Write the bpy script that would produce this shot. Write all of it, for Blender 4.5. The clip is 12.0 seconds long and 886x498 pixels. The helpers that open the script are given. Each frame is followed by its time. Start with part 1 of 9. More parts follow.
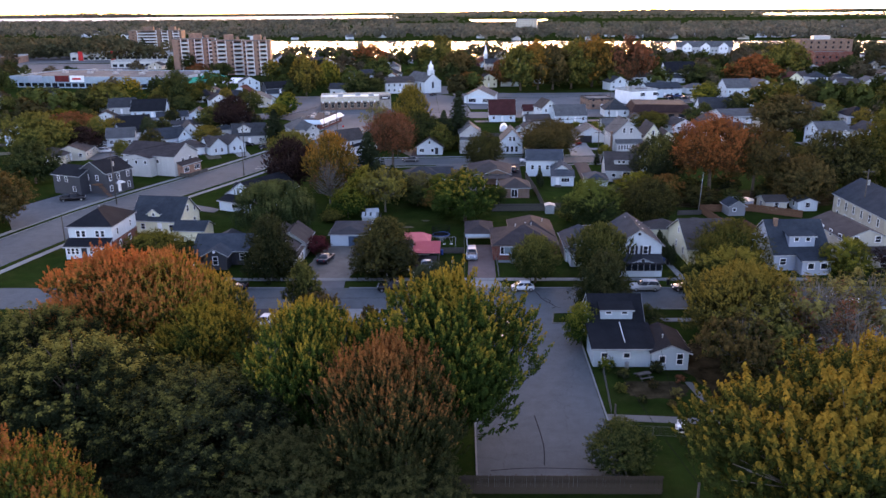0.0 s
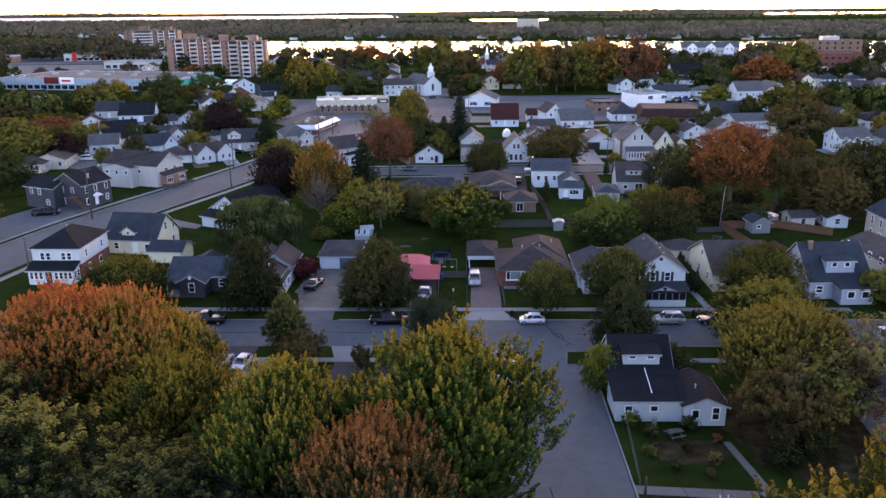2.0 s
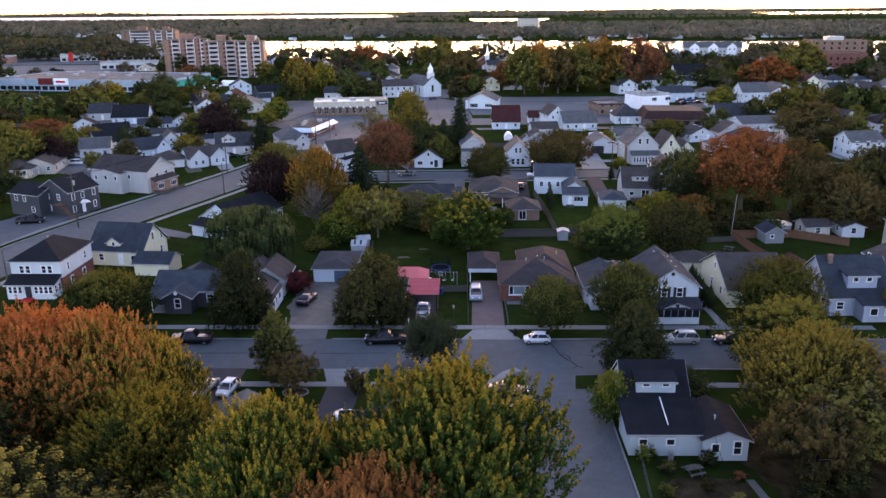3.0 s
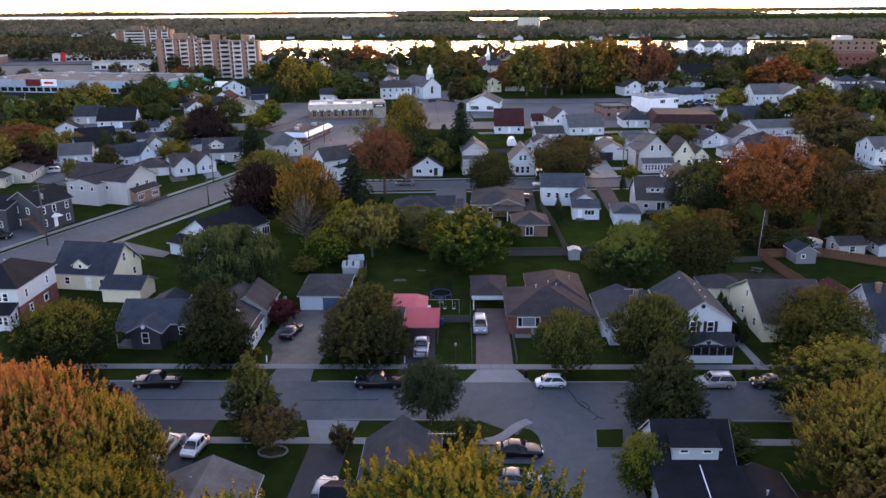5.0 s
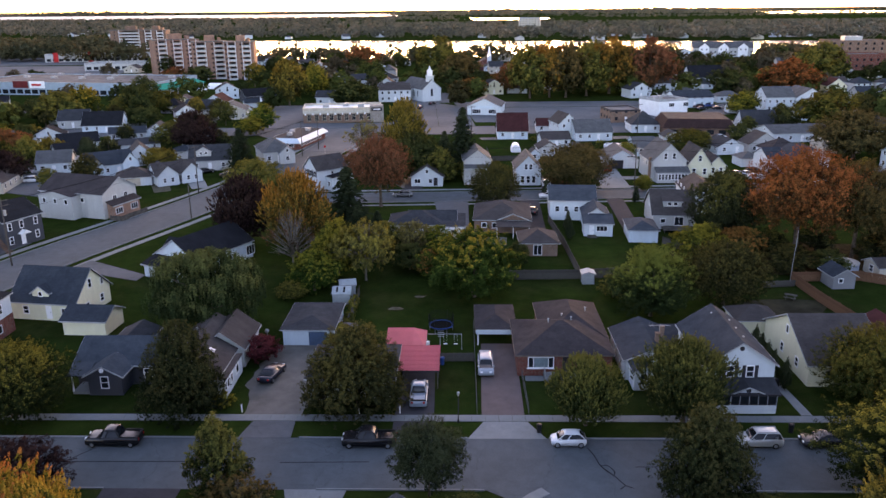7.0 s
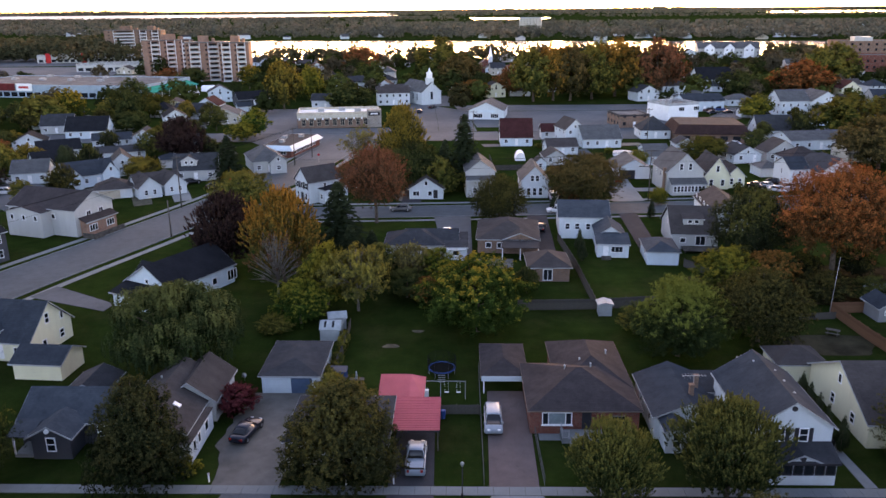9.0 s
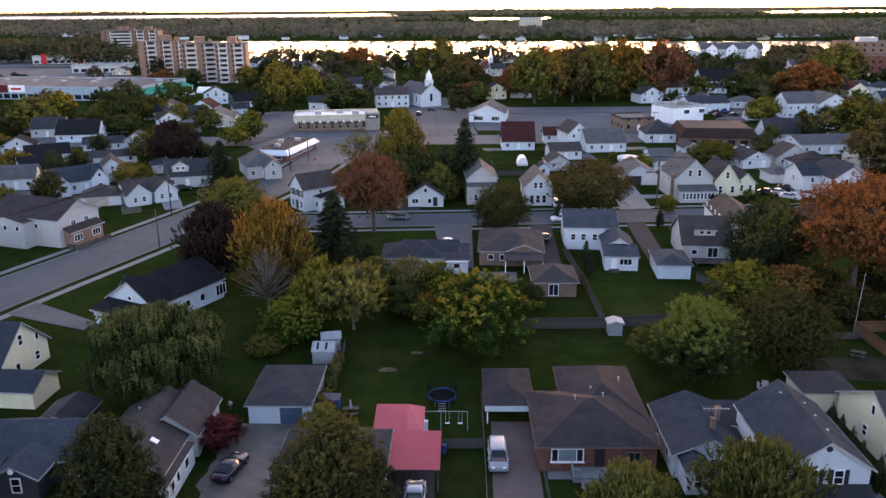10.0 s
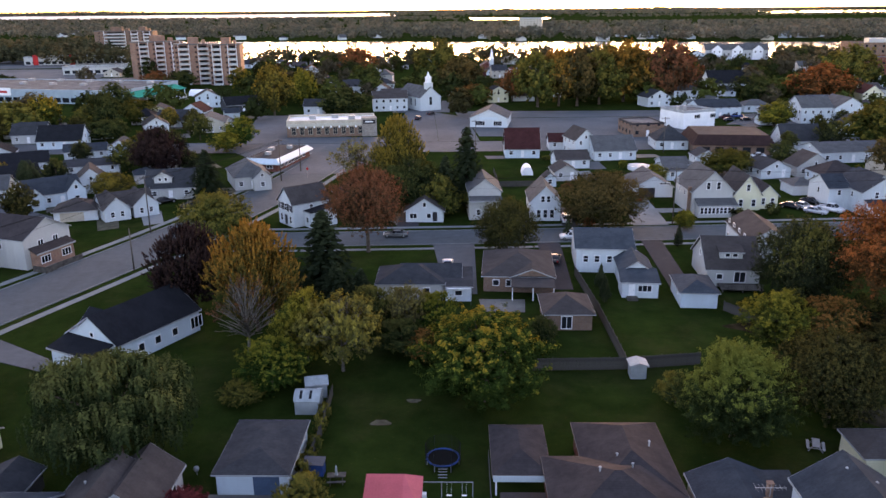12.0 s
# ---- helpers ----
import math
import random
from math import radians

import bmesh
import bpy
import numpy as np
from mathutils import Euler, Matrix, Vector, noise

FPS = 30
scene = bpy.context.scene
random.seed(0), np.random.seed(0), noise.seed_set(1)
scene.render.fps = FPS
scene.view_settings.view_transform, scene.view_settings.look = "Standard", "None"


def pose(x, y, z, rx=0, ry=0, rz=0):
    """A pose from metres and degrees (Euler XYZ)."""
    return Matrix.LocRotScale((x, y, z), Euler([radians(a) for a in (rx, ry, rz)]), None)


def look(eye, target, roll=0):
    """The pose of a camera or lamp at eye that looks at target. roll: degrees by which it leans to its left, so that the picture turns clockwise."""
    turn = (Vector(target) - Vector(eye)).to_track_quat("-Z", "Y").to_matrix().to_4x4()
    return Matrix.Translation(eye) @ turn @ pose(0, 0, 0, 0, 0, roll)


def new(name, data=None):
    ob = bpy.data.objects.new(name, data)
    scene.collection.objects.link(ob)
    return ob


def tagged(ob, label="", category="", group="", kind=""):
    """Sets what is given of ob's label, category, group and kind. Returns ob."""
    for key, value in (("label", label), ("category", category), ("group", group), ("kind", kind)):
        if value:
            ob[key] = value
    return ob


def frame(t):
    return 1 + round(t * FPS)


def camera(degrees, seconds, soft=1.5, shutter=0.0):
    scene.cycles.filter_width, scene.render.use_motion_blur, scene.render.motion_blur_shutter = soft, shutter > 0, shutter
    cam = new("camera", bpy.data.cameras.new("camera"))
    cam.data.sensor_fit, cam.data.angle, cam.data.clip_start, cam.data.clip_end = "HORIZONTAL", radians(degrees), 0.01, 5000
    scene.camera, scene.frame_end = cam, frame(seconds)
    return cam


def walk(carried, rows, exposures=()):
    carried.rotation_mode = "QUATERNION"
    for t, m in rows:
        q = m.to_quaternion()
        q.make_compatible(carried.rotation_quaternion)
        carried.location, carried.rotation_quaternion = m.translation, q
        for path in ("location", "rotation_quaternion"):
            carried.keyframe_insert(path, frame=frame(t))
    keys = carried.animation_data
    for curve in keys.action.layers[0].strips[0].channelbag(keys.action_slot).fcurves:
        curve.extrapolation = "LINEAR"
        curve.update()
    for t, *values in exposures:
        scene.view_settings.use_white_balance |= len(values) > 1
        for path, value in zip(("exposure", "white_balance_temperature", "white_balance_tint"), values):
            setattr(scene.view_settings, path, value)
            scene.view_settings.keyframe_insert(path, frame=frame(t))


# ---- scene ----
cam = camera(58.9, 12.0)
PATH = [
    (0, (1.457, 6.807, 44.185), (1.411, 8.717, 43.595), -0.5),
    (0.5, (1.392, 10.248, 44.158), (1.346, 12.158, 43.567), -0.4),
    (1, (1.317, 13.683, 44.138), (1.27, 15.593, 43.546), -0.4),
    (1.5, (1.266, 17.111, 44.179), (1.219, 19.021, 43.588), -0.5),
    (2, (1.226, 20.549, 44.282), (1.179, 22.459, 43.691), -0.5),
    (2.5, (1.171, 23.939, 44.374), (1.124, 25.849, 43.782), -0.5),
    (3, (1.127, 27.357, 44.412), (1.08, 29.267, 43.82), -0.5),
    (5, (0.702, 40.928, 44.252), (0.656, 42.837, 43.658), -0.5),
    (5.5, (0.587, 44.283, 44.209), (0.541, 46.192, 43.614), -0.5),
    (6, (0.529, 47.63, 44.136), (0.483, 49.539, 43.541), -0.5),
    (6.5, (0.437, 51.012, 44.072), (0.391, 52.921, 43.477), -0.5),
    (7, (0.327, 54.39, 44.038), (0.281, 56.299, 43.444), -0.5),
    (9, (-0.075, 67.994, 44.161), (-0.121, 69.903, 43.566), -0.5),
    (9.5, (-0.204, 71.529, 44.218), (-0.25, 73.438, 43.624), -0.5),
    (10, (-0.317, 74.965, 44.269), (-0.362, 76.874, 43.674), -0.5),
    (10.5, (-0.423, 78.317, 44.322), (-0.468, 80.226, 43.728), -0.5),
    (11, (-0.554, 81.596, 44.334), (-0.599, 83.505, 43.739), -0.5),
    (11.5, (-0.663, 84.89, 44.332), (-0.708, 86.799, 43.738), -0.5),
    (12, (-0.725, 88.161, 44.3), (-0.769, 90.07, 43.705), -0.5),
]
walk(cam, [(t, look(eye, target, roll)) for t, eye, target, roll in PATH], exposures=[(0, 3.70, 6760, 42), (5, 3.63, 7200, 40), (12, 3.57, 7420, 38)])

# ---- world, sun ----
SUN_AZ, SUN_EL = radians(6.5), radians(3.0)
world = bpy.data.worlds.new("evening_sky")
scene.world = world
world.use_nodes = True
wn = world.node_tree
sky = wn.nodes.new("ShaderNodeTexSky")
sky.sky_type, sky.sun_disc = "NISHITA", False
sky.sun_elevation, sky.sun_rotation = SUN_EL, SUN_AZ
sky.altitude, sky.air_density, sky.dust_density, sky.ozone_density = 0, 0.65, 1.4, 1.0
wn.nodes["Background"].inputs["Strength"].default_value = 0.15
wn.links.new(sky.outputs[0], wn.nodes["Background"].inputs["Color"])
sun_data = bpy.data.lights.new("sun", "SUN")
sun_data.energy, sun_data.angle, sun_data.color = 0.012, radians(1.5), (1.0, 0.72, 0.5)
sun = new("sun", sun_data)
sun.matrix_world = look((300 * math.sin(SUN_AZ), 300 * math.cos(SUN_AZ), 300 * math.tan(SUN_EL) + 30), (0, 0, 30))


# ---- materials ----
def nodes_of(name, rough=0.8, metallic=0.0, spec=0.3):
    m = bpy.data.materials.new(name)
    m.use_nodes = True
    nt = m.node_tree
    b = nt.nodes["Principled BSDF"]
    b.inputs["Roughness"].default_value = rough
    b.inputs["Metallic"].default_value = metallic
    b.inputs["Specular IOR Level"].default_value = spec
    return m, nt, b


def node(nt, kind, **inputs):
    n = nt.nodes.new(kind)
    for key, value in inputs.items():
        n.inputs[key].default_value = value
    return n


def rgba(c):
    return (c[0], c[1], c[2], 1.0)


def mixed(nt, fac, a, b, blend="MIX"):
    n = nt.nodes.new("ShaderNodeMix")
    n.data_type, n.blend_type = "RGBA", blend
    for i, v in ((0, fac), (6, a), (7, b)):
        if isinstance(v, bpy.types.NodeSocket):
            nt.links.new(v, n.inputs[i])
        else:
            n.inputs[i].default_value = rgba(v) if isinstance(v, tuple) and len(v) == 3 else v
    return n.outputs[2]


def ramp(nt, src, lo, hi, a=(0, 0, 0), b=(1, 1, 1)):
    r = nt.nodes.new("ShaderNodeValToRGB")
    r.color_ramp.elements[0].position, r.color_ramp.elements[1].position = lo, hi
    r.color_ramp.elements[0].color, r.color_ramp.elements[1].color = rgba(a), rgba(b)
    nt.links.new(src, r.inputs[0])
    return r.outputs[0]


def place(nt, scale=(1, 1, 1), where="Object"):
    t = nt.nodes.new("ShaderNodeTexCoord")
    mp = node(nt, "ShaderNodeMapping", Scale=scale)
    nt.links.new(t.outputs[where], mp.inputs["Vector"])
    return mp.outputs[0]


def fuzz(nt, vec, scale, detail=4.0, rough=0.6):
    n = node(nt, "ShaderNodeTexNoise", Scale=scale, Detail=detail, Roughness=rough)
    nt.links.new(vec, n.inputs["Vector"])
    return n.outputs["Fac"]


def relief(nt, bsdf, src, strength, distance=0.02):
    b = node(nt, "ShaderNodeBump", Strength=strength, Distance=distance)
    nt.links.new(src, b.inputs["Height"])
    nt.links.new(b.outputs[0], bsdf.inputs["Normal"])


def plain(name, c, rough=0.7, metallic=0.0, vary=0.18, scale=1.2, spec=0.1, bump=0.15):
    """Painted or weathered surface: one colour, worn at two scales."""
    m, nt, b = nodes_of(name, rough, metallic, spec)
    v = place(nt)
    dark = tuple(x * (1 - vary * 1.6) for x in c)
    lite = tuple(min(1, x * (1 + vary)) for x in c)
    big = ramp(nt, fuzz(nt, v, scale * 0.35), 0.3, 0.7, dark, lite)
    fine = ramp(nt, fuzz(nt, v, scale * 9), 0.25, 0.75, (0.82, 0.82, 0.82), (1.1, 1.1, 1.1))
    nt.links.new(mixed(nt, 1.0, big, fine, "MULTIPLY"), b.inputs["Base Color"])
    if bump:
        relief(nt, b, fuzz(nt, v, scale * 12), bump)
    return m


def siding(name, c, board=0.2, rough=0.55):
    """Lapped boards: shadow lines painted into the colour every board height, with grime streaks."""
    m, nt, b = nodes_of(name, rough)
    v = place(nt)
    sep = nt.nodes.new("ShaderNodeSeparateXYZ")
    nt.links.new(v, sep.inputs[0])
    div = nt.nodes.new("ShaderNodeMath")
    div.operation, div.inputs[1].default_value = "DIVIDE", board
    nt.links.new(sep.outputs["Z"], div.inputs[0])
    fr = nt.nodes.new("ShaderNodeMath")
    fr.operation = "FRACT"
    nt.links.new(div.outputs[0], fr.inputs[0])
    streak = ramp(nt, fuzz(nt, place(nt, (1.2, 1.2, 0.25)), 1.0), 0.3, 0.75, tuple(x * 0.87 for x in c), c)
    line = ramp(nt, fr.outputs[0], 0.0, 0.16, (0.72, 0.72, 0.74), (1, 1, 1))
    nt.links.new(mixed(nt, 1.0, streak, line, "MULTIPLY"), b.inputs["Base Color"])
    relief(nt, b, fr.outputs[0], 0.5, 0.02)
    return m


def shingles(name, c, rough=1.0):
    m, nt, b = nodes_of(name, rough, spec=0.04)
    v = place(nt)
    br = node(nt, "ShaderNodeTexBrick", Color1=rgba(c), Color2=rgba(tuple(x * 0.9 for x in c)), Mortar=rgba(tuple(x * 0.8 for x in c)), Scale=1.0)
    br.inputs["Mortar Size"].default_value = 0.015
    br.inputs["Brick Width"].default_value = 0.5
    br.inputs["Row Height"].default_value = 0.22
    nt.links.new(v, br.inputs["Vector"])
    blotch = ramp(nt, fuzz(nt, v, 0.45, 5, 0.65), 0.3, 0.72, (0.72, 0.72, 0.74), (1.18, 1.17, 1.15))
    streak = ramp(nt, fuzz(nt, place(nt, (2.0, 2.0, 0.3)), 1.4), 0.25, 0.8, (0.85, 0.85, 0.85), (1.1, 1.1, 1.1))
    nt.links.new(mixed(nt, 1.0, mixed(nt, 1.0, br.outputs["Color"], blotch, "MULTIPLY"), streak, "MULTIPLY"), b.inputs["Base Color"])
    relief(nt, b, br.outputs["Fac"], 0.15, 0.01)
    return m


def bricks(name, c):
    m, nt, b = nodes_of(name, 0.95, spec=0.08)
    v = place(nt)
    swap = nt.nodes.new("ShaderNodeVectorMath")
    swap.operation = "DOT_PRODUCT"
    swap.inputs[1].default_value = (1, 1, 0)
    nt.links.new(v, swap.inputs[0])
    sep = nt.nodes.new("ShaderNodeSeparateXYZ")
    nt.links.new(v, sep.inputs[0])
    comb = nt.nodes.new("ShaderNodeCombineXYZ")
    nt.links.new(swap.outputs["Value"], comb.inputs[0])
    nt.links.new(sep.outputs["Z"], comb.inputs[1])
    br = node(nt, "ShaderNodeTexBrick", Color1=rgba(c), Color2=rgba(tuple(x * 0.6 for x in c)), Mortar=(0.17, 0.15, 0.13, 1), Scale=1.0)
    br.inputs["Mortar Size"].default_value, br.inputs["Brick Width"].default_value, br.inputs["Row Height"].default_value = 0.005, 0.22, 0.075
    nt.links.new(comb.outputs[0], br.inputs["Vector"])
    blotch = ramp(nt, fuzz(nt, v, 0.5), 0.3, 0.7, (0.75, 0.75, 0.75), (1.15, 1.12, 1.1))
    nt.links.new(mixed(nt, 1.0, br.outputs["Color"], blotch, "MULTIPLY"), b.inputs["Base Color"])
    relief(nt, b, br.outputs["Fac"], -0.4, 0.01)
    return m


def paving(name, c, patch=0.5, cracks=True, rough=0.95):
    """Asphalt or concrete: aggregate, broad patches, tyre-worn streaks, hair cracks."""
    m, nt, b = nodes_of(name, rough, spec=0.04)
    v = place(nt)
    big = ramp(nt, fuzz(nt, v, 0.05, 5, 0.65), 0.3, 0.7, tuple(x * (1 - patch * 0.5) for x in c), tuple(x * (1 + patch * 0.35) for x in c))
    mid = ramp(nt, fuzz(nt, v, 0.6, 5, 0.7), 0.25, 0.75, (0.82, 0.82, 0.83), (1.12, 1.12, 1.11))
    fine = ramp(nt, fuzz(nt, v, 14, 3, 0.7), 0.2, 0.8, (0.8, 0.8, 0.8), (1.15, 1.15, 1.15))
    col = mixed(nt, 1.0, mixed(nt, 1.0, big, mid, "MULTIPLY"), fine, "MULTIPLY")
    if cracks:
        vo = node(nt, "ShaderNodeTexVoronoi", Scale=0.11)
        vo.feature = "DISTANCE_TO_EDGE"
        wob = nt.nodes.new("ShaderNodeVectorMath")
        wob.operation = "MULTIPLY_ADD"
        nz = node(nt, "ShaderNodeTexNoise", Scale=0.5, Detail=4.0)
        nt.links.new(v, nz.inputs["Vector"])
        nt.links.new(nz.outputs["Color"], wob.inputs[0])
        wob.inputs[1].default_value = (2.2, 2.2, 2.2)
        nt.links.new(v, wob.inputs[2])
        nt.links.new(wob.outputs[0], vo.inputs["Vector"])
        line = ramp(nt, vo.outputs["Distance"], 0.0, 0.006, (0.8, 0.8, 0.82), (1, 1, 1))
        col = mixed(nt, 1.0, col, line, "MULTIPLY")
    nt.links.new(col, b.inputs["Base Color"])
    relief(nt, b, fuzz(nt, v, 20), 0.2, 0.01)
    return m


def turf(name):
    m, nt, b = nodes_of(name, 1.0, spec=0.0)
    v = place(nt)
    big = ramp(nt, fuzz(nt, v, 0.03, 6, 0.7), 0.3, 0.7, (0.0095, 0.0195, 0.006), (0.0215, 0.039, 0.0105))
    yard = ramp(nt, fuzz(nt, v, 0.25, 5, 0.7), 0.25, 0.8, (0.5, 0.58, 0.5), (1.25, 1.18, 1.05))
    blade = ramp(nt, fuzz(nt, v, 9, 4, 0.75), 0.2, 0.8, (0.6, 0.62, 0.55), (1.35, 1.3, 1.25))
    worn = ramp(nt, fuzz(nt, v, 0.11, 7, 0.72), 0.48, 0.72, (0, 0, 0), (0.55, 0.55, 0.55))
    col = mixed(nt, worn, big, (0.038, 0.037, 0.018))
    fallen = ramp(nt, fuzz(nt, v, 2.6, 6, 0.8), 0.6, 0.68, (0, 0, 0), (0.5, 0.5, 0.5))
    col = mixed(nt, fallen, col, (0.115, 0.082, 0.034))
    nt.links.new(mixed(nt, 1.0, mixed(nt, 1.0, col, yard, "MULTIPLY"), blade, "MULTIPLY"), b.inputs["Base Color"])
    relief(nt, b, fuzz(nt, v, 18, 4), 0.6, 0.05)
    return m


def leaves(name, cols, spread=0.2, patch=0.28, top=0.3, tip=0.35, bias=0.0):
    """Leaf surface: two to four pigments in patches over the crown, shifted at crown top and shoot tips by turning and
    by painted-in skylight, some light let through.
    """
    m = bpy.data.materials.new(name)
    m.use_nodes = True
    nt = m.node_tree
    nt.nodes.remove(nt.nodes["Principled BSDF"])

    def calc(op, a, b, c=None):
        n = nt.nodes.new("ShaderNodeMath")
        n.operation = op
        for k, v in enumerate((a, b) if c is None else (a, b, c)):
            if isinstance(v, bpy.types.NodeSocket):
                nt.links.new(v, n.inputs[k])
            else:
                n.inputs[k].default_value = v
        return n.outputs[0]

    r = nt.nodes.new("ShaderNodeValToRGB")
    els = r.color_ramp.elements
    while len(els) < len(cols):
        els.new(0.5)
    for i, c in enumerate(cols):
        els[i].position, els[i].color = 0.34 + 0.32 * i / max(1, len(cols) - 1), rgba(c)
    geo = nt.nodes.new("ShaderNodeNewGeometry")
    info = nt.nodes.new("ShaderNodeObjectInfo")
    shift = calc("MULTIPLY", info.outputs["Random"], 57.0)
    comb = nt.nodes.new("ShaderNodeCombineXYZ")
    for i in range(3):
        nt.links.new(shift, comb.inputs[i])
    off = nt.nodes.new("ShaderNodeVectorMath")
    off.operation = "ADD"
    nt.links.new(place(nt), off.inputs[0])
    nt.links.new(comb.outputs[0], off.inputs[1])
    turned_lit = nt.nodes.new("ShaderNodeAttribute")
    turned_lit.attribute_name = "turned_lit"
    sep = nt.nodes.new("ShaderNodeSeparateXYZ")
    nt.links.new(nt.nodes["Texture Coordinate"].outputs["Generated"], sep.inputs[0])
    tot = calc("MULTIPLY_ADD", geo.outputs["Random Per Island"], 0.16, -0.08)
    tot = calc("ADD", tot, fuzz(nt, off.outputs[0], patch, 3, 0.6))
    # crown tops run to the lighter colours, painting in skylight from above
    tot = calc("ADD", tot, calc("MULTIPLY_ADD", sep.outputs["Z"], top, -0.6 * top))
    tot = calc("ADD", tot, calc("MULTIPLY_ADD", turned_lit.outputs["Fac"], tip, bias - 0.5 * tip))
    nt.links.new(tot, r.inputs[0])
    lum = ramp(nt, geo.outputs["Random Per Island"], 0.0, 1.0, (1 - spread,) * 3, (1 + spread,) * 3)
    # light bunches and dark gaps painted into the leaf colour by noise
    bunch_shade = ramp(nt, fuzz(nt, off.outputs[0], 1.1, 2, 0.5), 0.32, 0.68, (0.74, 0.76, 0.78), (1.2, 1.18, 1.14))
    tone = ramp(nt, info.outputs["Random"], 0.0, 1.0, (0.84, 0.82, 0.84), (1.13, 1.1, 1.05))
    col = mixed(nt, 1.0, mixed(nt, 1.0, mixed(nt, 1.0, r.outputs[0], lum, "MULTIPLY"), bunch_shade, "MULTIPLY"), tone, "MULTIPLY")
    d, t = nt.nodes.new("ShaderNodeBsdfDiffuse"), nt.nodes.new("ShaderNodeBsdfTranslucent")
    mx = node(nt, "ShaderNodeMixShader", Fac=0.18)
    nt.links.new(col, d.inputs["Color"])
    nt.links.new(col, t.inputs["Color"])
    nt.links.new(d.outputs[0], mx.inputs[1])
    nt.links.new(t.outputs[0], mx.inputs[2])
    nt.links.new(mx.outputs[0], nt.nodes["Material Output"].inputs["Surface"])
    return m


def glossy_paint(name, c, metallic=0.2):
    m, nt, b = nodes_of(name, 0.22, metallic * 0.4, 0.3)
    v = place(nt)
    nt.links.new(ramp(nt, fuzz(nt, v, 1.5), 0.3, 0.8, tuple(x * 0.82 for x in c), c), b.inputs["Base Color"])
    b.inputs["Coat Weight"].default_value = 0.04
    return m


WHITE = siding("white_siding", (0.52, 0.58, 0.61))
CREAM = siding("cream_siding", (0.66, 0.64, 0.46))
NAVY = siding("charcoal_siding", (0.04, 0.045, 0.056))
PALEBLUE = siding("pale_blue_siding", (0.5, 0.6, 0.66))
AQUA = siding("pale_aqua_siding", (0.40, 0.48, 0.52))
BLUEGREY = siding("blue_grey_siding", (0.3, 0.35, 0.42))
GREYSIDE = siding("grey_siding", (0.42, 0.43, 0.42))
SHEDGREY = siding("weathered_grey_siding", (0.19, 0.2, 0.21))
BEIGE = siding("beige_siding", (0.46, 0.43, 0.36))
TAN = plain("tan_stucco", (0.45, 0.4, 0.32))
BRICK = bricks("red_brick", (0.19, 0.062, 0.046))
BRICK_BROWN = bricks("brown_brick", (0.24, 0.15, 0.11))
BRICK_TAN = bricks("orange_brick", (0.33, 0.19, 0.14))
STONE = bricks("grey_stone", (0.33, 0.3, 0.27))
R_BLACK = shingles("black_shingles", (0.016, 0.018, 0.022))
R_GREY = shingles("grey_shingles", (0.041, 0.045, 0.051))
R_BLUE = shingles("slate_blue_shingles", (0.034, 0.043, 0.054))
R_SLATE = shingles("light_slate_shingles", (0.047, 0.060, 0.073))
R_BROWN = shingles("brown_shingles", (0.047, 0.041, 0.043))
R_UMBER = shingles("dark_red_brown_shingles", (0.043, 0.026, 0.025))
R_TAUPE = shingles("taupe_shingles", (0.060, 0.054, 0.053))
R_MAROON = shingles("maroon_shingles", (0.058, 0.022, 0.022))
R_LIGHT = shingles("pale_grey_shingles", (0.089, 0.094, 0.098))
R_RED = plain("red_sheet_metal", (0.42, 0.085, 0.105), 0.7, 0.0, 0.12, 0.8, 0.15)
R_FLAT = plain("flat_roof_gravel", (0.12, 0.12, 0.12), 1.0, 0, 0.3, 0.5, 0.03)
R_MEMB = plain("white_roof_membrane", (0.62, 0.64, 0.64), 0.7, 0, 0.2, 0.5)
TRIM = plain("white_trim_paint", (0.78, 0.79, 0.8), 0.5, 0, 0.06)
GUTTER = plain("weathered_pale_gutter", (0.33, 0.35, 0.36), 0.7, 0, 0.2)
GUTTER_TAN = plain("tan_gutter", (0.16, 0.13, 0.11), 0.7, 0, 0.2)
VINYL = plain("weathered_pale_vinyl", (0.28, 0.315, 0.325), 0.7, 0, 0.2, 1.2)
VINYL_ROOF = plain("pale_vinyl_roof", (0.27, 0.31, 0.325), 0.7, 0, 0.25, 1.2)
DARK = plain("dark_trim_paint", (0.03, 0.03, 0.035), 0.5, 0, 0.1)
GREEN_AWN = plain("teal_awning_sheet", (0.012, 0.24, 0.17), 0.95, 0, 0.12, 1.2, 0.0)
BLUE_METAL = plain("blue_grey_cladding", (0.25, 0.33, 0.38), 0.5, 0, 0.1)
REDPAINT = plain("red_paint", (0.5, 0.03, 0.03), 0.5)
BLUEPAINT = plain("blue_paint", (0.02, 0.06, 0.19), 0.5)
WOOD = plain("weathered_fence_wood", (0.085, 0.08, 0.072), 0.95, 0, 0.35, 3, 0.02)
WOOD_OLD = plain("dark_stained_fence_wood", (0.05, 0.041, 0.034), 0.95, 0, 0.35, 3, 0.02)
WOOD_NEW = plain("orange_cedar_wood", (0.155, 0.08, 0.046), 0.8, 0, 0.3, 3)
BARK = plain("bark", (0.085, 0.066, 0.052), 0.95, 0, 0.35, 6, 0.1, 0.6)
BARK_PALE = plain("pale_grey_bark", (0.135, 0.12, 0.105), 0.95, 0, 0.35, 6, 0.1, 0.6)
POLE = plain("grey_pole_wood", (0.085, 0.076, 0.068), 0.95, 0, 0.25, 2, 0.02)
METAL = plain("galvanised_metal", (0.3, 0.31, 0.32), 0.55, 0.25, 0.12, 4)
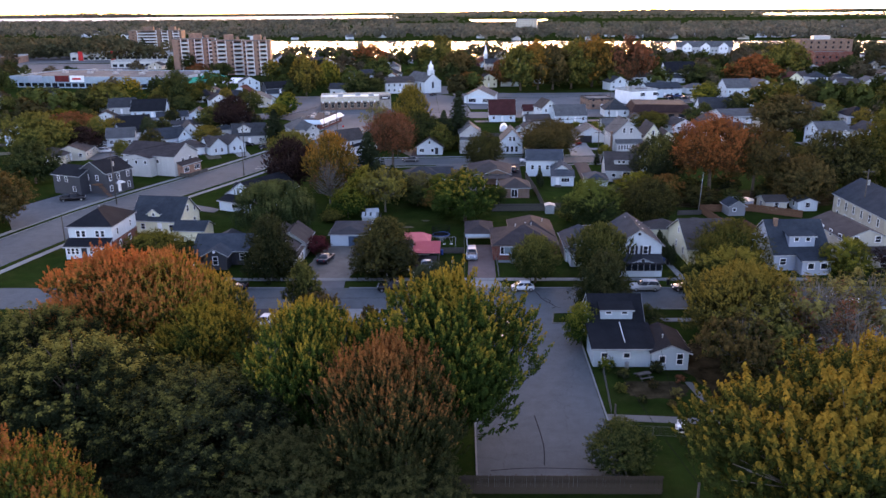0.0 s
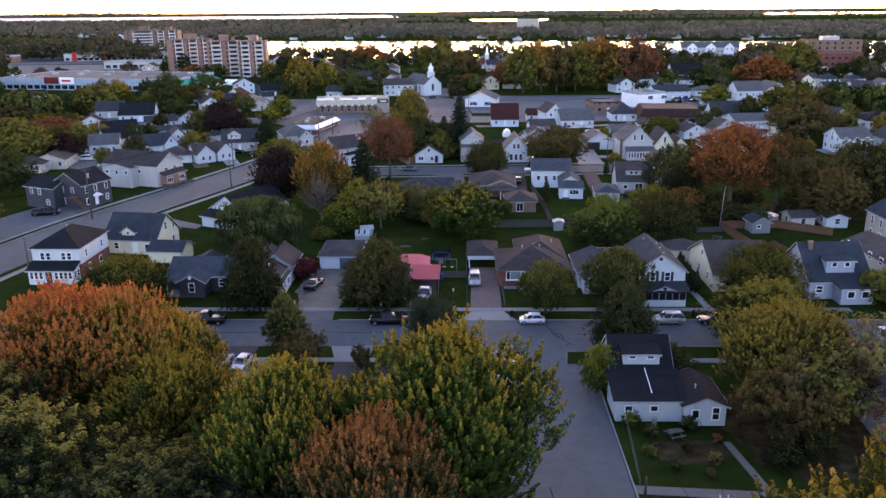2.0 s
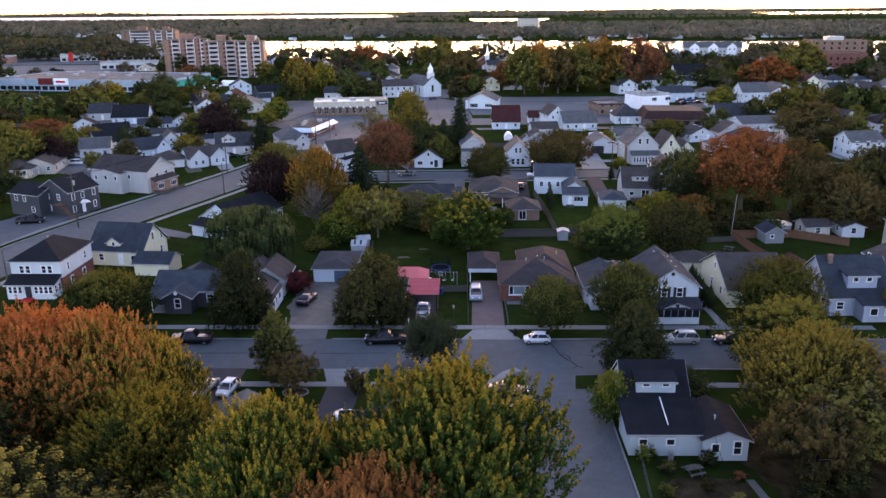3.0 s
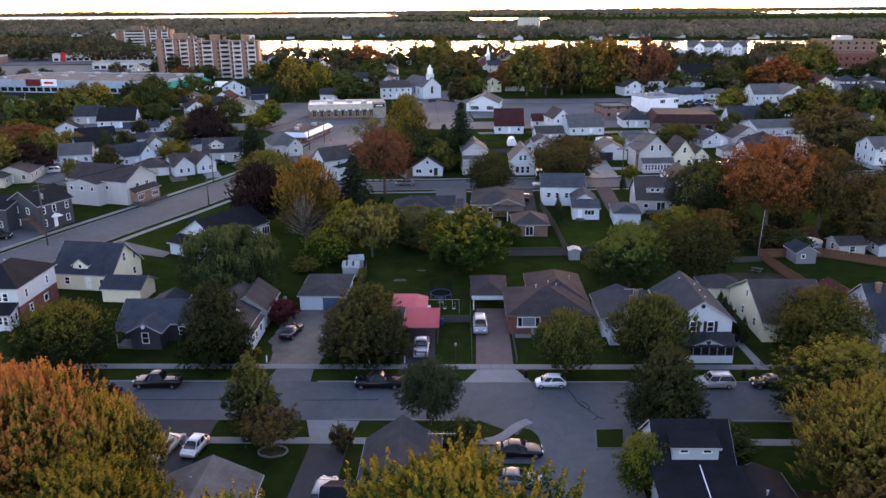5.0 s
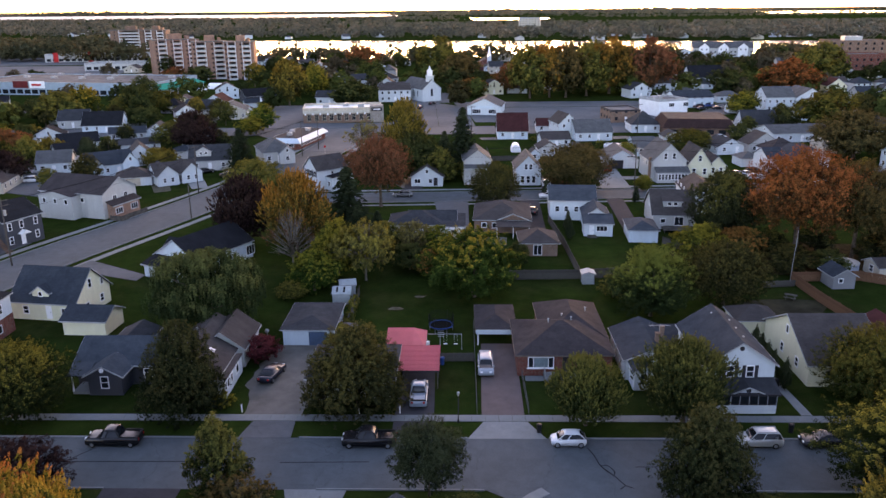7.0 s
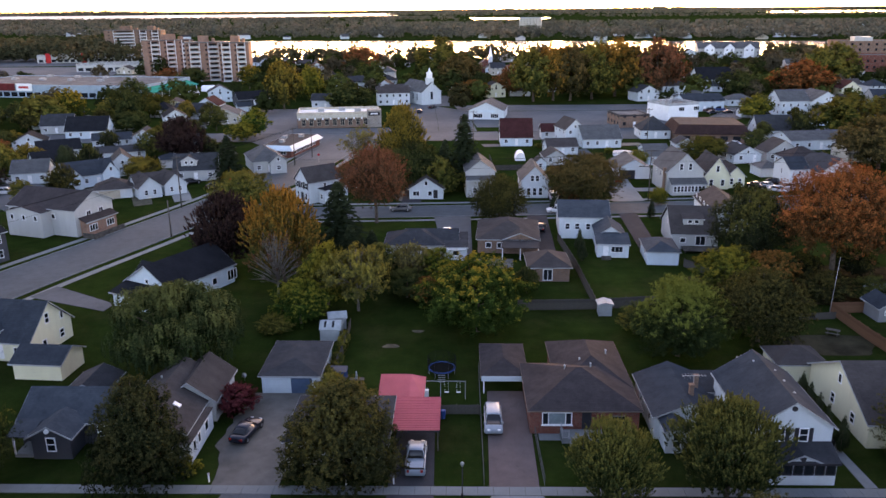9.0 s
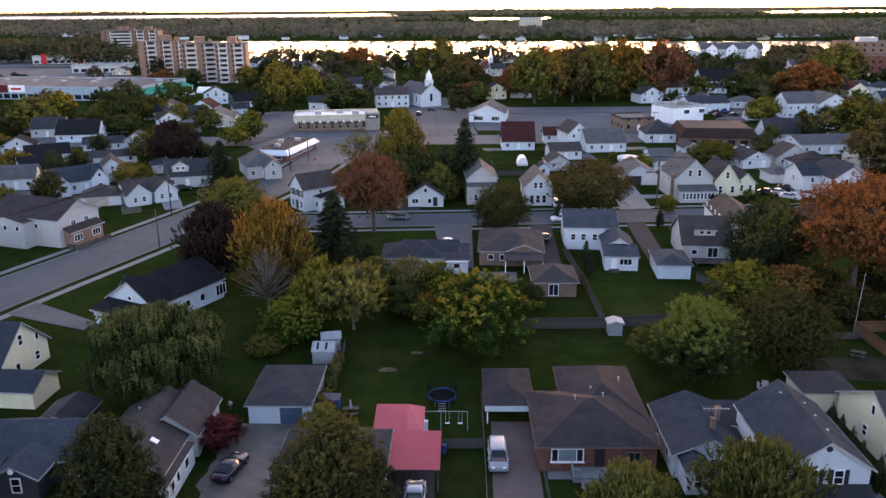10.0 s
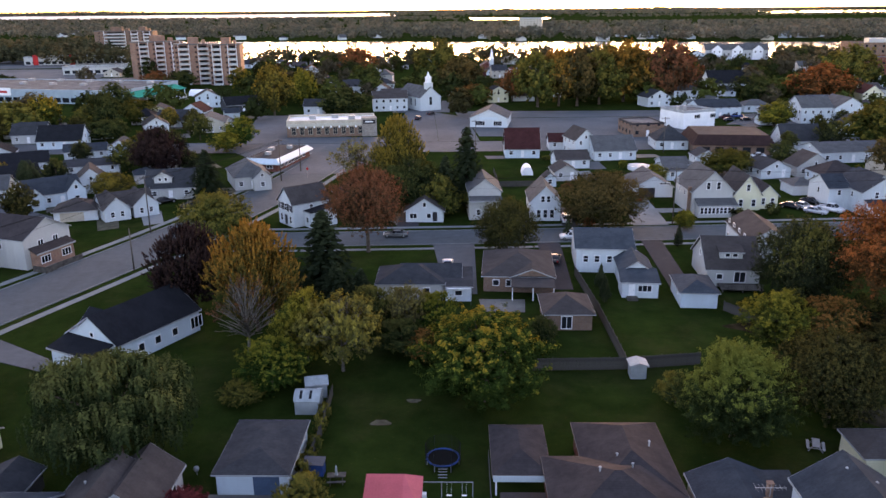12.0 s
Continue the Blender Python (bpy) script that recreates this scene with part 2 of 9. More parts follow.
CABLE = plain("black_cable_rubber", (0.012, 0.012, 0.012), 1.0, 0, 0.1, 1, 0.0, 0)
WIRE = plain("dull_fence_wire", (0.1, 0.1, 0.1), 0.8, 0, 0.1, 1, 0.05, 0)
BLACKMETAL = plain("black_metal", (0.02, 0.02, 0.022), 0.5, 0.3, 0.1)
RUBBER = plain("tyre_rubber", (0.018, 0.018, 0.018), 0.9, 0, 0.1)
ASPHALT = paving("worn_asphalt", (0.075, 0.089, 0.097), 0.34)
LOT = paving("parking_asphalt", (0.088, 0.099, 0.108), 0.45)
DRIVE_DARK = paving("dark_driveway_asphalt", (0.045, 0.045, 0.05), 0.35)
CONCRETE = paving("concrete_paving", (0.165, 0.182, 0.188), 0.35, False)
PATHWAY = paving("dull_garden_path", (0.105, 0.108, 0.104), 0.4, False)
PAVER = paving("brown_driveway_paving", (0.11, 0.088, 0.086), 0.3)
GRAVEL = paving("gravel_drive", (0.14, 0.136, 0.125), 1.25, False)
TAR = plain("tar_sealant", (0.02, 0.022, 0.025), 1.0, 0, 0.1, 1.2, 0.0)
SOIL = plain("dark_soil", (0.026, 0.025, 0.014), 0.95, 0, 0.4, 1)
LITTER_SHADE = plain("brown_litter_and_shade", (0.036, 0.029, 0.017), 1.0, 0, 0.45, 1.5, 0.0)
MAROON = plain("dark_maroon_sign_sheet", (0.13, 0.02, 0.02), 0.7)
GRASS = turf("autumn_grass")
PATCH = plain("worn_bare_patch", (0.075, 0.072, 0.05), 0.95, 0, 0.3, 2)

CURTAIN = plain("drawn_curtain_behind_glass", (0.16, 0.22, 0.24), 0.35, 0, 0.2, 3, 0.3)
GLASS, gnt, gb = nodes_of("window_glass", 0.06, 0.0, 0.5)
gb.inputs["Base Color"].default_value = (0.012, 0.015, 0.02, 1)
CARGLASS, gnt, gb = nodes_of("car_glass", 0.06, 0.0, 0.35)
gb.inputs["Base Color"].default_value = (0.01, 0.012, 0.015, 1)
LAMPGLASS, gnt, gb = nodes_of("frosted_lamp_glass", 0.5, 0.0, 0.2)
gb.inputs["Base Color"].default_value = (0.3, 0.3, 0.28, 1)
HEADLAMP, gnt, gb = nodes_of("lamp_lens", 0.1, 0.0, 0.6)
gb.inputs["Base Color"].default_value = (0.7, 0.72, 0.75, 1)
TAILLAMP, gnt, gb = nodes_of("tail_lamp_lens", 0.15, 0.0, 0.6)
gb.inputs["Base Color"].default_value = (0.3, 0.012, 0.012, 1)
RIM, gnt, gb = nodes_of("alloy_rim", 0.3, 0.9, 0.5)
gb.inputs["Base Color"].default_value = (0.45, 0.46, 0.48, 1)
WATER, gnt, gb = nodes_of("river_water", 0.12, 0.0, 0.5)
gb.inputs["Base Color"].default_value = (0.05, 0.07, 0.08, 1)
gb.inputs["IOR"].default_value = 1.33
relief(gnt, gb, fuzz(gnt, place(gnt, (0.25, 0.5, 1)), 0.6, 3), 0.12, 0.3)

LAKE, gnt, gb = nodes_of("rippled_lake_water", 0.42, 0.0, 0.5)
gb.inputs["Base Color"].default_value = (0.09, 0.11, 0.125, 1)
gb.inputs["IOR"].default_value = 1.33
relief(gnt, gb, fuzz(gnt, place(gnt, (0.02, 0.08, 1)), 0.6, 3), 0.3, 0.5)

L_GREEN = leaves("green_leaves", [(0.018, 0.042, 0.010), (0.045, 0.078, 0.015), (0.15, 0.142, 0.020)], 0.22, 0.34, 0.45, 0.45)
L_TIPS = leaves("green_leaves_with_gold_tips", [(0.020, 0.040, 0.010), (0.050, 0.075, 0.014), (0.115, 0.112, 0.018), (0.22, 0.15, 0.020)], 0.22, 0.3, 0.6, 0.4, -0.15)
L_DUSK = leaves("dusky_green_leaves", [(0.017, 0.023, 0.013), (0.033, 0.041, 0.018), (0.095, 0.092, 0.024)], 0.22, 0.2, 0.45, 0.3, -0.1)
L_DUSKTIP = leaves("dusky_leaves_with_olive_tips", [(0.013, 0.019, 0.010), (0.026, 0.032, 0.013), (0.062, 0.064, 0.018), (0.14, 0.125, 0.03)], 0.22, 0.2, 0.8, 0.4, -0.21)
L_GREENTOP = leaves("dark_green_leaves_lighter_yellow_above", [(0.017, 0.026, 0.010), (0.038, 0.046, 0.013), (0.085, 0.085, 0.018), (0.15, 0.13, 0.024)], 0.2, 0.2, 0.9, 0.3, -0.13)
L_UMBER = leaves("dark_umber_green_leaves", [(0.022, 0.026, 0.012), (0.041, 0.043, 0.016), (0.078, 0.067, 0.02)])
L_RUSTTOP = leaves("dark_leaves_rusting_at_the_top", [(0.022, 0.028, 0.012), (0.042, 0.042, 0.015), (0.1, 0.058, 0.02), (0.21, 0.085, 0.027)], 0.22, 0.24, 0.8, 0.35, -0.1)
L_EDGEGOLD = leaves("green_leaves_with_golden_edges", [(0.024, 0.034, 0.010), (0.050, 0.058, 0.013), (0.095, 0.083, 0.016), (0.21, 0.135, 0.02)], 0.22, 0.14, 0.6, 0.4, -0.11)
L_DARK = leaves("dark_green_leaves", [(0.017, 0.029, 0.013), (0.035, 0.050, 0.018), (0.068, 0.074, 0.022)])
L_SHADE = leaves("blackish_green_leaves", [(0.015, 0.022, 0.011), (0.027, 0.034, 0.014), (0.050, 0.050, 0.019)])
L_BROWNED = leaves("browning_green_leaves", [(0.024, 0.034, 0.010), (0.052, 0.058, 0.014), (0.105, 0.085, 0.018)], 0.2, 0.25, 0.4)
L_OLIVE = leaves("olive_leaves", [(0.046, 0.062, 0.018), (0.090, 0.095, 0.024), (0.155, 0.132, 0.028)])
L_YELLOW = leaves("yellow_green_leaves", [(0.045, 0.06, 0.014), (0.1, 0.104, 0.018), (0.185, 0.155, 0.022)])
L_GOLD = leaves("golden_leaves", [(0.028, 0.042, 0.011), (0.066, 0.076, 0.014), (0.13, 0.115, 0.018), (0.23, 0.155, 0.02)], 0.22, 0.22, 0.4, 0.4, -0.05)
L_OLDGOLD = leaves("dull_olive_gold_leaves", [(0.046, 0.048, 0.016), (0.105, 0.092, 0.021), (0.195, 0.142, 0.026)], 0.2, 0.22, 0.4, 0.35)
L_MAPLE = leaves("turning_maple_leaves", [(0.042, 0.044, 0.014), (0.12, 0.086, 0.02), (0.235, 0.115, 0.026), (0.38, 0.115, 0.032)], 0.22, 0.18, 0.45, 0.45, 0.03)
L_HALF = leaves("half_turned_maple_leaves", [(0.034, 0.055, 0.013), (0.08, 0.09, 0.016), (0.15, 0.122, 0.018), (0.28, 0.1, 0.028)], 0.22, 0.16, 0.4, 0.35, -0.13)
L_BLAZE = leaves("blazing_orange_gold_leaves", [(0.038, 0.05, 0.013), (0.135, 0.118, 0.019), (0.31, 0.215, 0.026), (0.44, 0.16, 0.042)], 0.22, 0.18, 0.45, 0.45, 0.02)
L_YELLOWGOLD = leaves("clear_gold_maple_leaves", [(0.036, 0.046, 0.013), (0.1, 0.096, 0.018), (0.235, 0.18, 0.024), (0.34, 0.2, 0.03)], 0.22, 0.2, 0.5, 0.5, -0.03)
L_SAGE = leaves("soft_green_leaves", [(0.027, 0.039, 0.014), (0.056, 0.068, 0.020), (0.118, 0.113, 0.028)], 0.2, 0.28, 0.4, 0.4)
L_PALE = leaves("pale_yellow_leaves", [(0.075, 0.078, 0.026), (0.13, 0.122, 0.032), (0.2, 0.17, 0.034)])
# dun leaves made lighter and greyer, painting haze over the far town
L_HAZED_DUN = leaves("haze_paled_dun_leaves", [(0.07, 0.062, 0.04), (0.115, 0.09, 0.05), (0.16, 0.11, 0.055)])
L_ORANGE = leaves("orange_leaves", [(0.062, 0.036, 0.016), (0.135, 0.055, 0.02), (0.235, 0.08, 0.026)], 0.2, 0.28, 0.4)
L_AMBER = leaves("amber_leaves", [(0.06, 0.054, 0.016), (0.135, 0.085, 0.02), (0.225, 0.112, 0.022)], 0.2, 0.28, 0.5)
L_BRONZE = leaves("bronze_leaves", [(0.034, 0.036, 0.015), (0.064, 0.05, 0.02), (0.096, 0.065, 0.022)])
L_LIME = leaves("yellow_green_willow_leaves", [(0.018, 0.030, 0.012), (0.034, 0.050, 0.016), (0.11, 0.13, 0.027)], 0.18, 0.3, 1.0, 0.25, 0.02)
L_RUST = leaves("rust_brown_leaves", [(0.07, 0.045, 0.018), (0.14, 0.07, 0.025), (0.21, 0.072, 0.03)])
L_MIXED = leaves("green_to_rust_leaves", [(0.034, 0.045, 0.014), (0.08, 0.06, 0.018), (0.19, 0.085, 0.025)], 0.22, 0.3, 0.3, 0.35)
L_RUSSET = leaves("russet_leaves", [(0.06, 0.038, 0.022), (0.112, 0.053, 0.028), (0.16, 0.064, 0.033)])
L_OAK = leaves("bronze_green_oak_leaves", [(0.037, 0.036, 0.016), (0.07, 0.058, 0.022), (0.115, 0.08, 0.028)], 0.2, 0.2, 0.4)
L_CRIMSON = leaves("dark_crimson_leaves", [(0.04, 0.012, 0.015), (0.075, 0.018, 0.023), (0.11, 0.028, 0.031)])
L_PURPLE = leaves("purple_leaves", [(0.014, 0.010, 0.011), (0.027, 0.017, 0.017), (0.042, 0.025, 0.022)])
L_WILLOW = leaves("willow_leaves", [(0.018, 0.031, 0.013), (0.040, 0.056, 0.021), (0.078, 0.090, 0.030)], 0.18, 0.35, 0.5, 0.4)
L_SPRUCE = leaves("spruce_needles", [(0.018, 0.027, 0.015), (0.031, 0.043, 0.022), (0.046, 0.058, 0.029)])
L_SPARSE = leaves("thin_grey_green_leaves", [(0.08, 0.075, 0.036), (0.125, 0.112, 0.042), (0.18, 0.155, 0.045)])
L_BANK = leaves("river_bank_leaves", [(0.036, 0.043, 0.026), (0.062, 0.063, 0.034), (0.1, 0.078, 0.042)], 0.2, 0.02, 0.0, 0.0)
# raised and greyed above true leaf colour to paint in distance haze
L_HAZED_WOODS = leaves("haze_paled_wood_leaves", [(0.075, 0.085, 0.07), (0.115, 0.118, 0.09), (0.165, 0.145, 0.105)], 0.2, 0.012, 0.0, 0.0)


# ---- mesh helpers ----
class Geo:
    """Collects faces for one mesh."""

    def __init__(self):
        self.v, self.f = [], []

    def face(self, *pts):
        n = len(self.v)
        self.v += [tuple(p) for p in pts]
        self.f.append(tuple(range(n, n + len(pts))))
        return self

    def box(self, x0, y0, z0, x1, y1, z1, m=None):
        n = len(self.v)
        c = [(x0, y0, z0), (x1, y0, z0), (x1, y1, z0), (x0, y1, z0), (x0, y0, z1), (x1, y0, z1), (x1, y1, z1), (x0, y1, z1)]
        self.v += [tuple(m @ Vector(p)) for p in c] if m is not None else c
        self.f += [tuple(n + i for i in q) for q in ((0, 3, 2, 1), (4, 5, 6, 7), (0, 1, 5, 4), (1, 2, 6, 5), (2, 3, 7, 6), (3, 0, 4, 7))]
        return self

    def extrude(self, ring, offset):
        """A prism: a closed ring of points and the same ring moved by offset."""
        n, k = len(self.v), len(ring)
        o = Vector(offset)
        self.v += [tuple(p) for p in ring] + [tuple(Vector(p) + o) for p in ring]
        self.f += [tuple(range(n + k - 1, n - 1, -1)), tuple(range(n + k, n + 2 * k))]
        self.f += [(n + i, n + (i + 1) % k, n + k + (i + 1) % k, n + k + i) for i in range(k)]
        return self

    def tube(self, pts, radii, sides=8, caps=True):
        """A round bar along points."""
        n = len(self.v)
        pts = [Vector(p) for p in pts]
        for i, p in enumerate(pts):
            d = (pts[min(i + 1, len(pts) - 1)] - pts[max(i - 1, 0)]).normalized()
            a = d.orthogonal().normalized()
            b = d.cross(a)
            r = radii[i] if isinstance(radii, (list, tuple)) else radii
            self.v += [tuple(p + (a * math.cos(2 * math.pi * k / sides) + b * math.sin(2 * math.pi * k / sides)) * r) for k in range(sides)]
        for i in range(len(pts) - 1):
            for k in range(sides):
                a, b = n + i * sides + k, n + i * sides + (k + 1) % sides
                self.f.append((a, b, b + sides, a + sides))
        if caps:
            self.f += [tuple(n + k for k in reversed(range(sides))), tuple(n + (len(pts) - 1) * sides + k for k in range(sides))]
        return self

    def mesh(self, name, material, smooth=False):
        me = bpy.data.meshes.new(name)
        me.from_pydata(self.v, [], self.f)
        me.materials.append(material)
        if smooth:
            me.polygons.foreach_set("use_smooth", [True] * len(me.polygons))
        me.update()
        return me


def part(name, data, parent, label="", at=None):
    ob = new(name, data)
    ob.parent = parent
    if at is not None:
        ob.matrix_basis = at
    return tagged(ob, label) if label else ob


def root(name, m, label, category, group="", kind=""):
    ob = new(name)
    ob.matrix_basis = m
    ob.empty_display_size = 0.5
    return tagged(ob, label, category, group, kind)


def fixed(name, geo, material, label="", category="", kind="structure", smooth=False, group=""):
    label += " beside the houses" if len(label.split()) < 4 else ""
    return tagged(new(name, geo.mesh(name, material, smooth)), label, category, group, kind)


# ---- ground, roads, water ----
g = Geo()
xs = [-5200, -900, -300, -120, 0, 120, 300, 900, 5200]
ys = [-1500, -100, 60, 180, 300, 500, 800, 2000, 5200]
for i in range(len(xs) - 1):
    for j in range(len(ys) - 1):
        g.face((xs[i], ys[j], 0), (xs[i + 1], ys[j], 0), (xs[i + 1], ys[j + 1], 0), (xs[i], ys[j + 1], 0))
fixed("ground", g, GRASS, "autumn lawn and rough grass reaching to the horizon", "ground")


def ribbon(pts, left, right, z, geo=None, thick=0.0):
    """A strip along points, from left to right of its line (metres, right is positive)."""
    geo = geo or Geo()
    pts = [Vector((*p, 0)) for p in pts]
    sides = []
    for i, p in enumerate(pts):
        d = (pts[min(i + 1, len(pts) - 1)] - pts[max(i - 1, 0)]).normalized()
        nrm = Vector((d.y, -d.x, 0))
        sides.append((p + nrm * left, p + nrm * right))
    for (a, b), (c, d) in zip(sides, sides[1:]):
        if thick:
            ring = [(*a.xy, z), (*b.xy, z), (*d.xy, z), (*c.xy, z)]
            geo.extrude(ring, (0, 0, thick))
        else:
            geo.face((*a.xy, z), (*b.xy, z), (*d.xy, z), (*c.xy, z))
    return geo


def slab(pts, z0, z1, geo=None):
    geo = geo or Geo()
    return geo.extrude([(x, y, z0) for x, y in pts], (0, 0, z1 - z0))


def bend(pts, steps=6):
    """A smooth line through points."""
    out = []
    for i in range(len(pts) - 1):
        p0, p1, p2, p3 = (Vector(pts[max(0, min(len(pts) - 1, k))]) for k in (i - 1, i, i + 1, i + 2))
        for s in range(steps):
            t = s / steps
            out.append(tuple(0.5 * (2 * p1 + (p2 - p0) * t + (2 * p0 - 5 * p1 + 4 * p2 - p3) * t * t + (3 * p1 - p0 - 3 * p2 + p3) * t ** 3)))
    return out + [tuple(pts[-1])]


DIAG = bend([(-98, 60), (-92, 118), (-83, 165), (-76, 190), (-64, 222), (-53, 255), (-45, 288), (-40, 322), (-38, 345)])
B_LINE = [(-58, 236), (-30, 236.8), (10, 238.8), (60, 242.2), (130, 248), (260, 258)]
fixed("road_front", ribbon([(-88, 123.4), (0, 123.4), (260, 124)], -4.7, 4.7, 0.02), ASPHALT, "worn grey residential street of patched asphalt", "road")
fixed("road_diagonal", ribbon(DIAG, -6.6, 6.6, 0.012), ASPHALT, "wide curving street of worn grey asphalt", "road")
fixed("road_back", ribbon(B_LINE, -4.8, 4.8, 0.016), ASPHALT, "grey asphalt back street between rows of houses", "road")
fixed("road_main", ribbon([(-240, 340), (0, 343), (140, 348), (320, 356)], -9.5, 9.5, 0.008), LOT, "broad main street of pale asphalt", "road")
side = slab([(2.9, 72.2), (3.0, 84), (7.2, 100), (7.9, 112), (6.5, 116), (2.5, 118.9), (23, 118.9), (19.2, 116.4), (17.9, 112), (17.8, 103), (17.6, 85), (17.3, 72.2)], -0.1, 0.026)
fixed("road_side", side, ASPHALT, "short dead-end side street of pale patched asphalt", "road")
lot_z = 0.025


def parking_lot(pts):
    global lot_z
    lot_z += 0.005
    fixed("pavement_lot", slab(pts, -0.1, lot_z), LOT, "pale asphalt parking lot", "parking lot")


parking_lot([(-1, 409), (95, 413), (102, 431), (-3, 430)])
parking_lot([(6, 363), (48, 363), (95, 366), (95, 412), (2, 408)])
parking_lot([(-33, 300), (-26, 318), (-27, 334), (-72, 333), (-48, 300)])
parking_lot([(-75, 352), (-60, 352), (-62, 420), (-86, 420)])
parking_lot([(-27, 352), (-8, 352), (-12, 430), (-24, 430)])
parking_lot([(45, 95), (80, 93), (80, 112.6), (47, 112.6)])
parking_lot([(-7.9, 352), (5.9, 354), (1.9, 412), (-11.8, 428)])
parking_lot([(60, 300), (60, 288), (78, 290), (78, 302)])
parking_lot([(-470, 600), (-235, 572), (-245, 688), (-430, 688)])
parking_lot([(-430, 690), (-300, 700), (-250, 790), (-480, 800)])
parking_lot([(-260, 560), (-190, 570), (-205, 612), (-290, 600)])
parking_lot([(-128, 250), (-100, 238), (-90, 254), (-118, 272)])
parking_lot([(-104, 178), (-98.5, 172), (-92.5, 163), (-91.2, 168), (-88.0, 184), (-84, 200), (-96, 204)])
parking_lot([(100, 388), (130, 385), (130, 402), (112, 406)])
parking_lot([(-76, 349), (-26, 350), (-27, 363), (-80, 361)])
parking_lot([(24, 352), (110, 354), (104, 366), (22, 362)])
parking_lot([(-30, 428), (-4, 428), (-2, 470), (-24, 470)])

# sidewalks, laid as separate flags along the front street
for name, y0, y1, x0, x1 in (("pavement_north", 131.65, 133.0, -66, 60), ("pavement_south", 113.75, 115.0, -40, 7.4), ("pavement_east", 113.75, 115.0, 20.5, 60)):
    walkway = root(name, Matrix(), "pale concrete sidewalk of separate flags", "sidewalk", kind="structure")
    flag = Geo().box(0, 0, -0.05, 1.47, y1 - y0, 0.07).mesh("flag", CONCRETE)
    for i in range(int((x1 - x0) / 1.5)):
        part("flag", flag, walkway, at=pose(x0 + i * 1.5, y0, random.uniform(-0.008, 0.008)))
fixed("pavement_diagonal", ribbon(DIAG[:-4], 8.2, 9.6, 0.0, thick=0.06), CONCRETE, "concrete sidewalk along the curving street", "sidewalk")
fixed("pavement_diagonal_far", ribbon(DIAG[:-4], -9.6, -8.2, 0.0, thick=0.06), CONCRETE, "concrete sidewalk along the curving street", "sidewalk")
fixed("pavement_back", ribbon(B_LINE, -8.2, -6.9, 0.0, thick=0.06), CONCRETE, "concrete sidewalk along the back street", "sidewalk")
fixed("pavement_back_near", ribbon(B_LINE, 6.9, 8.0, 0.0, thick=0.06), CONCRETE, "concrete sidewalk along the back street", "sidewalk")

# kerbs
for pts, off in (([(-66, 123.4), (-24, 123.4)], -4.75), ([(-17, 123.4), (1.0, 123.4)], -4.75), ([(9.6, 123.4), (150, 123.6)], -4.75), ([(-66, 123.4), (-34, 123.4)], 4.6), ([(-13.5, 123.4), (2.5, 123.4)], 4.6), ([(23, 123.4), (150, 123.6)], 4.6),
                 (DIAG[14:-6], 6.5), (DIAG[8:-6], -6.7), (B_LINE, -4.9), (B_LINE, 4.75), ([(17.7, 72.2), (17.9, 103), (18.0, 111)], -0.1), ([(3.0, 72.2), (3.0, 84), (7.2, 100)], -0.1)):
    fixed("kerb", ribbon(pts, off, off + 0.17, 0.0, thick=0.14), CONCRETE, "grey concrete kerb along the road edge", "kerb")

# drives and paths
drive_z = 0.036


def driveway(pts, mt, lab):
    global drive_z
    drive_z += 0.002
    fixed("pavement_drive", slab(pts, -0.1, drive_z), mt, lab, "driveway")


driveway([(2.6, 133.0), (7.4, 133.0), (7.6, 152.5), (3.0, 152.5)], PAVER, "brown paved driveway")
driveway([(1.0, 128.0), (9.4, 128.0), (7.6, 131.6), (2.8, 131.6)], CONCRETE, "flared concrete driveway apron")
rag = random.Random(5)
west = [(-24.3 - 1.5 * math.sin(math.pi * k / 16) ** 2 + rag.uniform(-0.45, 0.3), 133.0 + 18.9 * k / 16) for k in range(17)]
east = [(-17.5 + rag.uniform(-0.35, 0.4), 133.0 + 18.9 * k / 16) for k in range(17)]
driveway(east + west[::-1], GRAVEL, "pale gravel driveway")
driveway([(-23.6, 128.0), (-17.9, 128.0), (-18.1, 131.6), (-22.8, 131.6)], LOT, "worn asphalt driveway apron")
driveway([(-7.2, 128.0), (-2.6, 128.0), (-3.0, 145.6), (-7.0, 145.6)], DRIVE_DARK, "dark asphalt driveway")
driveway([(-16, 98), (-11.8, 98), (-11.2, 113.7), (-15.3, 113.7)], DRIVE_DARK, "dark asphalt driveway")
driveway([(-15.6, 115.0), (-11.2, 115.0), (-10.6, 118.7), (-16.6, 118.7)], CONCRETE, "flared concrete driveway apron")
driveway([(-34, 98), (-27, 98), (-26.5, 118.7), (-34, 118.7)], DRIVE_DARK, "dark asphalt driveway")
driveway([(2.0, 110.2), (8.4, 110.2), (8.2, 113.4), (2.0, 113.4)], ASPHALT, "asphalt parking strip")
driveway([(2.5, 104.6), (7.6, 104.6), (7.8, 108), (2.5, 108)], ASPHALT, "asphalt parking strip")
driveway([(17.9, 85.0), (31, 84.0), (31, 85.4), (17.9, 86.4)], PATHWAY, "narrow concrete garden path")
driveway([(29.9, 85.6), (30.8, 85.5), (29.6, 94.4), (28.8, 94.4)], PATHWAY, "narrow concrete garden path")
driveway([(35.4, 246.5), (42.8, 247), (43.5, 270.8), (37, 270.8)], CONCRETE, "broad pale concrete driveway")
driveway([(13.9, 208), (17.6, 208), (18.6, 234.4), (14.2, 234)], DRIVE_DARK, "dark asphalt driveway")
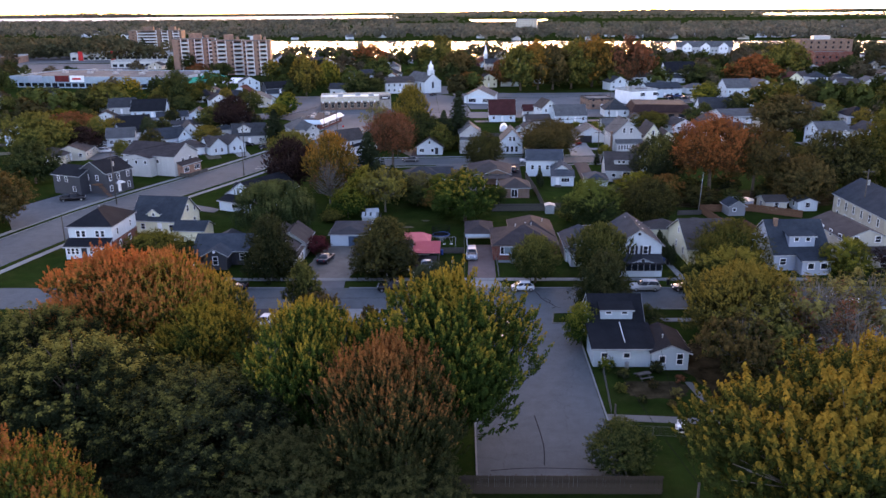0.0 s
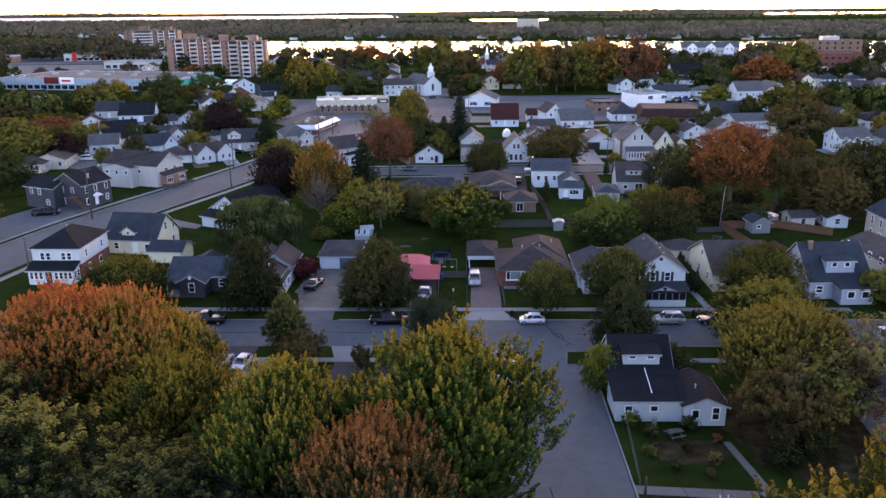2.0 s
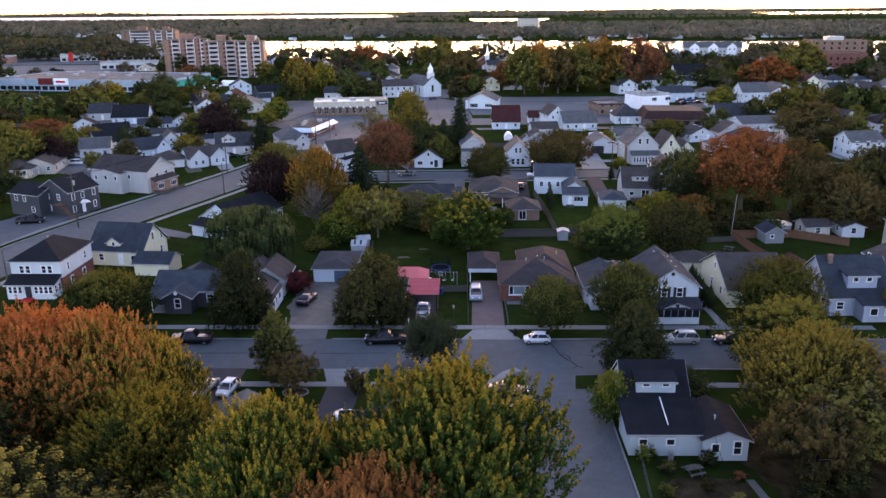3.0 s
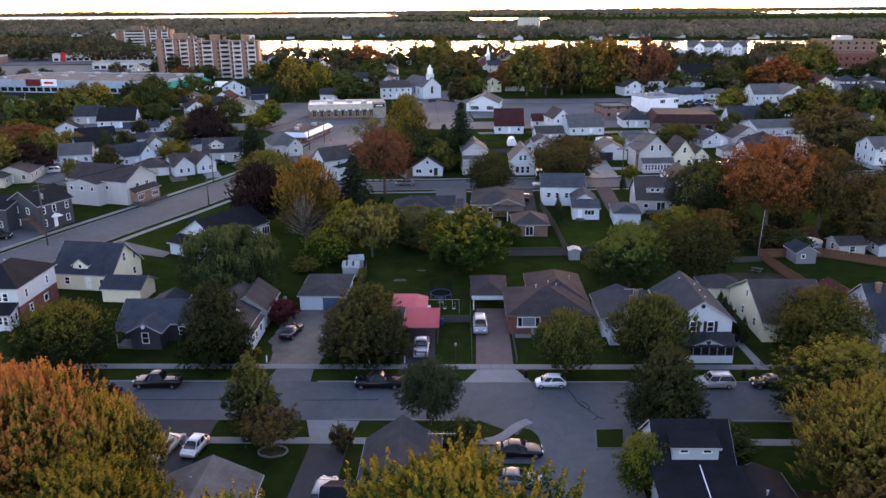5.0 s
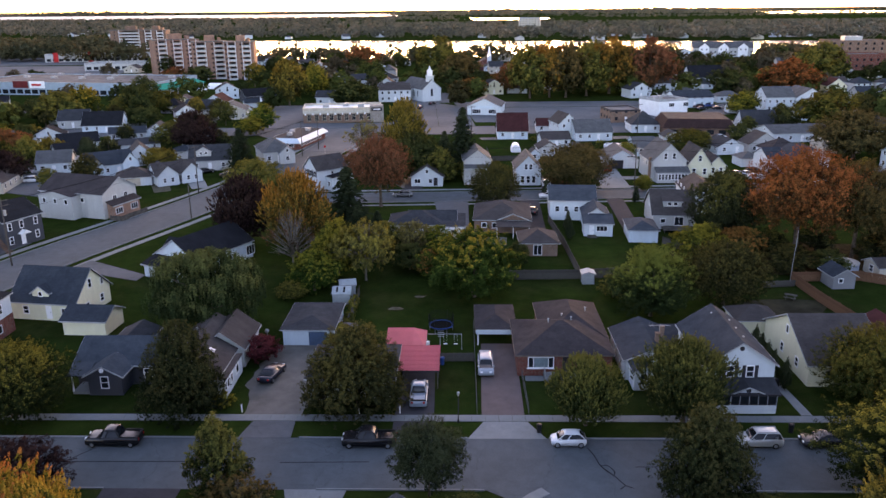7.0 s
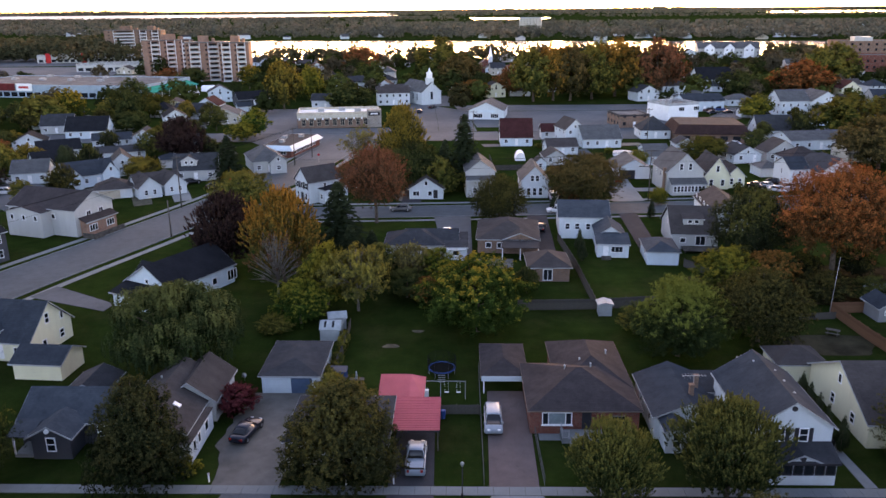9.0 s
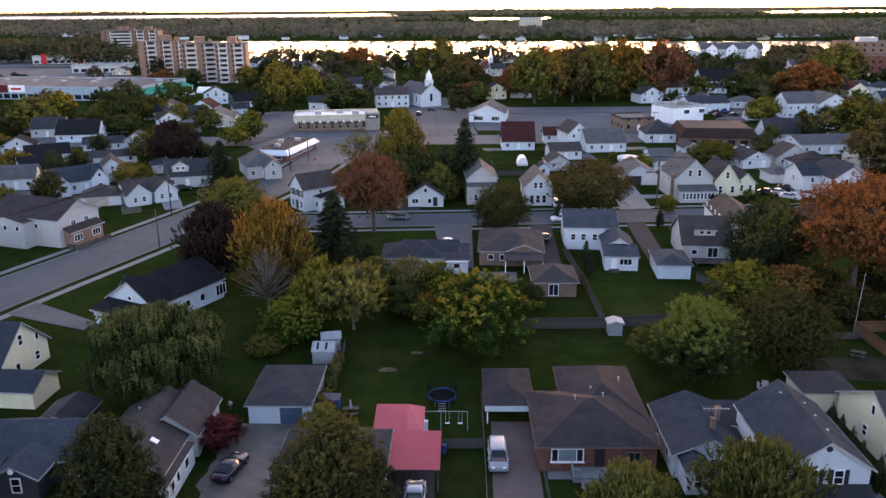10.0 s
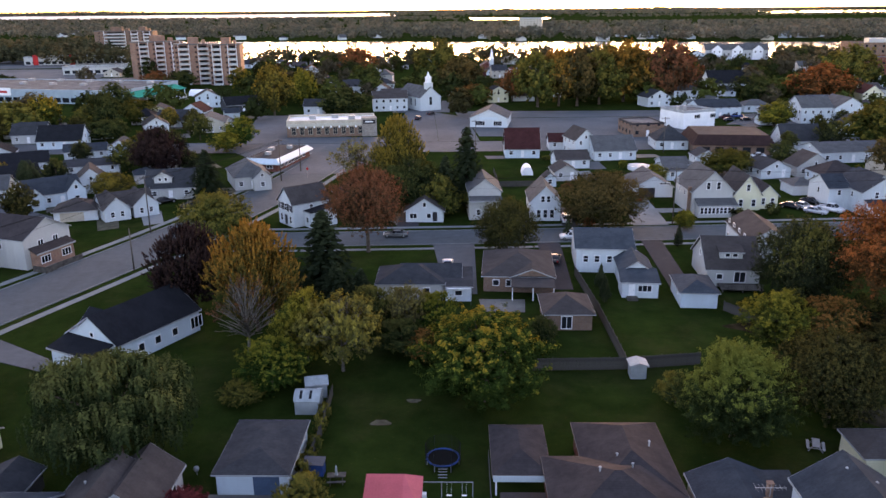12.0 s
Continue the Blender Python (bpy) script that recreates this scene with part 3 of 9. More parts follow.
driveway([(-3, 206), (2, 206), (2, 233.6), (-6, 233.4)], LOT, "pale concrete driveway")
driveway([(-14, 246), (-9.5, 246), (-9, 262), (-14, 262)], DRIVE_DARK, "dark asphalt driveway")
driveway([(20.6, 246), (24, 246), (24.5, 262), (21, 262)], DRIVE_DARK, "asphalt driveway")
driveway([(33.4, 208), (37, 208), (38.5, 236), (34.5, 236)], DRIVE_DARK, "dark asphalt driveway")
driveway([(-69, 184), (-54.5, 178), (-54, 181), (-67, 189)], LOT, "pale asphalt driveway")
driveway([(38.2, 133.1), (39.4, 133.1), (38.6, 146), (37.8, 146)], CONCRETE, "narrow concrete path beside the house")
driveway([(2.6, 198.4), (9.0, 198.2), (9.4, 203.4), (2.2, 203.6)], GRAVEL, "concrete patio behind the bungalow")
fixed("pavement_curve", ribbon(bend([(1.0, 114.4), (3.2, 114.45), (4.7, 115.0), (5.9, 116.3), (6.9, 117.6), (8.3, 118.7)]), -0.6, 0.6, 0.0, thick=0.07), CONCRETE, "curved concrete walkway at the street corner", "sidewalk")
g = Geo()
for line in ([(13.4, 126.3), (13.9, 124.7), (14.2, 123.0), (15.2, 121.3), (16.0, 119.6)], [(14.2, 123.0), (14.9, 123.0), (15.4, 122.0), (15.2, 121.3)], [(14.2, 123.0), (14.6, 122.1), (15.2, 121.3)], [(16.0, 119.6), (15.4, 119.0)], [(16.0, 119.6), (16.7, 119.2)],
             [(19.6, 122.8), (19.9, 121.3), (20.4, 120.2), (20.4, 119.3)], [(19.6, 122.8), (20.9, 123.7)], [(19.6, 122.8), (17.6, 122.8)], [(20.4, 119.3), (19.6, 118.9)], [(-41, 123.3), (-26, 123.4)], [(-38, 126), (-40.5, 122.6)], [(-18, 123.3), (-9, 123.5)], [(-21, 123.4), (-22.5, 119.2)],
             [(4.4, 75), (9, 75.5), (16.6, 75.2)], [(9.8, 76), (10.1, 80), (9.7, 86)]):
    ribbon(bend(line, 4), -0.06, 0.06, 0.034, g)
fixed("crack_sealing", g, TAR, "black tar lines sealing cracks in the street", "crack sealing", "stuff")

fixed("kerb", slab([(14.66, 112.9), (17.54, 113.1), (18.3, 116.9), (15.2, 116.82)], -0.1, 0.11), PATHWAY, "concrete kerb round a grass island", "kerb")
fixed("grass_island", slab([(14.86, 113.15), (17.6, 113.2), (18.2, 116.86), (15.34, 116.72)], -0.1, 0.13), GRASS, "small kerbed grass island beside the side street", "grass island")
fixed("grass_wedge", slab([(5.7, 113.95), (9.1, 113.9), (8.95, 115.4), (8.3, 116.7), (7.5, 117.1)], -0.1, 0.06), GRASS, "small grass wedge inside the curving walkway", "grass island")
# yard patches
for x, y, r, mt, nm, lab in ((-9.6, 165.5, 1.1, PATCH, "bare_patch", "worn pale bare patch in the back lawn"), (-6.2, 170.5, 0.8, PATCH, "bare_patch", "worn bare patch in the lawn"), (50, 166, 6, SOIL, "garden_bed", "dark bare soil under the trees")):
    g = Geo()
    g.face(*[(x + r * (1 + 0.25 * math.sin(3 * a + x)) * math.cos(a), y + r * 0.7 * (1 + 0.2 * math.cos(2 * a)) * math.sin(a), 0.012) for a in [2 * math.pi * k / 18 for k in range(18)]])
    fixed(nm, g, mt, lab, "ground patch", "stuff")

# dark sheets: leaf litter, with the shade under trees put into its colour
for lx, ly, la, lb in ((24.8, 92.5, 4.2, 2.6), (66, 190, 26, 10.5), (38, 97, 8.5, 11), (-30, 82, 26, 17)):
    g = Geo()
    g.face(*[(lx + la * (1 + 0.1 * math.sin(3 * a) + 0.06 * math.sin(7 * a) + 0.04 * math.sin(19 * a + lx)) * math.cos(a), ly + lb * (1 + 0.1 * math.cos(2 * a) + 0.06 * math.sin(9 * a)) * math.sin(a), 0.008) for a in [2 * math.pi * k / 96 for k in range(96)]])
    fixed("leaf_litter", g, LITTER_SHADE, "brown fallen leaves on shaded ground", "ground cover", "stuff")

# river, lake and far channels
fixed("water_river", Geo().face((-1700, 900, 0.05), (-500, 800, 0.05), (-60, 745, 0.05), (500, 745, 0.05), (1600, 700, 0.05), (1700, 960, 0.05), (500, 1015, 0.05), (150, 1065, 0.05), (-330, 1150, 0.05), (-1700, 1330, 0.05)),
      WATER, "bright calm river mirroring the evening sky", "river")
fixed("water_lake", Geo().face((-4600, 3500, 0.06), (-2300, 3300, 0.06), (-900, 3150, 0.06), (-260, 3500, 0.06), (-420, 4990, 0.06), (-4600, 4990, 0.06)), LAKE, "pale distant lake under the sunset", "lake")
fixed("water_channel", Geo().face((40, 2520, 0.06), (240, 2460, 0.06), (300, 2800, 0.06), (30, 2900, 0.06)), WATER, "distant bright water channel", "water")
fixed("water_channel_east", Geo().face((1300, 3500, 0.06), (2900, 3300, 0.06), (3200, 4300, 0.06), (1500, 4350, 0.06)), WATER, "distant bright water channel", "water")


# ---- houses ----
pane_cache = {}


def lattice(xs, zs, y0, y1):
    """One connected frame of bars: every second cell of the grid in both directions is open."""
    g = Geo()
    nx, nz = len(xs), len(zs)
    g.v = [(x, y, z) for y in (y0, y1) for z in zs for x in xs]

    def solid(i, k):
        return 0 <= i < nx - 1 and 0 <= k < nz - 1 and not (i % 2 and k % 2)

    def at(i, k, back):
        return back * nx * nz + k * nx + i

    for k in range(nz - 1):
        for i in range(nx - 1):
            if not solid(i, k):
                continue
            g.f.append((at(i, k, 0), at(i + 1, k, 0), at(i + 1, k + 1, 0), at(i, k + 1, 0)))
            g.f.append((at(i, k + 1, 1), at(i + 1, k + 1, 1), at(i + 1, k, 1), at(i, k, 1)))
            for ok, a, b in ((solid(i, k - 1), (i, k), (i + 1, k)), (solid(i, k + 1), (i + 1, k + 1), (i, k + 1)), (solid(i - 1, k), (i, k + 1), (i, k)), (solid(i + 1, k), (i + 1, k), (i + 1, k + 1))):
                if not ok:
                    g.f.append((at(*a, 1), at(*b, 1), at(*b, 0), at(*a, 0)))
    return g


def window_meshes(w, h, frame_mat):
    key = (round(w, 2), round(h, 2), frame_mat.name)
    if key not in pane_cache:
        b, n = 0.1, max(0, round(w / 0.85) - 1)
        xs, zs = [-w / 2, -w / 2 + b], [0, b]
        for i in range(n):
            x = -w / 2 + w * (i + 1) / (n + 1)
            xs += [x - 0.035, x + 0.035]
        if h > 1.2 and w < 1.6:
            zs += [h * 0.5 - 0.03, h * 0.5 + 0.03]
        f = lattice(xs + [w / 2 - b, w / 2], zs + [h - b, h], -0.07, 0.02)
        p = Geo().box(-w / 2 + b, -0.03, b, w / 2 - b, -0.012, h - b)
        pane_cache[key] = (f.mesh("window", frame_mat), p.mesh("pane", GLASS))
    return pane_cache[key]


def window(rt, m, w, h, frame_mat=None):
    a, b = window_meshes(w, h, frame_mat or TRIM)
    if rt.matrix_basis.translation.y > 395:
        return part("window", b, rt, at=m)
    ob = part("window", a, rt, at=m)
    part("pane", b, ob, "dark reflecting glass")
    return ob


def door(rt, m, w=0.95, h=2.05, mat=None):
    d = Geo().box(-w / 2, -0.05, 0, w / 2, 0.02, h)
    ob = part("door", d.mesh("door", mat or TRIM), rt, at=m)
    g = Geo().box(w * 0.28, -0.1, 1.0, w * 0.38, -0.05, 1.1)
    part("door_handle", g.mesh("door_handle", BLACKMETAL), ob)
    return ob


def roof_geo(w, d, h, kind, rise, o):
    g, f, t = Geo(), Geo(), 0.16
    if kind in "xy":
        a, b = (w, d) if kind == "y" else (d, w)
        s = rise / (a / 2)
        e = h - o * s
        prof = [(-a / 2 - o, e + 0.05), (0, h + rise + 0.05), (a / 2 + o, e + 0.05), (a / 2 + o, e + 0.05 - t), (0, h + rise + 0.05 - t), (-a / 2 - o, e + 0.05 - t)]
        edge = [(-a / 2 - o - 0.01, e - 0.13), (-a / 2 - o - 0.01, e + 0.03), (0, h + rise + 0.03), (a / 2 + o + 0.01, e + 0.03), (a / 2 + o + 0.01, e - 0.13), (0, h + rise - 0.14)]
        if kind == "y":
            g.extrude([(u, -o, z) for u, z in prof][::-1], (0, b + 2 * o, 0))
            for y in (-o - 0.035, b + o + 0.005):
                f.extrude([(u, y, z) for u, z in edge], (0, 0.03, 0))
            for x in (-a / 2 - o - 0.03, a / 2 + o):
                f.box(x, -o, e - 0.14, x + 0.03, b + o, e + 0.045)
        else:
            g.extrude([(-b / 2 - o, u + d / 2, z) for u, z in prof], (b + 2 * o, 0, 0))
            for x in (-b / 2 - o - 0.035, b / 2 + o + 0.005):
                f.extrude([(x, u + d / 2, z) for u, z in edge][::-1], (0.03, 0, 0))
            for y in (-o - 0.03, d + o):
                f.box(-b / 2 - o, y, e - 0.14, b / 2 + o, y + 0.03, e + 0.045)
    elif kind == "h":
        x0, x1, y0, y1 = -w / 2 - o, w / 2 + o, -o, d + o
        k = min(w, d) / 2 + o
        if w >= d:
            r0, r1 = (x0 + k, d / 2), (x1 - k, d / 2)
        else:
            r0, r1 = (0, y0 + k), (0, y1 - k)
        z, top = h, h + rise
        A, B, C, D = (x0, y0, z), (x1, y0, z), (x1, y1, z), (x0, y1, z)
        R0, R1 = (*r0, top), (*r1, top)
        if w >= d:
            g.face(A, B, R1, R0).face(B, C, R1).face(C, D, R0, R1).face(D, A, R0)
        else:
            g.face(A, B, R0).face(B, C, R1, R0).face(C, D, R1).face(D, A, R0, R1)
        g.face(D, C, B, A)
        f.box(x0, y0 - 0.02, z - 0.14, x1, y0 + 0.02, z - 0.02).box(x0, y1 - 0.02, z - 0.17, x1, y1 + 0.02, z - 0.004)
        f.box(x0 - 0.02, y0 + 0.02, z - 0.17, x0 + 0.02, y1 - 0.02, z - 0.004).box(x1 - 0.02, y0 + 0.02, z - 0.17, x1 + 0.02, y1 - 0.02, z - 0.004)
    elif kind == "s":
        g.extrude([(-w / 2 - o, -o, h), (-w / 2 - o, d, h + rise), (-w / 2 - o, d, h + rise - t), (-w / 2 - o, -o, h - t)][::-1], (w + 2 * o, 0, 0))
        f.box(-w / 2 - o, -o - 0.03, h - t - 0.06, w / 2 + o, -o - 0.003, h + 0.01)
    else:
        g.box(-w / 2 + 0.2, 0.2, h - 0.25, w / 2 - 0.2, d - 0.2, h - 0.1)
        for bx in ((-w / 2 - 0.05, -0.05, w / 2 + 0.05, 0.25), (-w / 2 - 0.05, d - 0.25, w / 2 + 0.05, d + 0.05), (-w / 2 - 0.05, 0.25, -w / 2 + 0.25, d - 0.25), (w / 2 - 0.25, 0.25, w / 2 + 0.05, d - 0.25)):
            f.box(bx[0], bx[1], h - 0.35, bx[2], bx[3], h + rise)
    return g, f


def wall_geo(w, d, h, kind, rise, z0):
    g = Geo()
    x0, x1 = -w / 2, w / 2
    if kind == "y":
        g.extrude([(x0, 0, z0), (x1, 0, z0), (x1, 0, h), (0, 0, h + rise), (x0, 0, h)], (0, d, 0))
    elif kind == "x":
        g.extrude([(x0, 0, z0), (x0, d, z0), (x0, d, h), (x0, d / 2, h + rise), (x0, 0, h)][::-1], (w, 0, 0))
    elif kind == "s":
        g.extrude([(x0, 0, z0), (x0, d, z0), (x0, d, h + rise - 0.17), (x0, 0, h - 0.17)][::-1], (w, 0, 0))
    else:
        g.box(x0, 0, z0, x1, d, h - (0.3 if kind == "f" else 0.02))
    return g


def block(rt, x, y, w, d, h, roof="y", rise=1.6, wall=None, rmat=None, o=0.35, win="auto", z0=-0.1, trim=None, base=None, yaw=0.0, side="", fasc=True):
    """One body of a house with its roof, fascia and windows, as parts under the house."""
    wall, rmat, trim = wall or WHITE, rmat or R_GREY, trim or TRIM
    m = pose(x, y, 0, 0, 0, yaw)
    part("wall", wall_geo(w, d, h, roof, rise, z0).mesh("wall", wall), rt, at=m)
    if base:
        part("lower_wall", Geo().box(-w / 2 - 0.03, -0.03, z0, w / 2 + 0.03, d + 0.03, base[1]).mesh("lower_wall", base[0]), rt, at=m)
    g, f = roof_geo(w, d, h, roof, rise, o)
    part("roof", g.mesh("roof", rmat), rt, at=m)
    if fasc:
        part("fascia", f.mesh("fascia", GUTTER if trim is TRIM else trim), rt, at=m)
    spots = []
    if win == "auto":
        for face in "f" if rt.matrix_basis.translation.y > 395 else "f" + (side or ("l" if rt.matrix_basis.translation.x > 0 else "r")):
            span = w if face == "f" else d
            n = max(1, min(5, int(span / 2.9)))
            base_z = z0 + 0.1
            floors = max(1, min(4, round((h - base_z) / 2.75)))
            for fl in range(floors):
                for i in range(n):
                    u = -span / 2 + span * (i + 0.5) / n
                    if face == "f" and fl == 0 and i == n // 2 and n > 1 and base_z < 0.5:
                        door(rt, m @ pose(u, -0.004, 0.25))
                        continue
                    hh = 1.25 if h - base_z > 1.9 else 0.6
                    spots.append((face, u, base_z + fl * 2.75 + min(1.0, h - base_z - hh - 0.2), 1.0 if (i + fl) % 2 else 1.15, hh))
            if (face == "f") == (roof == "y") and rise > 1.9 and roof in "xy":
                spots.append((face, 0, h + 0.15, 0.8, min(1.1, rise * 0.45)))
    elif win:
        spots = win
    turn = {"f": lambda u, z: pose(u, -0.004, z), "b": lambda u, z: pose(-u, d + 0.004, z, 0, 0, 180), "r": lambda u, z: pose(w / 2 + 0.004, d / 2 + u, z, 0, 0, 90), "l": lambda u, z: pose(-w / 2 - 0.004, d / 2 - u, z, 0, 0, -90)}
    lift = 0.035 if base else 0.0
    for face, u, z, ww, wh in spots:
        mm = m @ turn[face](u, z)
        if lift and z < base[1]:
            mm = mm @ pose(0, -lift, 0)
        window(rt, mm, ww, wh, trim)


def chimney(rt, x, y, z0, z1, mat=None, s=0.55):
    g = Geo().box(x - s / 2, y - s / 2, z0, x + s / 2, y + s / 2, z1).box(x - s / 2 - 0.06, y - s / 2 - 0.06, z1 + 0.002, x + s / 2 + 0.06, y + s / 2 + 0.06, z1 + 0.12)
    part("chimney", g.mesh("chimney", mat or BRICK), rt, "brick chimney")


def vent(rt, x, y, z):
    g = Geo().tube([(x, y, z - 0.35), (x, y, z + 0.15)], 0.07, 8).tube([(x, y, z + 0.16), (x, y, z + 0.26)], [0.15, 0.06], 8)
    part("roof_vent", g.mesh("roof_vent", GUTTER), rt, "small metal roof vent")


def house(x, y, rot, w, d, h, roof, rise, wall, rmat, label, name="house", cat="house", group="", **k):
    label += " and shingled roof" if len(label.split()) < 4 else ""
    rt = root(name, pose(x, y, 0, 0, 0, rot), label, cat, group)
    block(rt, 0, 0, w, d, h, roof, rise, wall, rmat, **k)
    return rt


def antenna(rt, x, y, z0, z1):
    g = Geo().tube([(x, y, z0), (x, y, z1)], 0.035, 6)
    g.tube([(x - 1.3, y, z1 - 0.1), (x + 1.3, y, z1 - 0.1)], 0.025, 5)
    for i in range(8):
        u = x - 1.2 + i * 0.34
        g.tube([(u, y - 0.65 + i * 0.05, z1 - 0.1), (u, y + 0.65 - i * 0.05, z1 - 0.1)], 0.011, 4)
    part("antenna", g.mesh("antenna", METAL), rt, "rooftop television aerial")


# houses along the north side of the front street
rt = house(-67.8, 146.3, 0, 8.2, 11, 5.6, "h", 2.5, WHITE, R_BLACK, "white two-storey house with black hip roof and glazed porch", base=(BRICK, 2.7), side="", win=[("f", -2.3, 3.5, 0.85, 1.35), ("f", -1.3, 3.5, 0.85, 1.35), ("f", 1.3, 3.5, 0.85, 1.35), ("f", 2.3, 3.5, 0.85, 1.35), ("r", -3.2, 3.4, 0.8, 1.4), ("r", 2.8, 3.4, 0.8, 1.4), ("r", -2.5, 0.9, 0.9, 1.3), ("r", 1.8, 0.9, 1.2, 1.2)])
block(rt, 0, -2.6, 7.6, 2.57, 2.5, "s", 0.95, WHITE, R_BLACK, win=[("f", x, 0.95, 0.72, 1.25) for x in (-3.2, -2.4, -1.6, 1.0, 1.8, 2.6, 3.35)] + [("r", -0.6, 0.95, 0.8, 1.25), ("r", 0.6, 0.95, 0.8, 1.25)])
door(rt, pose(-0.3, -2.61, 0.2), 1.0, 2.1, DARK)
part("step", Geo().box(-1.1, -4.0, -0.1, 0.5, -2.65, 0.3).mesh("step", REDPAINT), rt, "red-painted front steps")
vent(rt, -0.2, 5.4, 8.1)
rt = house(-61.2, 160.8, -8, 10.4, 9, 3.0, "x", 3.9, CREAM, R_BLUE, "cream one-and-a-half-storey house with steep slate-blue roof", win=[("f", -2.8, 0.9, 1.0, 1.3), ("f", 3.4, 0.9, 1.0, 1.2), ("r", 2.2, 0.8, 1.0, 1.3), ("r", -1.5, 0.8, 0.9, 1.2), ("r", -0.4, 3.9, 0.9, 1.5), ("r", 2.6, 3.4, 0.7, 1.1)])
door(rt, pose(0.9, -0.004, 0.3))
block(rt, -0.5, 0.55, 2.6, 2.4, 4.2, "y", 0.95, CREAM, R_BLUE, 0.25, [("f", 0, 3.5, 0.7, 0.8)], z0=3.3)
for vx in (-3, 0.5, 3):
    vent(rt, vx, 5.4, 6.0)
house(-52.6, 155.2, -4, 6.2, 5.2, 2.35, "x", 1.3, CREAM, R_BLUE, "small cream garage with slate-blue gable roof", "garage", "garage", win=[])
rt = house(-41.4, 140.4, 0, 10.2, 7.6, 2.8, "x", 2.0, NAVY, R_SLATE, "charcoal-sided cottage with blue-grey roof and white trim", win=[("r", 0.8, 2.9, 0.8, 1.1), ("f", 3.6, 0.9, 1.1, 1.3)])
block(rt, -0.45, -2.9, 4.0, 3.4, 2.8, "y", 1.1, NAVY, R_SLATE, 0.45, [("f", 0, 0.9, 1.0, 1.6)])
block(rt, -1.8, 7.65, 4.4, 5.0, 2.2, "y", 1.0, NAVY, R_GREY, win=[])
porch = part("porch", Geo().box(-4.6, -2.6, -0.1, -2.6, -0.05, 0.35).mesh("porch", CONCRETE), rt, "low concrete porch floor")
part("post", Geo().box(-4.6, -2.6, 0.35, -4.45, -2.45, 2.4).mesh("post", TRIM), porch, "slim white porch post")
part("porch_roof", Geo().extrude([(-5.1, -2.9, 2.42), (-5.1, -0.05, 2.95), (-5.1, -0.05, 3.05), (-5.1, -2.9, 2.52)][::-1], (2.5, 0, 0)).mesh("porch_roof", R_SLATE), porch, "slate-grey porch roof")
part("roof_lamp", Geo().tube([(-0.45, -3.45, 3.45), (-0.45, -3.36, 3.45)], 0.26, 14).mesh("roof_lamp", TRIM), rt, "round white gable ornament")
rt = house(-32.2, 138.2, 0, 7.8, 12.5, 2.8, "y", 2.4, GREYSIDE, R_TAUPE, "grey bungalow with brown-grey cross-gable roof and skylight", win=[("f", 0, 0.9, 1.4, 1.2)])
block(rt, 3.7, -1.6, 2.4, 7.4, 2.5, "s", 0.01, WHITE, R_TAUPE, 0.15, [("r", -2.4, 0.9, 0.9, 1.2), ("r", -0.9, 0.9, 0.9, 1.2), ("r", 1.5, 0.9, 1.2, 1.2), ("f", 0, 0.9, 1.1, 1.2)])
block(rt, 2.1, 7.0, 5.6, 7.5, 2.8, "y", 2.1, GREYSIDE, R_TAUPE, win=[("r", 1.5, 1.0, 0.9, 1.1), ("r", -1.5, 1.0, 0.9, 1.1)])
sk = Matrix.Translation((2.1, 3.4, 4.03)) @ Euler((0, radians(31.6), 0)).to_matrix().to_4x4()
part("skylight", Geo().box(-0.4, -0.3, 0, 0.4, 0.3, 0.1, sk).mesh("skylight", HEADLAMP), rt, "bright domed skylight")
vent(rt, -1.5, 9, 4.4)
rt = house(-20.4, 151.9, 0, 6.8, 9.6, 2.4, "h", 0.75, PALEBLUE, R_GREY, "detached pale grey garage with hip roof and blue door", "garage", "garage", win=[])
part("garage_door", Geo().box(0.1, -0.06, 0, 2.6, 0.0, 2.0).mesh("garage_door", plain("blue_garage_door_paint", (0.06, 0.1, 0.16), 0.5)), rt, "slate-blue garage door")
rt = house(-12.6, 136.6, 0, 10.0, 9.2, 2.8, "h", 2.3, GREYSIDE, R_GREY, "low grey bungalow with dark hip roof under a tree", win=[("f", -3.2, 0.9, 1.3, 1.2), ("f", 0.3, 0.9, 1.0, 1.2), ("f", 3.4, 0.9, 1.2, 1.2)])
door(rt, pose(-1.2, -0.004, 0.2))

rt = house(13.1, 142.9, 0, 11.6, 11.0, 2.9, "h", 2.3, BRICK, R_BROWN, "red-brick bungalow with broad brown hip roof", "bungalow", "house", trim=GUTTER_TAN, win=[("f", 3.6, 1.0, 1.6, 1.2), ("l", 0, 1.0, 1.1, 1.1)])
block(rt, 1.9, 5.0, 8.0, 12.4, 2.88, "h", 2.2, BRICK, R_BROWN, trim=GUTTER_TAN, win=[("l", 1.5, 1.0, 1.1, 1.1)])
door(rt, pose(0.2, -0.004, 0.5), 1.0, 2.05, DARK)
bay = part("window", Geo().box(-4.55, -0.12, 1.1, -1.35, -0.02, 1.2).box(-4.55, -0.12, 2.5, -1.35, -0.02, 2.6).box(-4.55, -0.12, 1.2, -4.45, -0.02, 2.5).box(-1.45, -0.12, 1.2, -1.35, -0.02, 2.5).box(-3.9, -0.11, 1.2, -3.82, -0.02, 2.5).box(-2.08, -0.11, 1.2, -2.0, -0.02, 2.5).mesh("window", TRIM), rt, "white three-part picture window")
part("sill", Geo().box(-4.65, -0.2, 1.02, -1.25, -0.02, 1.098).mesh("sill", TRIM), bay)
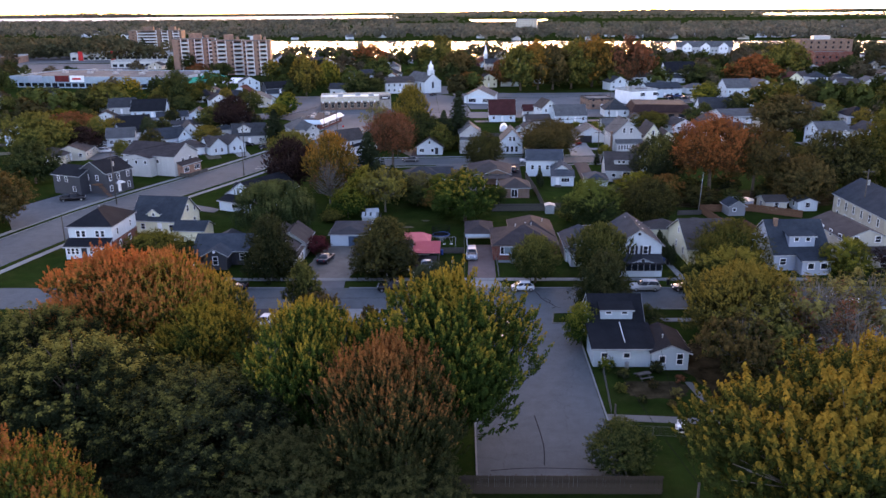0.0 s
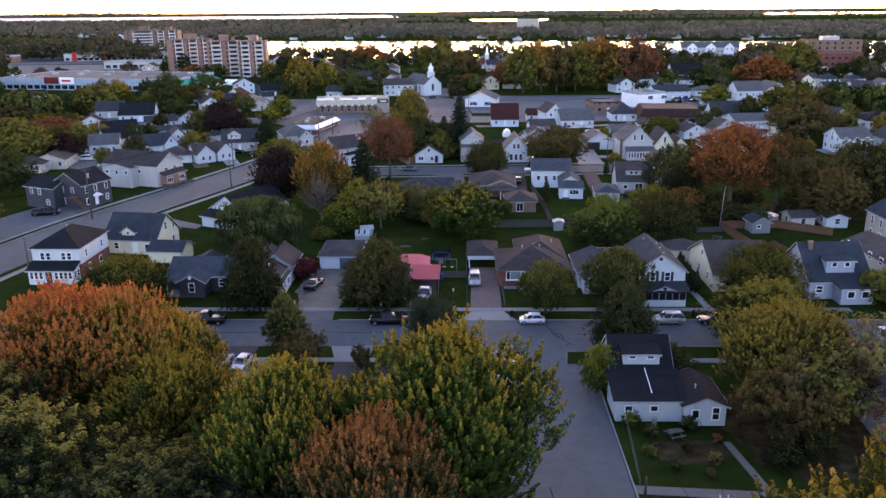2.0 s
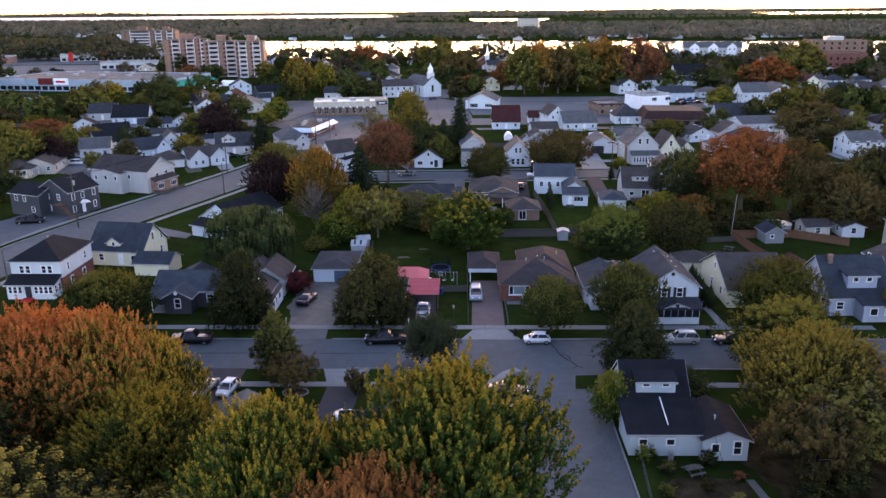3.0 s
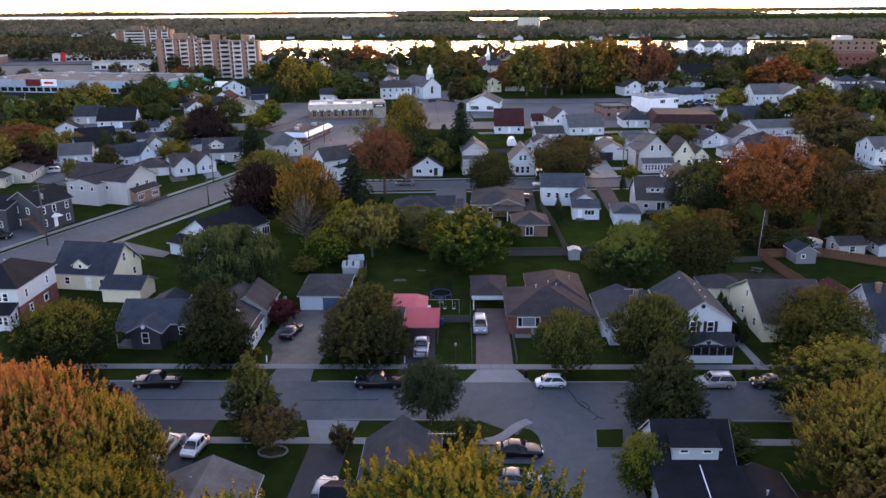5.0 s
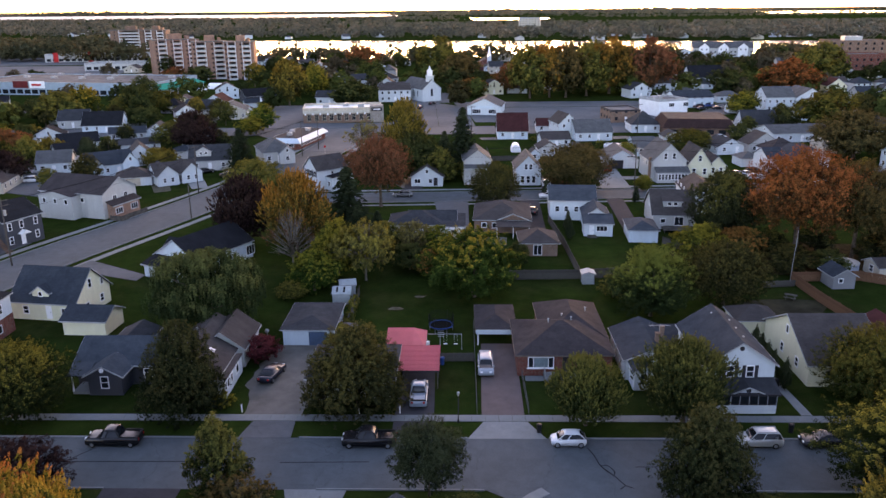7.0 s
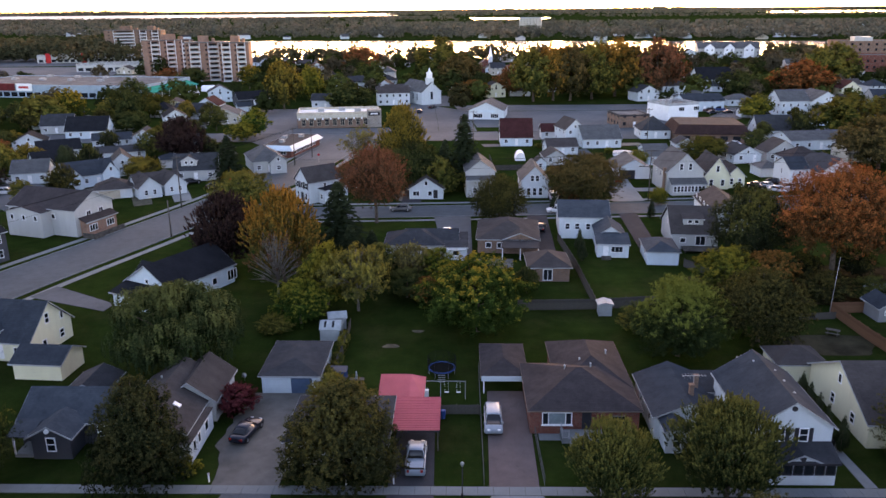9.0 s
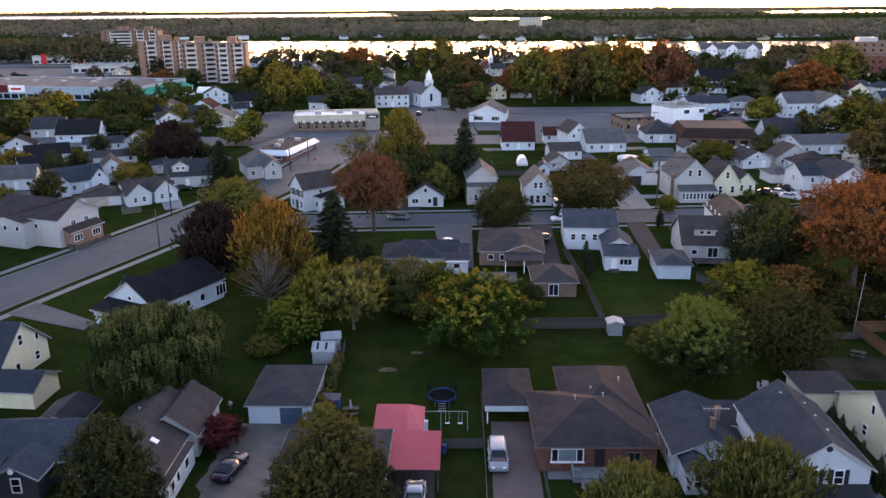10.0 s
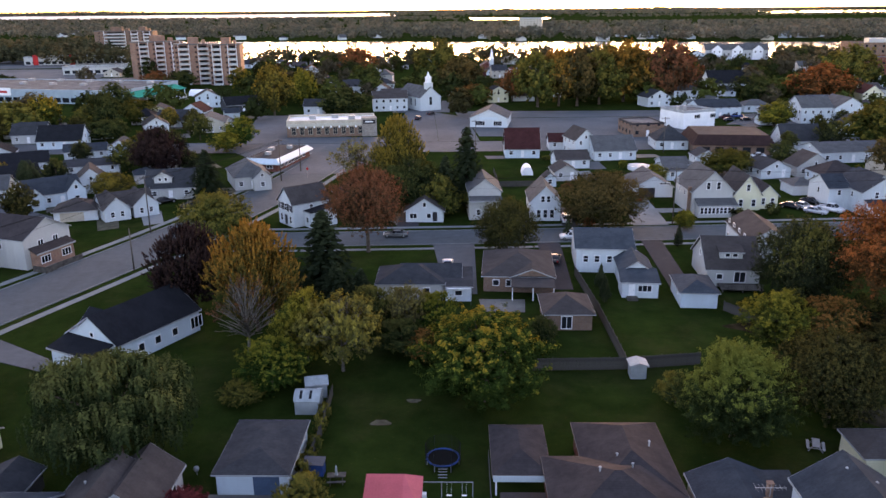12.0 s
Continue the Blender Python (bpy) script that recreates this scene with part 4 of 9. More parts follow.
for a, b, cloth in ((-4.45, -3.9, GLASS), (-3.82, -2.08, CURTAIN), (-2.0, -1.45, GLASS)):
    part("pane", Geo().box(a, -0.06, 1.2, b, -0.04, 2.5).mesh("pane", cloth), bay)
part("porch", Geo().box(-2.6, -2.0, -0.1, 2.6, -0.02, 0.55).mesh("porch", CONCRETE), rt, "grey concrete front porch")
for i in range(3):
    part("step", Geo().box(-1.9 + 0.05 * i, -3.1 + 0.36 * i, -0.1, 0.4, -2.75 + 0.36 * i, 0.14 + 0.14 * i).mesh("step", CONCRETE), rt)
for px in (-2.55, -1.9, 0.45, 2.55):
    part("railing_post", Geo().box(px - 0.04, -2.0, 0.552, px + 0.04, -1.92, 1.5).mesh("railing_post", METAL), rt)
BALUSTER = Geo().tube([(0, 0, 0), (0, 0, 0.74)], 0.016, 4).mesh("baluster", METAL)
for pts in (((-2.55, -1.96), (-1.9, -1.96)), ((0.45, -1.96), (2.55, -1.96)), ((-2.55, -1.96), (-2.55, -0.1)), ((2.55, -1.96), (2.55, -0.1))):
    (ax, ay), (bx, by) = pts
    hand = part("railing", Geo().tube([(ax, ay, 1.46), (bx, by, 1.46)], 0.035, 6).mesh("railing", METAL), rt, "grey metal porch railing")
    part("lower_rail", Geo().tube([(ax, ay, 0.72), (bx, by, 0.72)], 0.025, 6).mesh("lower_rail", METAL), hand)
    count = max(3, int(math.hypot(bx - ax, by - ay) / 0.2))
    for i in range(1, count):
        part("baluster", BALUSTER, hand, at=pose(ax + (bx - ax) * i / count, ay + (by - ay) * i / count, 0.72))
part("path", Geo().box(-4.9, -1.4, -0.05, -2.62, -0.1, 0.06).mesh("path", CONCRETE), rt, "concrete strip beside the porch")
for vx, vy, vz in ((1.5, 6.6, 5.0), (4.0, 11, 4.6), (-1.5, 6, 5.0), (0.6, 9, 4.5)):
    vent(rt, vx, vy, vz)
# open carport with brown hip roof
rt = root("carport", pose(5.0, 152.0, 0), "open carport with brown hip roof and pale fascia", "carport")
g, f = roof_geo(5.0, 8.6, 2.45, "h", 1.1, 0.3)
part("roof", g.mesh("roof", R_BROWN), rt)
part("fascia", f.box(-2.8, -0.36, 2.1, 2.8, -0.3, 2.28).mesh("fascia", GUTTER_TAN), rt)
part("wall", Geo().box(-2.4, 5, -0.1, 2.4, 8.4, 2.28).mesh("wall", TAN), rt)
part("valance", Geo().box(-2.7, -0.44, 1.8, 2.7, -0.38, 2.42).mesh("valance", AQUA), rt, "pale blue-grey sheet valance")
for px in (-2.4, 2.4):
    part("post", Geo().box(px - 0.07, 0.05, -0.05, px + 0.07, 0.2, 2.28).mesh("post", TRIM), rt)
# red-roofed carport and shed
rt = root("carport", pose(-4.7, 139.2, 0), "carport with ribbed faded-red sheet roof", "carport")
g = Geo().extrude([(-2.5, 0, 2.5), (-2.5, 6.6, 2.78), (-2.5, 6.6, 2.68), (-2.5, 0, 2.4)][::-1], (4.9, 0, 0))
part("roof", g.mesh("roof", R_RED), rt)
rib = Geo().box(-2.5, 0, 0.003, 2.4, 0.05, 0.05).mesh("rib", R_RED)
for i in range(20):
    part("rib", rib, rt, at=pose(0, 0.15 + i * 0.335, 2.5 + (0.15 + i * 0.335) * 0.0424))
part("fascia", Geo().box(-2.5, -0.06, 2.3, 2.4, -0.004, 2.5).mesh("fascia", DARK), rt)
for px, py in ((-2.3, 0.2), (2.2, 0.2), (-2.3, 6.2), (2.2, 6.2), (2.2, 3.2)):
    part("post", Geo().box(px - 0.06, py - 0.06, -0.05, px + 0.06, py + 0.06, 2.42).mesh("post", WOOD), rt)
rt = root("shed", pose(-6.8, 145.9, 0), "backyard shed with bright red ribbed roof", "shed")
part("wall", Geo().box(-2.3, 0.1, -0.1, 2.3, 5.6, 2.3).mesh("wall", GREYSIDE), rt)
E = [(-2.6, -0.1, 2.3), (2.6, -0.1, 2.3), (2.6, 5.8, 2.3), (-2.6, 5.8, 2.3)]
ra, rb = (-2.6, 5.0, 3.05), (0.9, 5.0, 3.05)
part("roof", Geo().face(E[0], E[1], rb, ra).face(E[1], E[2], rb).face(E[2], E[3], ra, rb).face(E[3], E[0], ra).face(E[3], E[2], E[1], E[0]).mesh("roof", R_RED), rt)
slope = math.degrees(math.atan2(0.75, 5.1))
rib = Geo().box(-0.02, 0, 0.002, 0.02, 5.1, 0.045).mesh("rib", R_RED)
for i in range(13):
    part("rib", rib, rt, at=pose(-2.5 + i * 0.27, -0.08, 2.305, slope))

rt = house(23.9, 141.9, 0, 7.2, 9.6, 2.8, "y", 1.5, WHITE, R_BLUE, "small white house with dark low roof and aerial", win=[("l", 2.5, 1.0, 0.9, 1.1), ("l", -1.5, 1.0, 0.9, 1.1), ("f", 0.5, 0.9, 1.4, 1.2)])
block(rt, -2.0, -2.8, 2.2, 3.6, 2.6, "y", 0.6, WHITE, R_BLUE, 0.25, [("f", 0, 0.7, 0.9, 1.5)])
chimney(rt, 0.6, 2.2, 3.6, 5.2, BRICK_BROWN, 0.45)
chimney(rt, 1.9, 5.0, 3.0, 4.9, BRICK_BROWN, 0.45)
antenna(rt, 0.9, 2.6, 4.0, 6.2)
rt = house(31.9, 135.9, 0, 7.8, 11.5, 5.1, "y", 2.6, WHITE, R_BLUE, "white two-storey gabled house with glazed front porch", win=[("f", -1.1, 3.35, 0.95, 1.5), ("f", 1.15, 3.35, 0.95, 1.5), ("l", 2.0, 3.2, 0.9, 1.2)])
for sx in (-1.8, -0.4, 0.45, 1.85):
    part("shutter", Geo().box(sx - 0.2, -0.07, 3.35, sx + 0.2, -0.01, 4.85).mesh("shutter", DARK), rt, "dark window shutter")
block(rt, 0, -2.3, 7.2, 2.28, 2.55, "s", 0.85, WHITE, R_GREY, 0.3, [("f", -3.06 + i * 1.02, 1.1, 0.94, 1.15) for i in range(7)] + [("l", 0, 1.1, 1.4, 1.15)], trim=DARK)
block(rt, 0.3, -2.35, 3.4, 2.0, 2.62, "y", 0.75, WHITE, R_GREY, 0.2, [], z0=2.4)
for px, pz in ((0.3, 2.95), (0, 6.9)):
    part("gable_vent", Geo().tube([(px, -2.5 if pz < 4 else -0.06, pz), (px, -2.36 if pz < 4 else 0.0, pz)], 0.28, 14).mesh("gable_vent", DARK), rt, "round dark gable vent")
for vx, vy, vz in ((1.1, 3, 6.9), (1.1, 5.6, 6.9), (1.1, 8, 6.9), (-0.6, 9.6, 7.2)):
    vent(rt, vx, vy, vz)
house(27.4, 147.0, 0, 2.8, 4.0, 3.0, "s", 0.6, WHITE, R_GREY, "white lean-to addition with grey roof", "lean_to", "house", win=[("l", 0, 1, 1.0, 1.2)])
rt = house(46.2, 140.2, 0, 9.0, 14.0, 3.0, "x", 3.6, CREAM, R_TAUPE, "cream cottage with steep grey roof and side gable", win=[("l", 3.6, 1.0, 1.0, 1.3), ("l", -1.0, 1.0, 1.0, 1.3), ("l", 0.0, 3.9, 0.8, 1.2), ("f", -2, 1.0, 1.2, 1.2), ("f", 2, 1.0, 1.2, 1.2)])
house(41.0, 154.9, 0, 5.6, 5.0, 2.5, "h", 1.4, CREAM, R_TAUPE, "small outbuilding with taupe hip roof beside the cottage", "garage", "garage", win=[])
rt = house(60.2, 137.0, 2, 9.5, 11, 3.1, "x", 4.6, BLUEGREY, R_BLUE, "blue-grey house with steep roof and wide dormer", win="auto", side="l")
block(rt, 0.2, 1.0, 4.4, 4.5, 5.9, "s", 0.5, BLUEGREY, R_BLUE, 0.25, [("f", -1.0, 4.9, 0.9, 0.8), ("f", 1.0, 4.9, 0.9, 0.8)], z0=3.2)
block(rt, 1.5, -2.6, 5.0, 2.55, 2.6, "s", 0.6, BLUEGREY, R_BLUE, 0.3, [("f", -1, 1.0, 1.2, 1.2), ("f", 1.2, 1.0, 1.2, 1.2)])
chimney(rt, -3.2, 4.6, 4, 8.0, BRICK_BROWN, 0.6)
block(rt, -3.3, 11.2, 4.2, 6.0, 3.2, "y", 1.2, WHITE, R_MAROON, win=[("f", 0, 1.6, 1.2, 1.0)])
rt = house(73.0, 141.0, 3, 8.0, 13, 4.6, "y", 1.6, BEIGE, R_TAUPE, "beige two-storey house with shallow brown gable roof", win="auto", side="l")
block(rt, 0, -2.8, 6.4, 2.76, 2.4, "s", 0.7, BEIGE, R_TAUPE, 0.4)
rt = house(87.4, 150.0, 0, 10.6, 24.0, 5.1, "y", 3.2, TAN, R_BLUE, "long beige hall with dark gable roof and tall windows", "hall", "building", win=[("l", u, 2.7, 0.9, 1.7) for u in (-9.5, -6.2, -2.9, 0.4, 3.7, 7.0)] + [("l", u, 0.6, 0.9, 1.2) for u in (-9.5, -6.2, -2.9, 0.4, 3.7, 7.0)] + [("f", -3, 2.7, 0.9, 1.7), ("f", 0, 2.7, 0.9, 1.7), ("f", 3, 2.7, 0.9, 1.7)])

# south side of the front street
rt = house(22.1, 98.7, 0, 7.6, 5.2, 2.6, "s", 1.35, AQUA, R_BLACK, "white house with black roof, dormer and rear extension", win=[("f", -2.4, 1.2, 0.95, 0.8), ("f", 0.4, 1.2, 0.95, 0.8)])
block(rt, 0.0, 5.22, 6.8, 6.6, 3.9, "x", 2.9, AQUA, R_BLACK, 0.3, [("l", 0, 3.4, 0.9, 1.2)])
block(rt, 0.0, 5.6, 4.2, 3.0, 5.6, "s", 0.7, AQUA, R_BLACK, 0.2, [("f", -1.05, 4.95, 0.9, 0.55), ("f", 1.05, 4.95, 0.9, 0.55)], z0=4.2)
block(rt, 5.7, -0.9, 4.6, 7.0, 2.5, "y", 1.0, AQUA, R_BLACK, 0.35, [("f", -1.0, 0.9, 0.9, 1.1), ("f", 1.2, 0.7, 0.9, 1.6)])
part("eave_band", Geo().box(-3.5, 5.12, 3.35, 3.5, 5.2, 3.9).mesh("eave_band", TRIM), rt, "white band below the upper eave")
part("pipe", Geo().tube([(0.3, 1.0, 3.0), (0.3, 5.1, 4.05)], 0.06, 6).mesh("pipe", TRIM), rt, "white pipe lying down the roof")
vent(rt, 5.2, 1.6, 3.6)
rt = house(-22.2, 90.4, 0, 8.4, 13.2, 2.8, "y", 1.95, TAN, R_LIGHT, "low house with weathered grey gable roof", win=[])
vent(rt, -1.2, 10.6, 4.2)
rt = house(-6.2, 94.0, 0, 9.6, 9.0, 2.7, "x", 2.4, TAN, R_BLACK, "house with dark main roof and grey front gable", win=[])
block(rt, 1.1, 7.2, 7.0, 9.2, 2.7, "y", 2.5, TAN, R_GREY, win=[])
antenna(rt, 5.1, 11.6, 0.0, 6.2)

# back lots and the south side of the back street
rt = house(-8.6, 203.4, 0, 10.4, 8.4, 2.7, "h", 1.9, GREYSIDE, R_GREY, "long grey bungalow with grey hip roof", "bungalow", "house", win=[("f", -1.8, 0.6, 1.6, 1.7), ("f", 2.6, 1.0, 1.1, 1.1), ("l", 0, 1, 1, 1)])
block(rt, 3.2, 2.0, 9.4, 6.8, 2.7, "x", 1.6, GREYSIDE, R_GREY, 0.3, [])
block(rt, 7.6, -0.6, 4.0, 7.0, 2.5, "s", 0.9, WHITE, R_GREY, 0.25, [("f", 0, 0.9, 1.2, 1.0)])
part("awning", Geo().box(5.8, -1.2, 2.2, 9.4, -0.62, 2.3).mesh("awning", TRIM), rt, "pale patio awning")
rt = house(8.6, 207.0, -3, 11.2, 13.4, 2.7, "h", 2.3, BRICK_BROWN, R_TAUPE, "brown-brick bungalow with taupe hip roof", "bungalow", "house", win=[("f", -3.6, 1.0, 1.1, 1.1), ("f", -1.6, 0.9, 0.9, 1.2)])
block(rt, 2.2, -0.2, 6.6, 6.0, 2.75, "y", 1.3, BRICK_BROWN, R_TAUPE, 0.35, [])
porch = Geo().extrude([(-1.2, -4.2, 2.35), (-1.2, -0.55, 2.7), (-1.2, -0.55, 2.6), (-1.2, -4.2, 2.25)][::-1], (6.8, 0, 0))
part("porch_roof", porch.mesh("porch_roof", R_TAUPE), rt, "brown porch roof on posts")
for px in (-1.0, 2.2, 5.4):
    part("post", Geo().box(px - 0.08, -4.05, -0.05, px + 0.08, -3.9, 2.26).mesh("post", TRIM), rt)
rt = house(14.6, 191.4, 0, 6.6, 7.6, 2.55, "h", 1.7, BRICK_BROWN, R_TAUPE, "square brown garage with taupe hip roof and glass door", "garage", "garage", win=[("f", -0.3, 0.2, 1.6, 2.0)], o=0.45)
rt = house(24.0, 216.5, -4, 9.6, 11.5, 4.4, "x", 2.0, WHITE, R_SLATE, "white house with dark blue-grey roof and rear wing", win=[("f", -3.2, 1.8, 1.0, 1.3), ("f", -1.3, 1.8, 1.0, 1.3), ("f", 0.8, 1.8, 1.0, 1.3)])
block(rt, 4.3, -7.6, 5.0, 7.8, 3.0, "y", 1.7, WHITE, R_SLATE, 0.35, [("l", 1.0, 1.0, 0.9, 1.1)])
block(rt, 4.3, -12.0, 5.6, 4.38, 2.6, "s", 0.95, WHITE, R_SLATE, 0.3, [("f", 0.7, 1.0, 2.2, 1.2), ("r", 0, 1.0, 1.0, 1.1)])
part("step", Geo().box(-0.2 + 2.4, -13.4, -0.05, 3.9, -12.05, 0.35).mesh("step", WOOD), rt, "small grey wooden back step")
door(rt, pose(3.0, -12.01, 0.2))
rt = house(35.4, 199.9, -4, 5.4, 8.0, 2.5, "h", 1.2, PALEBLUE, R_SLATE, "white backyard garage with dark grey hip roof", "garage", "garage", win=[("l", 1.0, 1.1, 0.9, 0.9)])
rt = house(43.6, 209.4, -4, 8.4, 11, 3.1, "x", 3.9, GREYSIDE, R_TAUPE, "grey one-and-a-half-storey house with dormer and deck", win=[("f", -2.2, 1.2, 1.1, 1.0), ("f", 1.0, 0.7, 1.9, 1.9), ("l", 0, 3.6, 0.9, 1.2)])
block(rt, -0.2, 1.6, 3.6, 4.0, 5.4, "s", 0.9, GREYSIDE, R_TAUPE, 0.25, [("f", -0.6, 4.5, 0.9, 0.9), ("f", 0.6, 4.5, 0.9, 0.9)], z0=3.4)
deck = Geo().box(-2.5, -3.0, 0.45, 4.0, -0.05, 0.6).box(-2.5, -3.0, 1.4, 4.0, -2.92, 1.5)
for i in range(20):
    deck.box(-2.45 + i * 0.33, -2.99, 0.6, -2.39 + i * 0.33, -2.94, 1.4)
for px in (-2.3, 0.8, 3.8):
    deck.box(px, -2.9, -0.05, px + 0.15, -2.75, 0.45)
part("deck", deck.mesh("deck", WOOD), rt, "grey wooden deck with railing")
house(53.5, 221.0, -4, 7.6, 14.0, 4.2, "y", 2.2, WHITE, R_TAUPE, "white house with mauve-grey gable roof", side="l")
rt = house(-48.6, 181.2, -27, 9.4, 14.0, 3.3, "y", 3.0, PALEBLUE, R_BLACK, "pale blue house with black roof and front gable", win=[("f", 0, 3.3, 0.8, 0.8), ("r", -6.5, 0.9, 1.6, 1.2), ("r", -3.4, 0.9, 1.1, 1.2), ("r", -0.6, 0.9, 1.1, 1.2), ("r", 2.4, 0.9, 1.1, 1.2), ("r", 6.4, 0.6, 2.2, 1.8)])
block(rt, -0.4, -3.0, 8.0, 3.0, 2.3, "s", 0.9, PALEBLUE, R_BLACK, 0.4, [("f", 0.6, 0.9, 1.8, 1.0)])
block(rt, -4.8, 2.6, 2.4, 4.6, 2.9, "x", 1.9, PALEBLUE, R_BLACK, 0.35, [])

# north side of the back street
rt = house(-8.3, 249.5, 0, 8.0, 8.5, 2.6, "y", 2.6, WHITE, R_TAUPE, "little white cottage with brown gable roof", win=[("f", -2.4, 0.8, 1.6, 1.2), ("f", 0.9, 0.8, 1.0, 1.2), ("f", 0, 3.3, 0.8, 1.1)])
door(rt, pose(2.2, -0.004, 0.2), 1.0, 2.05, DARK)
rt = house(4.6, 251.4, 3, 6.8, 11, 6.4, "y", 2.6, GREYSIDE, R_LIGHT, "tall narrow grey house with pale gable roof and porch", win=[("f", -1.4, 1, 1, 1.4), ("f", 1.4, 1, 1, 1.4)])
block(rt, 0, -1.6, 6.6, 1.58, 4.6, "s", 0.7, WHITE, R_LIGHT, 0.2, [], z0=4.2)
rt = house(17.4, 250.4, 0, 6.4, 10.5, 4.4, "y", 3.2, WHITE, R_LIGHT, "white gabled house with tall shuttered windows", win=[("f", -1.4, 0.6, 1.0, 1.9), ("f", 0, 0.6, 1.0, 1.9), ("f", 1.4, 0.6, 1.0, 1.9), ("f", -0.6, 4.0, 0.9, 1.5), ("f", 0.6, 4.0, 0.9, 1.5)])
rt = house(45.2, 271.5, 0, 9.2, 12, 2.6, "y", 2.6, WHITE, R_LIGHT, "white garage building with pale grey gable roof", "garage", "garage", win=[("f", 2.6, 3.0, 2.6, 0.6)])
# solid dark panel stands in for the shaded inside of the garage
part("garage_door", Geo().box(-3.6, -0.06, 0, 0.4, 0, 2.3).mesh("garage_door", DARK), rt, "dark panel painted for the shade of an open doorway")
rt = house(54.0, 255.0, 3, 8.8, 12, 5.4, "y", 4.2, GREYSIDE, R_LIGHT, "grey two-storey house with steep gable and sunroom", win=[("f", -1.1, 5.6, 0.95, 1.7), ("f", 1.1, 5.6, 0.95, 1.7), ("l", 1, 3.4, 0.9, 1.3), ("l", -2.5, 3.4, 0.9, 1.3)])
block(rt, 0.4, -2.4, 8.2, 2.38, 2.7, "s", 1.1, GREYSIDE, R_LIGHT, 0.3, [("f", -3.4 + i * 0.85, 0.8, 0.78, 1.5) for i in range(9)])
chimney(rt, -4.72, 1.2, 0, 5.9, BRICK_BROWN, 0.6)
rt = house(63.0, 259.0, 0, 5.8, 11, 3.9, "y", 4.0, CREAM, R_GREY, "cream cottage with twin steep gables", win=[("f", -1.4, 0.8, 1.0, 1.7), ("f", 1.4, 0.8, 1.0, 1.7), ("f", 0, 4.3, 0.9, 1.6)])
block(rt, 5.0, 1.2, 4.4, 9.0, 3.2, "y", 2.2, CREAM, R_GREY, 0.35, [("f", -1, 0.9, 0.9, 1.6), ("f", 1, 0.9, 0.9, 1.6)])
rt = house(90.0, 254.5, 4, 8.6, 12, 5.2, "y", 2.8, WHITE, R_BLUE, "white two-storey house with blue-grey roof and porch", win=[("f", -1.2, 3.6, 0.95, 1.5), ("f", 1.4, 3.6, 0.95, 1.5), ("l", 2, 3.2, 0.9, 1.3), ("l", -2, 3.2, 0.9, 1.3)])
block(rt, 0.4, -2.6, 7.8, 2.56, 2.6, "s", 0.9, WHITE, R_BLUE, 0.35, [("f", -2.8 + i * 1.1, 0.9, 0.9, 1.3) for i in range(6)])
block(rt, -6.6, 5.2, 4.6, 9, 5.0, "x", 2.2, WHITE, R_BLUE, 0.35, [("l", 0, 3, 0.9, 1.3), ("f", 0, 3.2, 0.9, 1.3)])
rt = house(-37.4, 247.6, -50, 6.4, 8.6, 5.2, "y", 2.9, WHITE, R_TAUPE, "white two-storey house with black shutters", win=[("f", -2.0, 3.2, 0.9, 1.6), ("f", 0, 3.2, 0.9, 1.6), ("f", 2.0, 3.2, 0.9, 1.6), ("f", -1.9, 0.7, 1.0, 1.6), ("f", 1.9, 0.7, 1.0, 1.6), ("r", 0, 3.2, 0.9, 1.3)], side="r")
for sx in (-2.0, 0, 2.0):
    for sgn in (-0.68, 0.68):
        part("shutter", Geo().box(sx + sgn - 0.22, -0.08, 3.2, sx + sgn + 0.22, -0.01, 4.8).mesh("shutter", DARK), rt, "black window shutter")
door(rt, pose(0, -0.004, 0.2), 1.0, 2.1, DARK)
block(rt, 4.6, 2.5, 3.0, 6.2, 3.4, "s", 0.8, WHITE, R_BLACK, 0.25)
house(-27.5, 262.0, -50, 8.0, 10, 3.4, "x", 1.6, BRICK, R_BLUE, "red-brick shop with slate roof behind the trees", "shop", "shop")

# west of the curving street
rt = house(-84.6, 199.4, 68, 8.6, 9.2, 5.6, "x", 2.6, NAVY, R_BLACK, "charcoal two-storey house with white-trimmed windows", win=[("f", u, z, 0.9, 1.5) for u in (-3.0, -0.4, 2.8) for z in (0.8, 3.5) if (u, z) != (-0.4, 0.8)] + [("l", -1.5, 0.8, 1.0, 1.4), ("l", 1.6, 3.5, 0.9, 1.4), ("l", -1.6, 3.5, 0.9, 1.4)], side="l")
door(rt, pose(-0.4, -0.004, 0.3))
part("door_hood", Geo().extrude([(-1.5, -1.2, 2.5), (0.7, -1.2, 2.5), (-0.4, -1.2, 3.2)], (0, 1.19, 0)).mesh("door_hood", TRIM), rt, "white gabled door hood")
block(rt, -3.0, 6.0, 8.0, 9.0, 5.0, "y", 1.8, NAVY, R_BLACK, 0.35, [("l", 0, 3.2, 0.9, 1.4), ("l", -2.6, 3.2, 0.9, 1.4), ("l", 2.4, 0.9, 1.1, 1.3)])
landing = part("landing", Geo().box(-6.25, 0.9, 2.8, -4.4, 3.0, 2.9).mesh("landing", WOOD_NEW), rt, "wooden landing of the outside stairs")
for i in range(12):
    part("step", Geo().box(-6.2, -2.4 + i * 0.28, 0.2 + i * 0.22, -5.0, -2.1 + i * 0.28, 0.26 + i * 0.22).mesh("step", WOOD_NEW), landing)
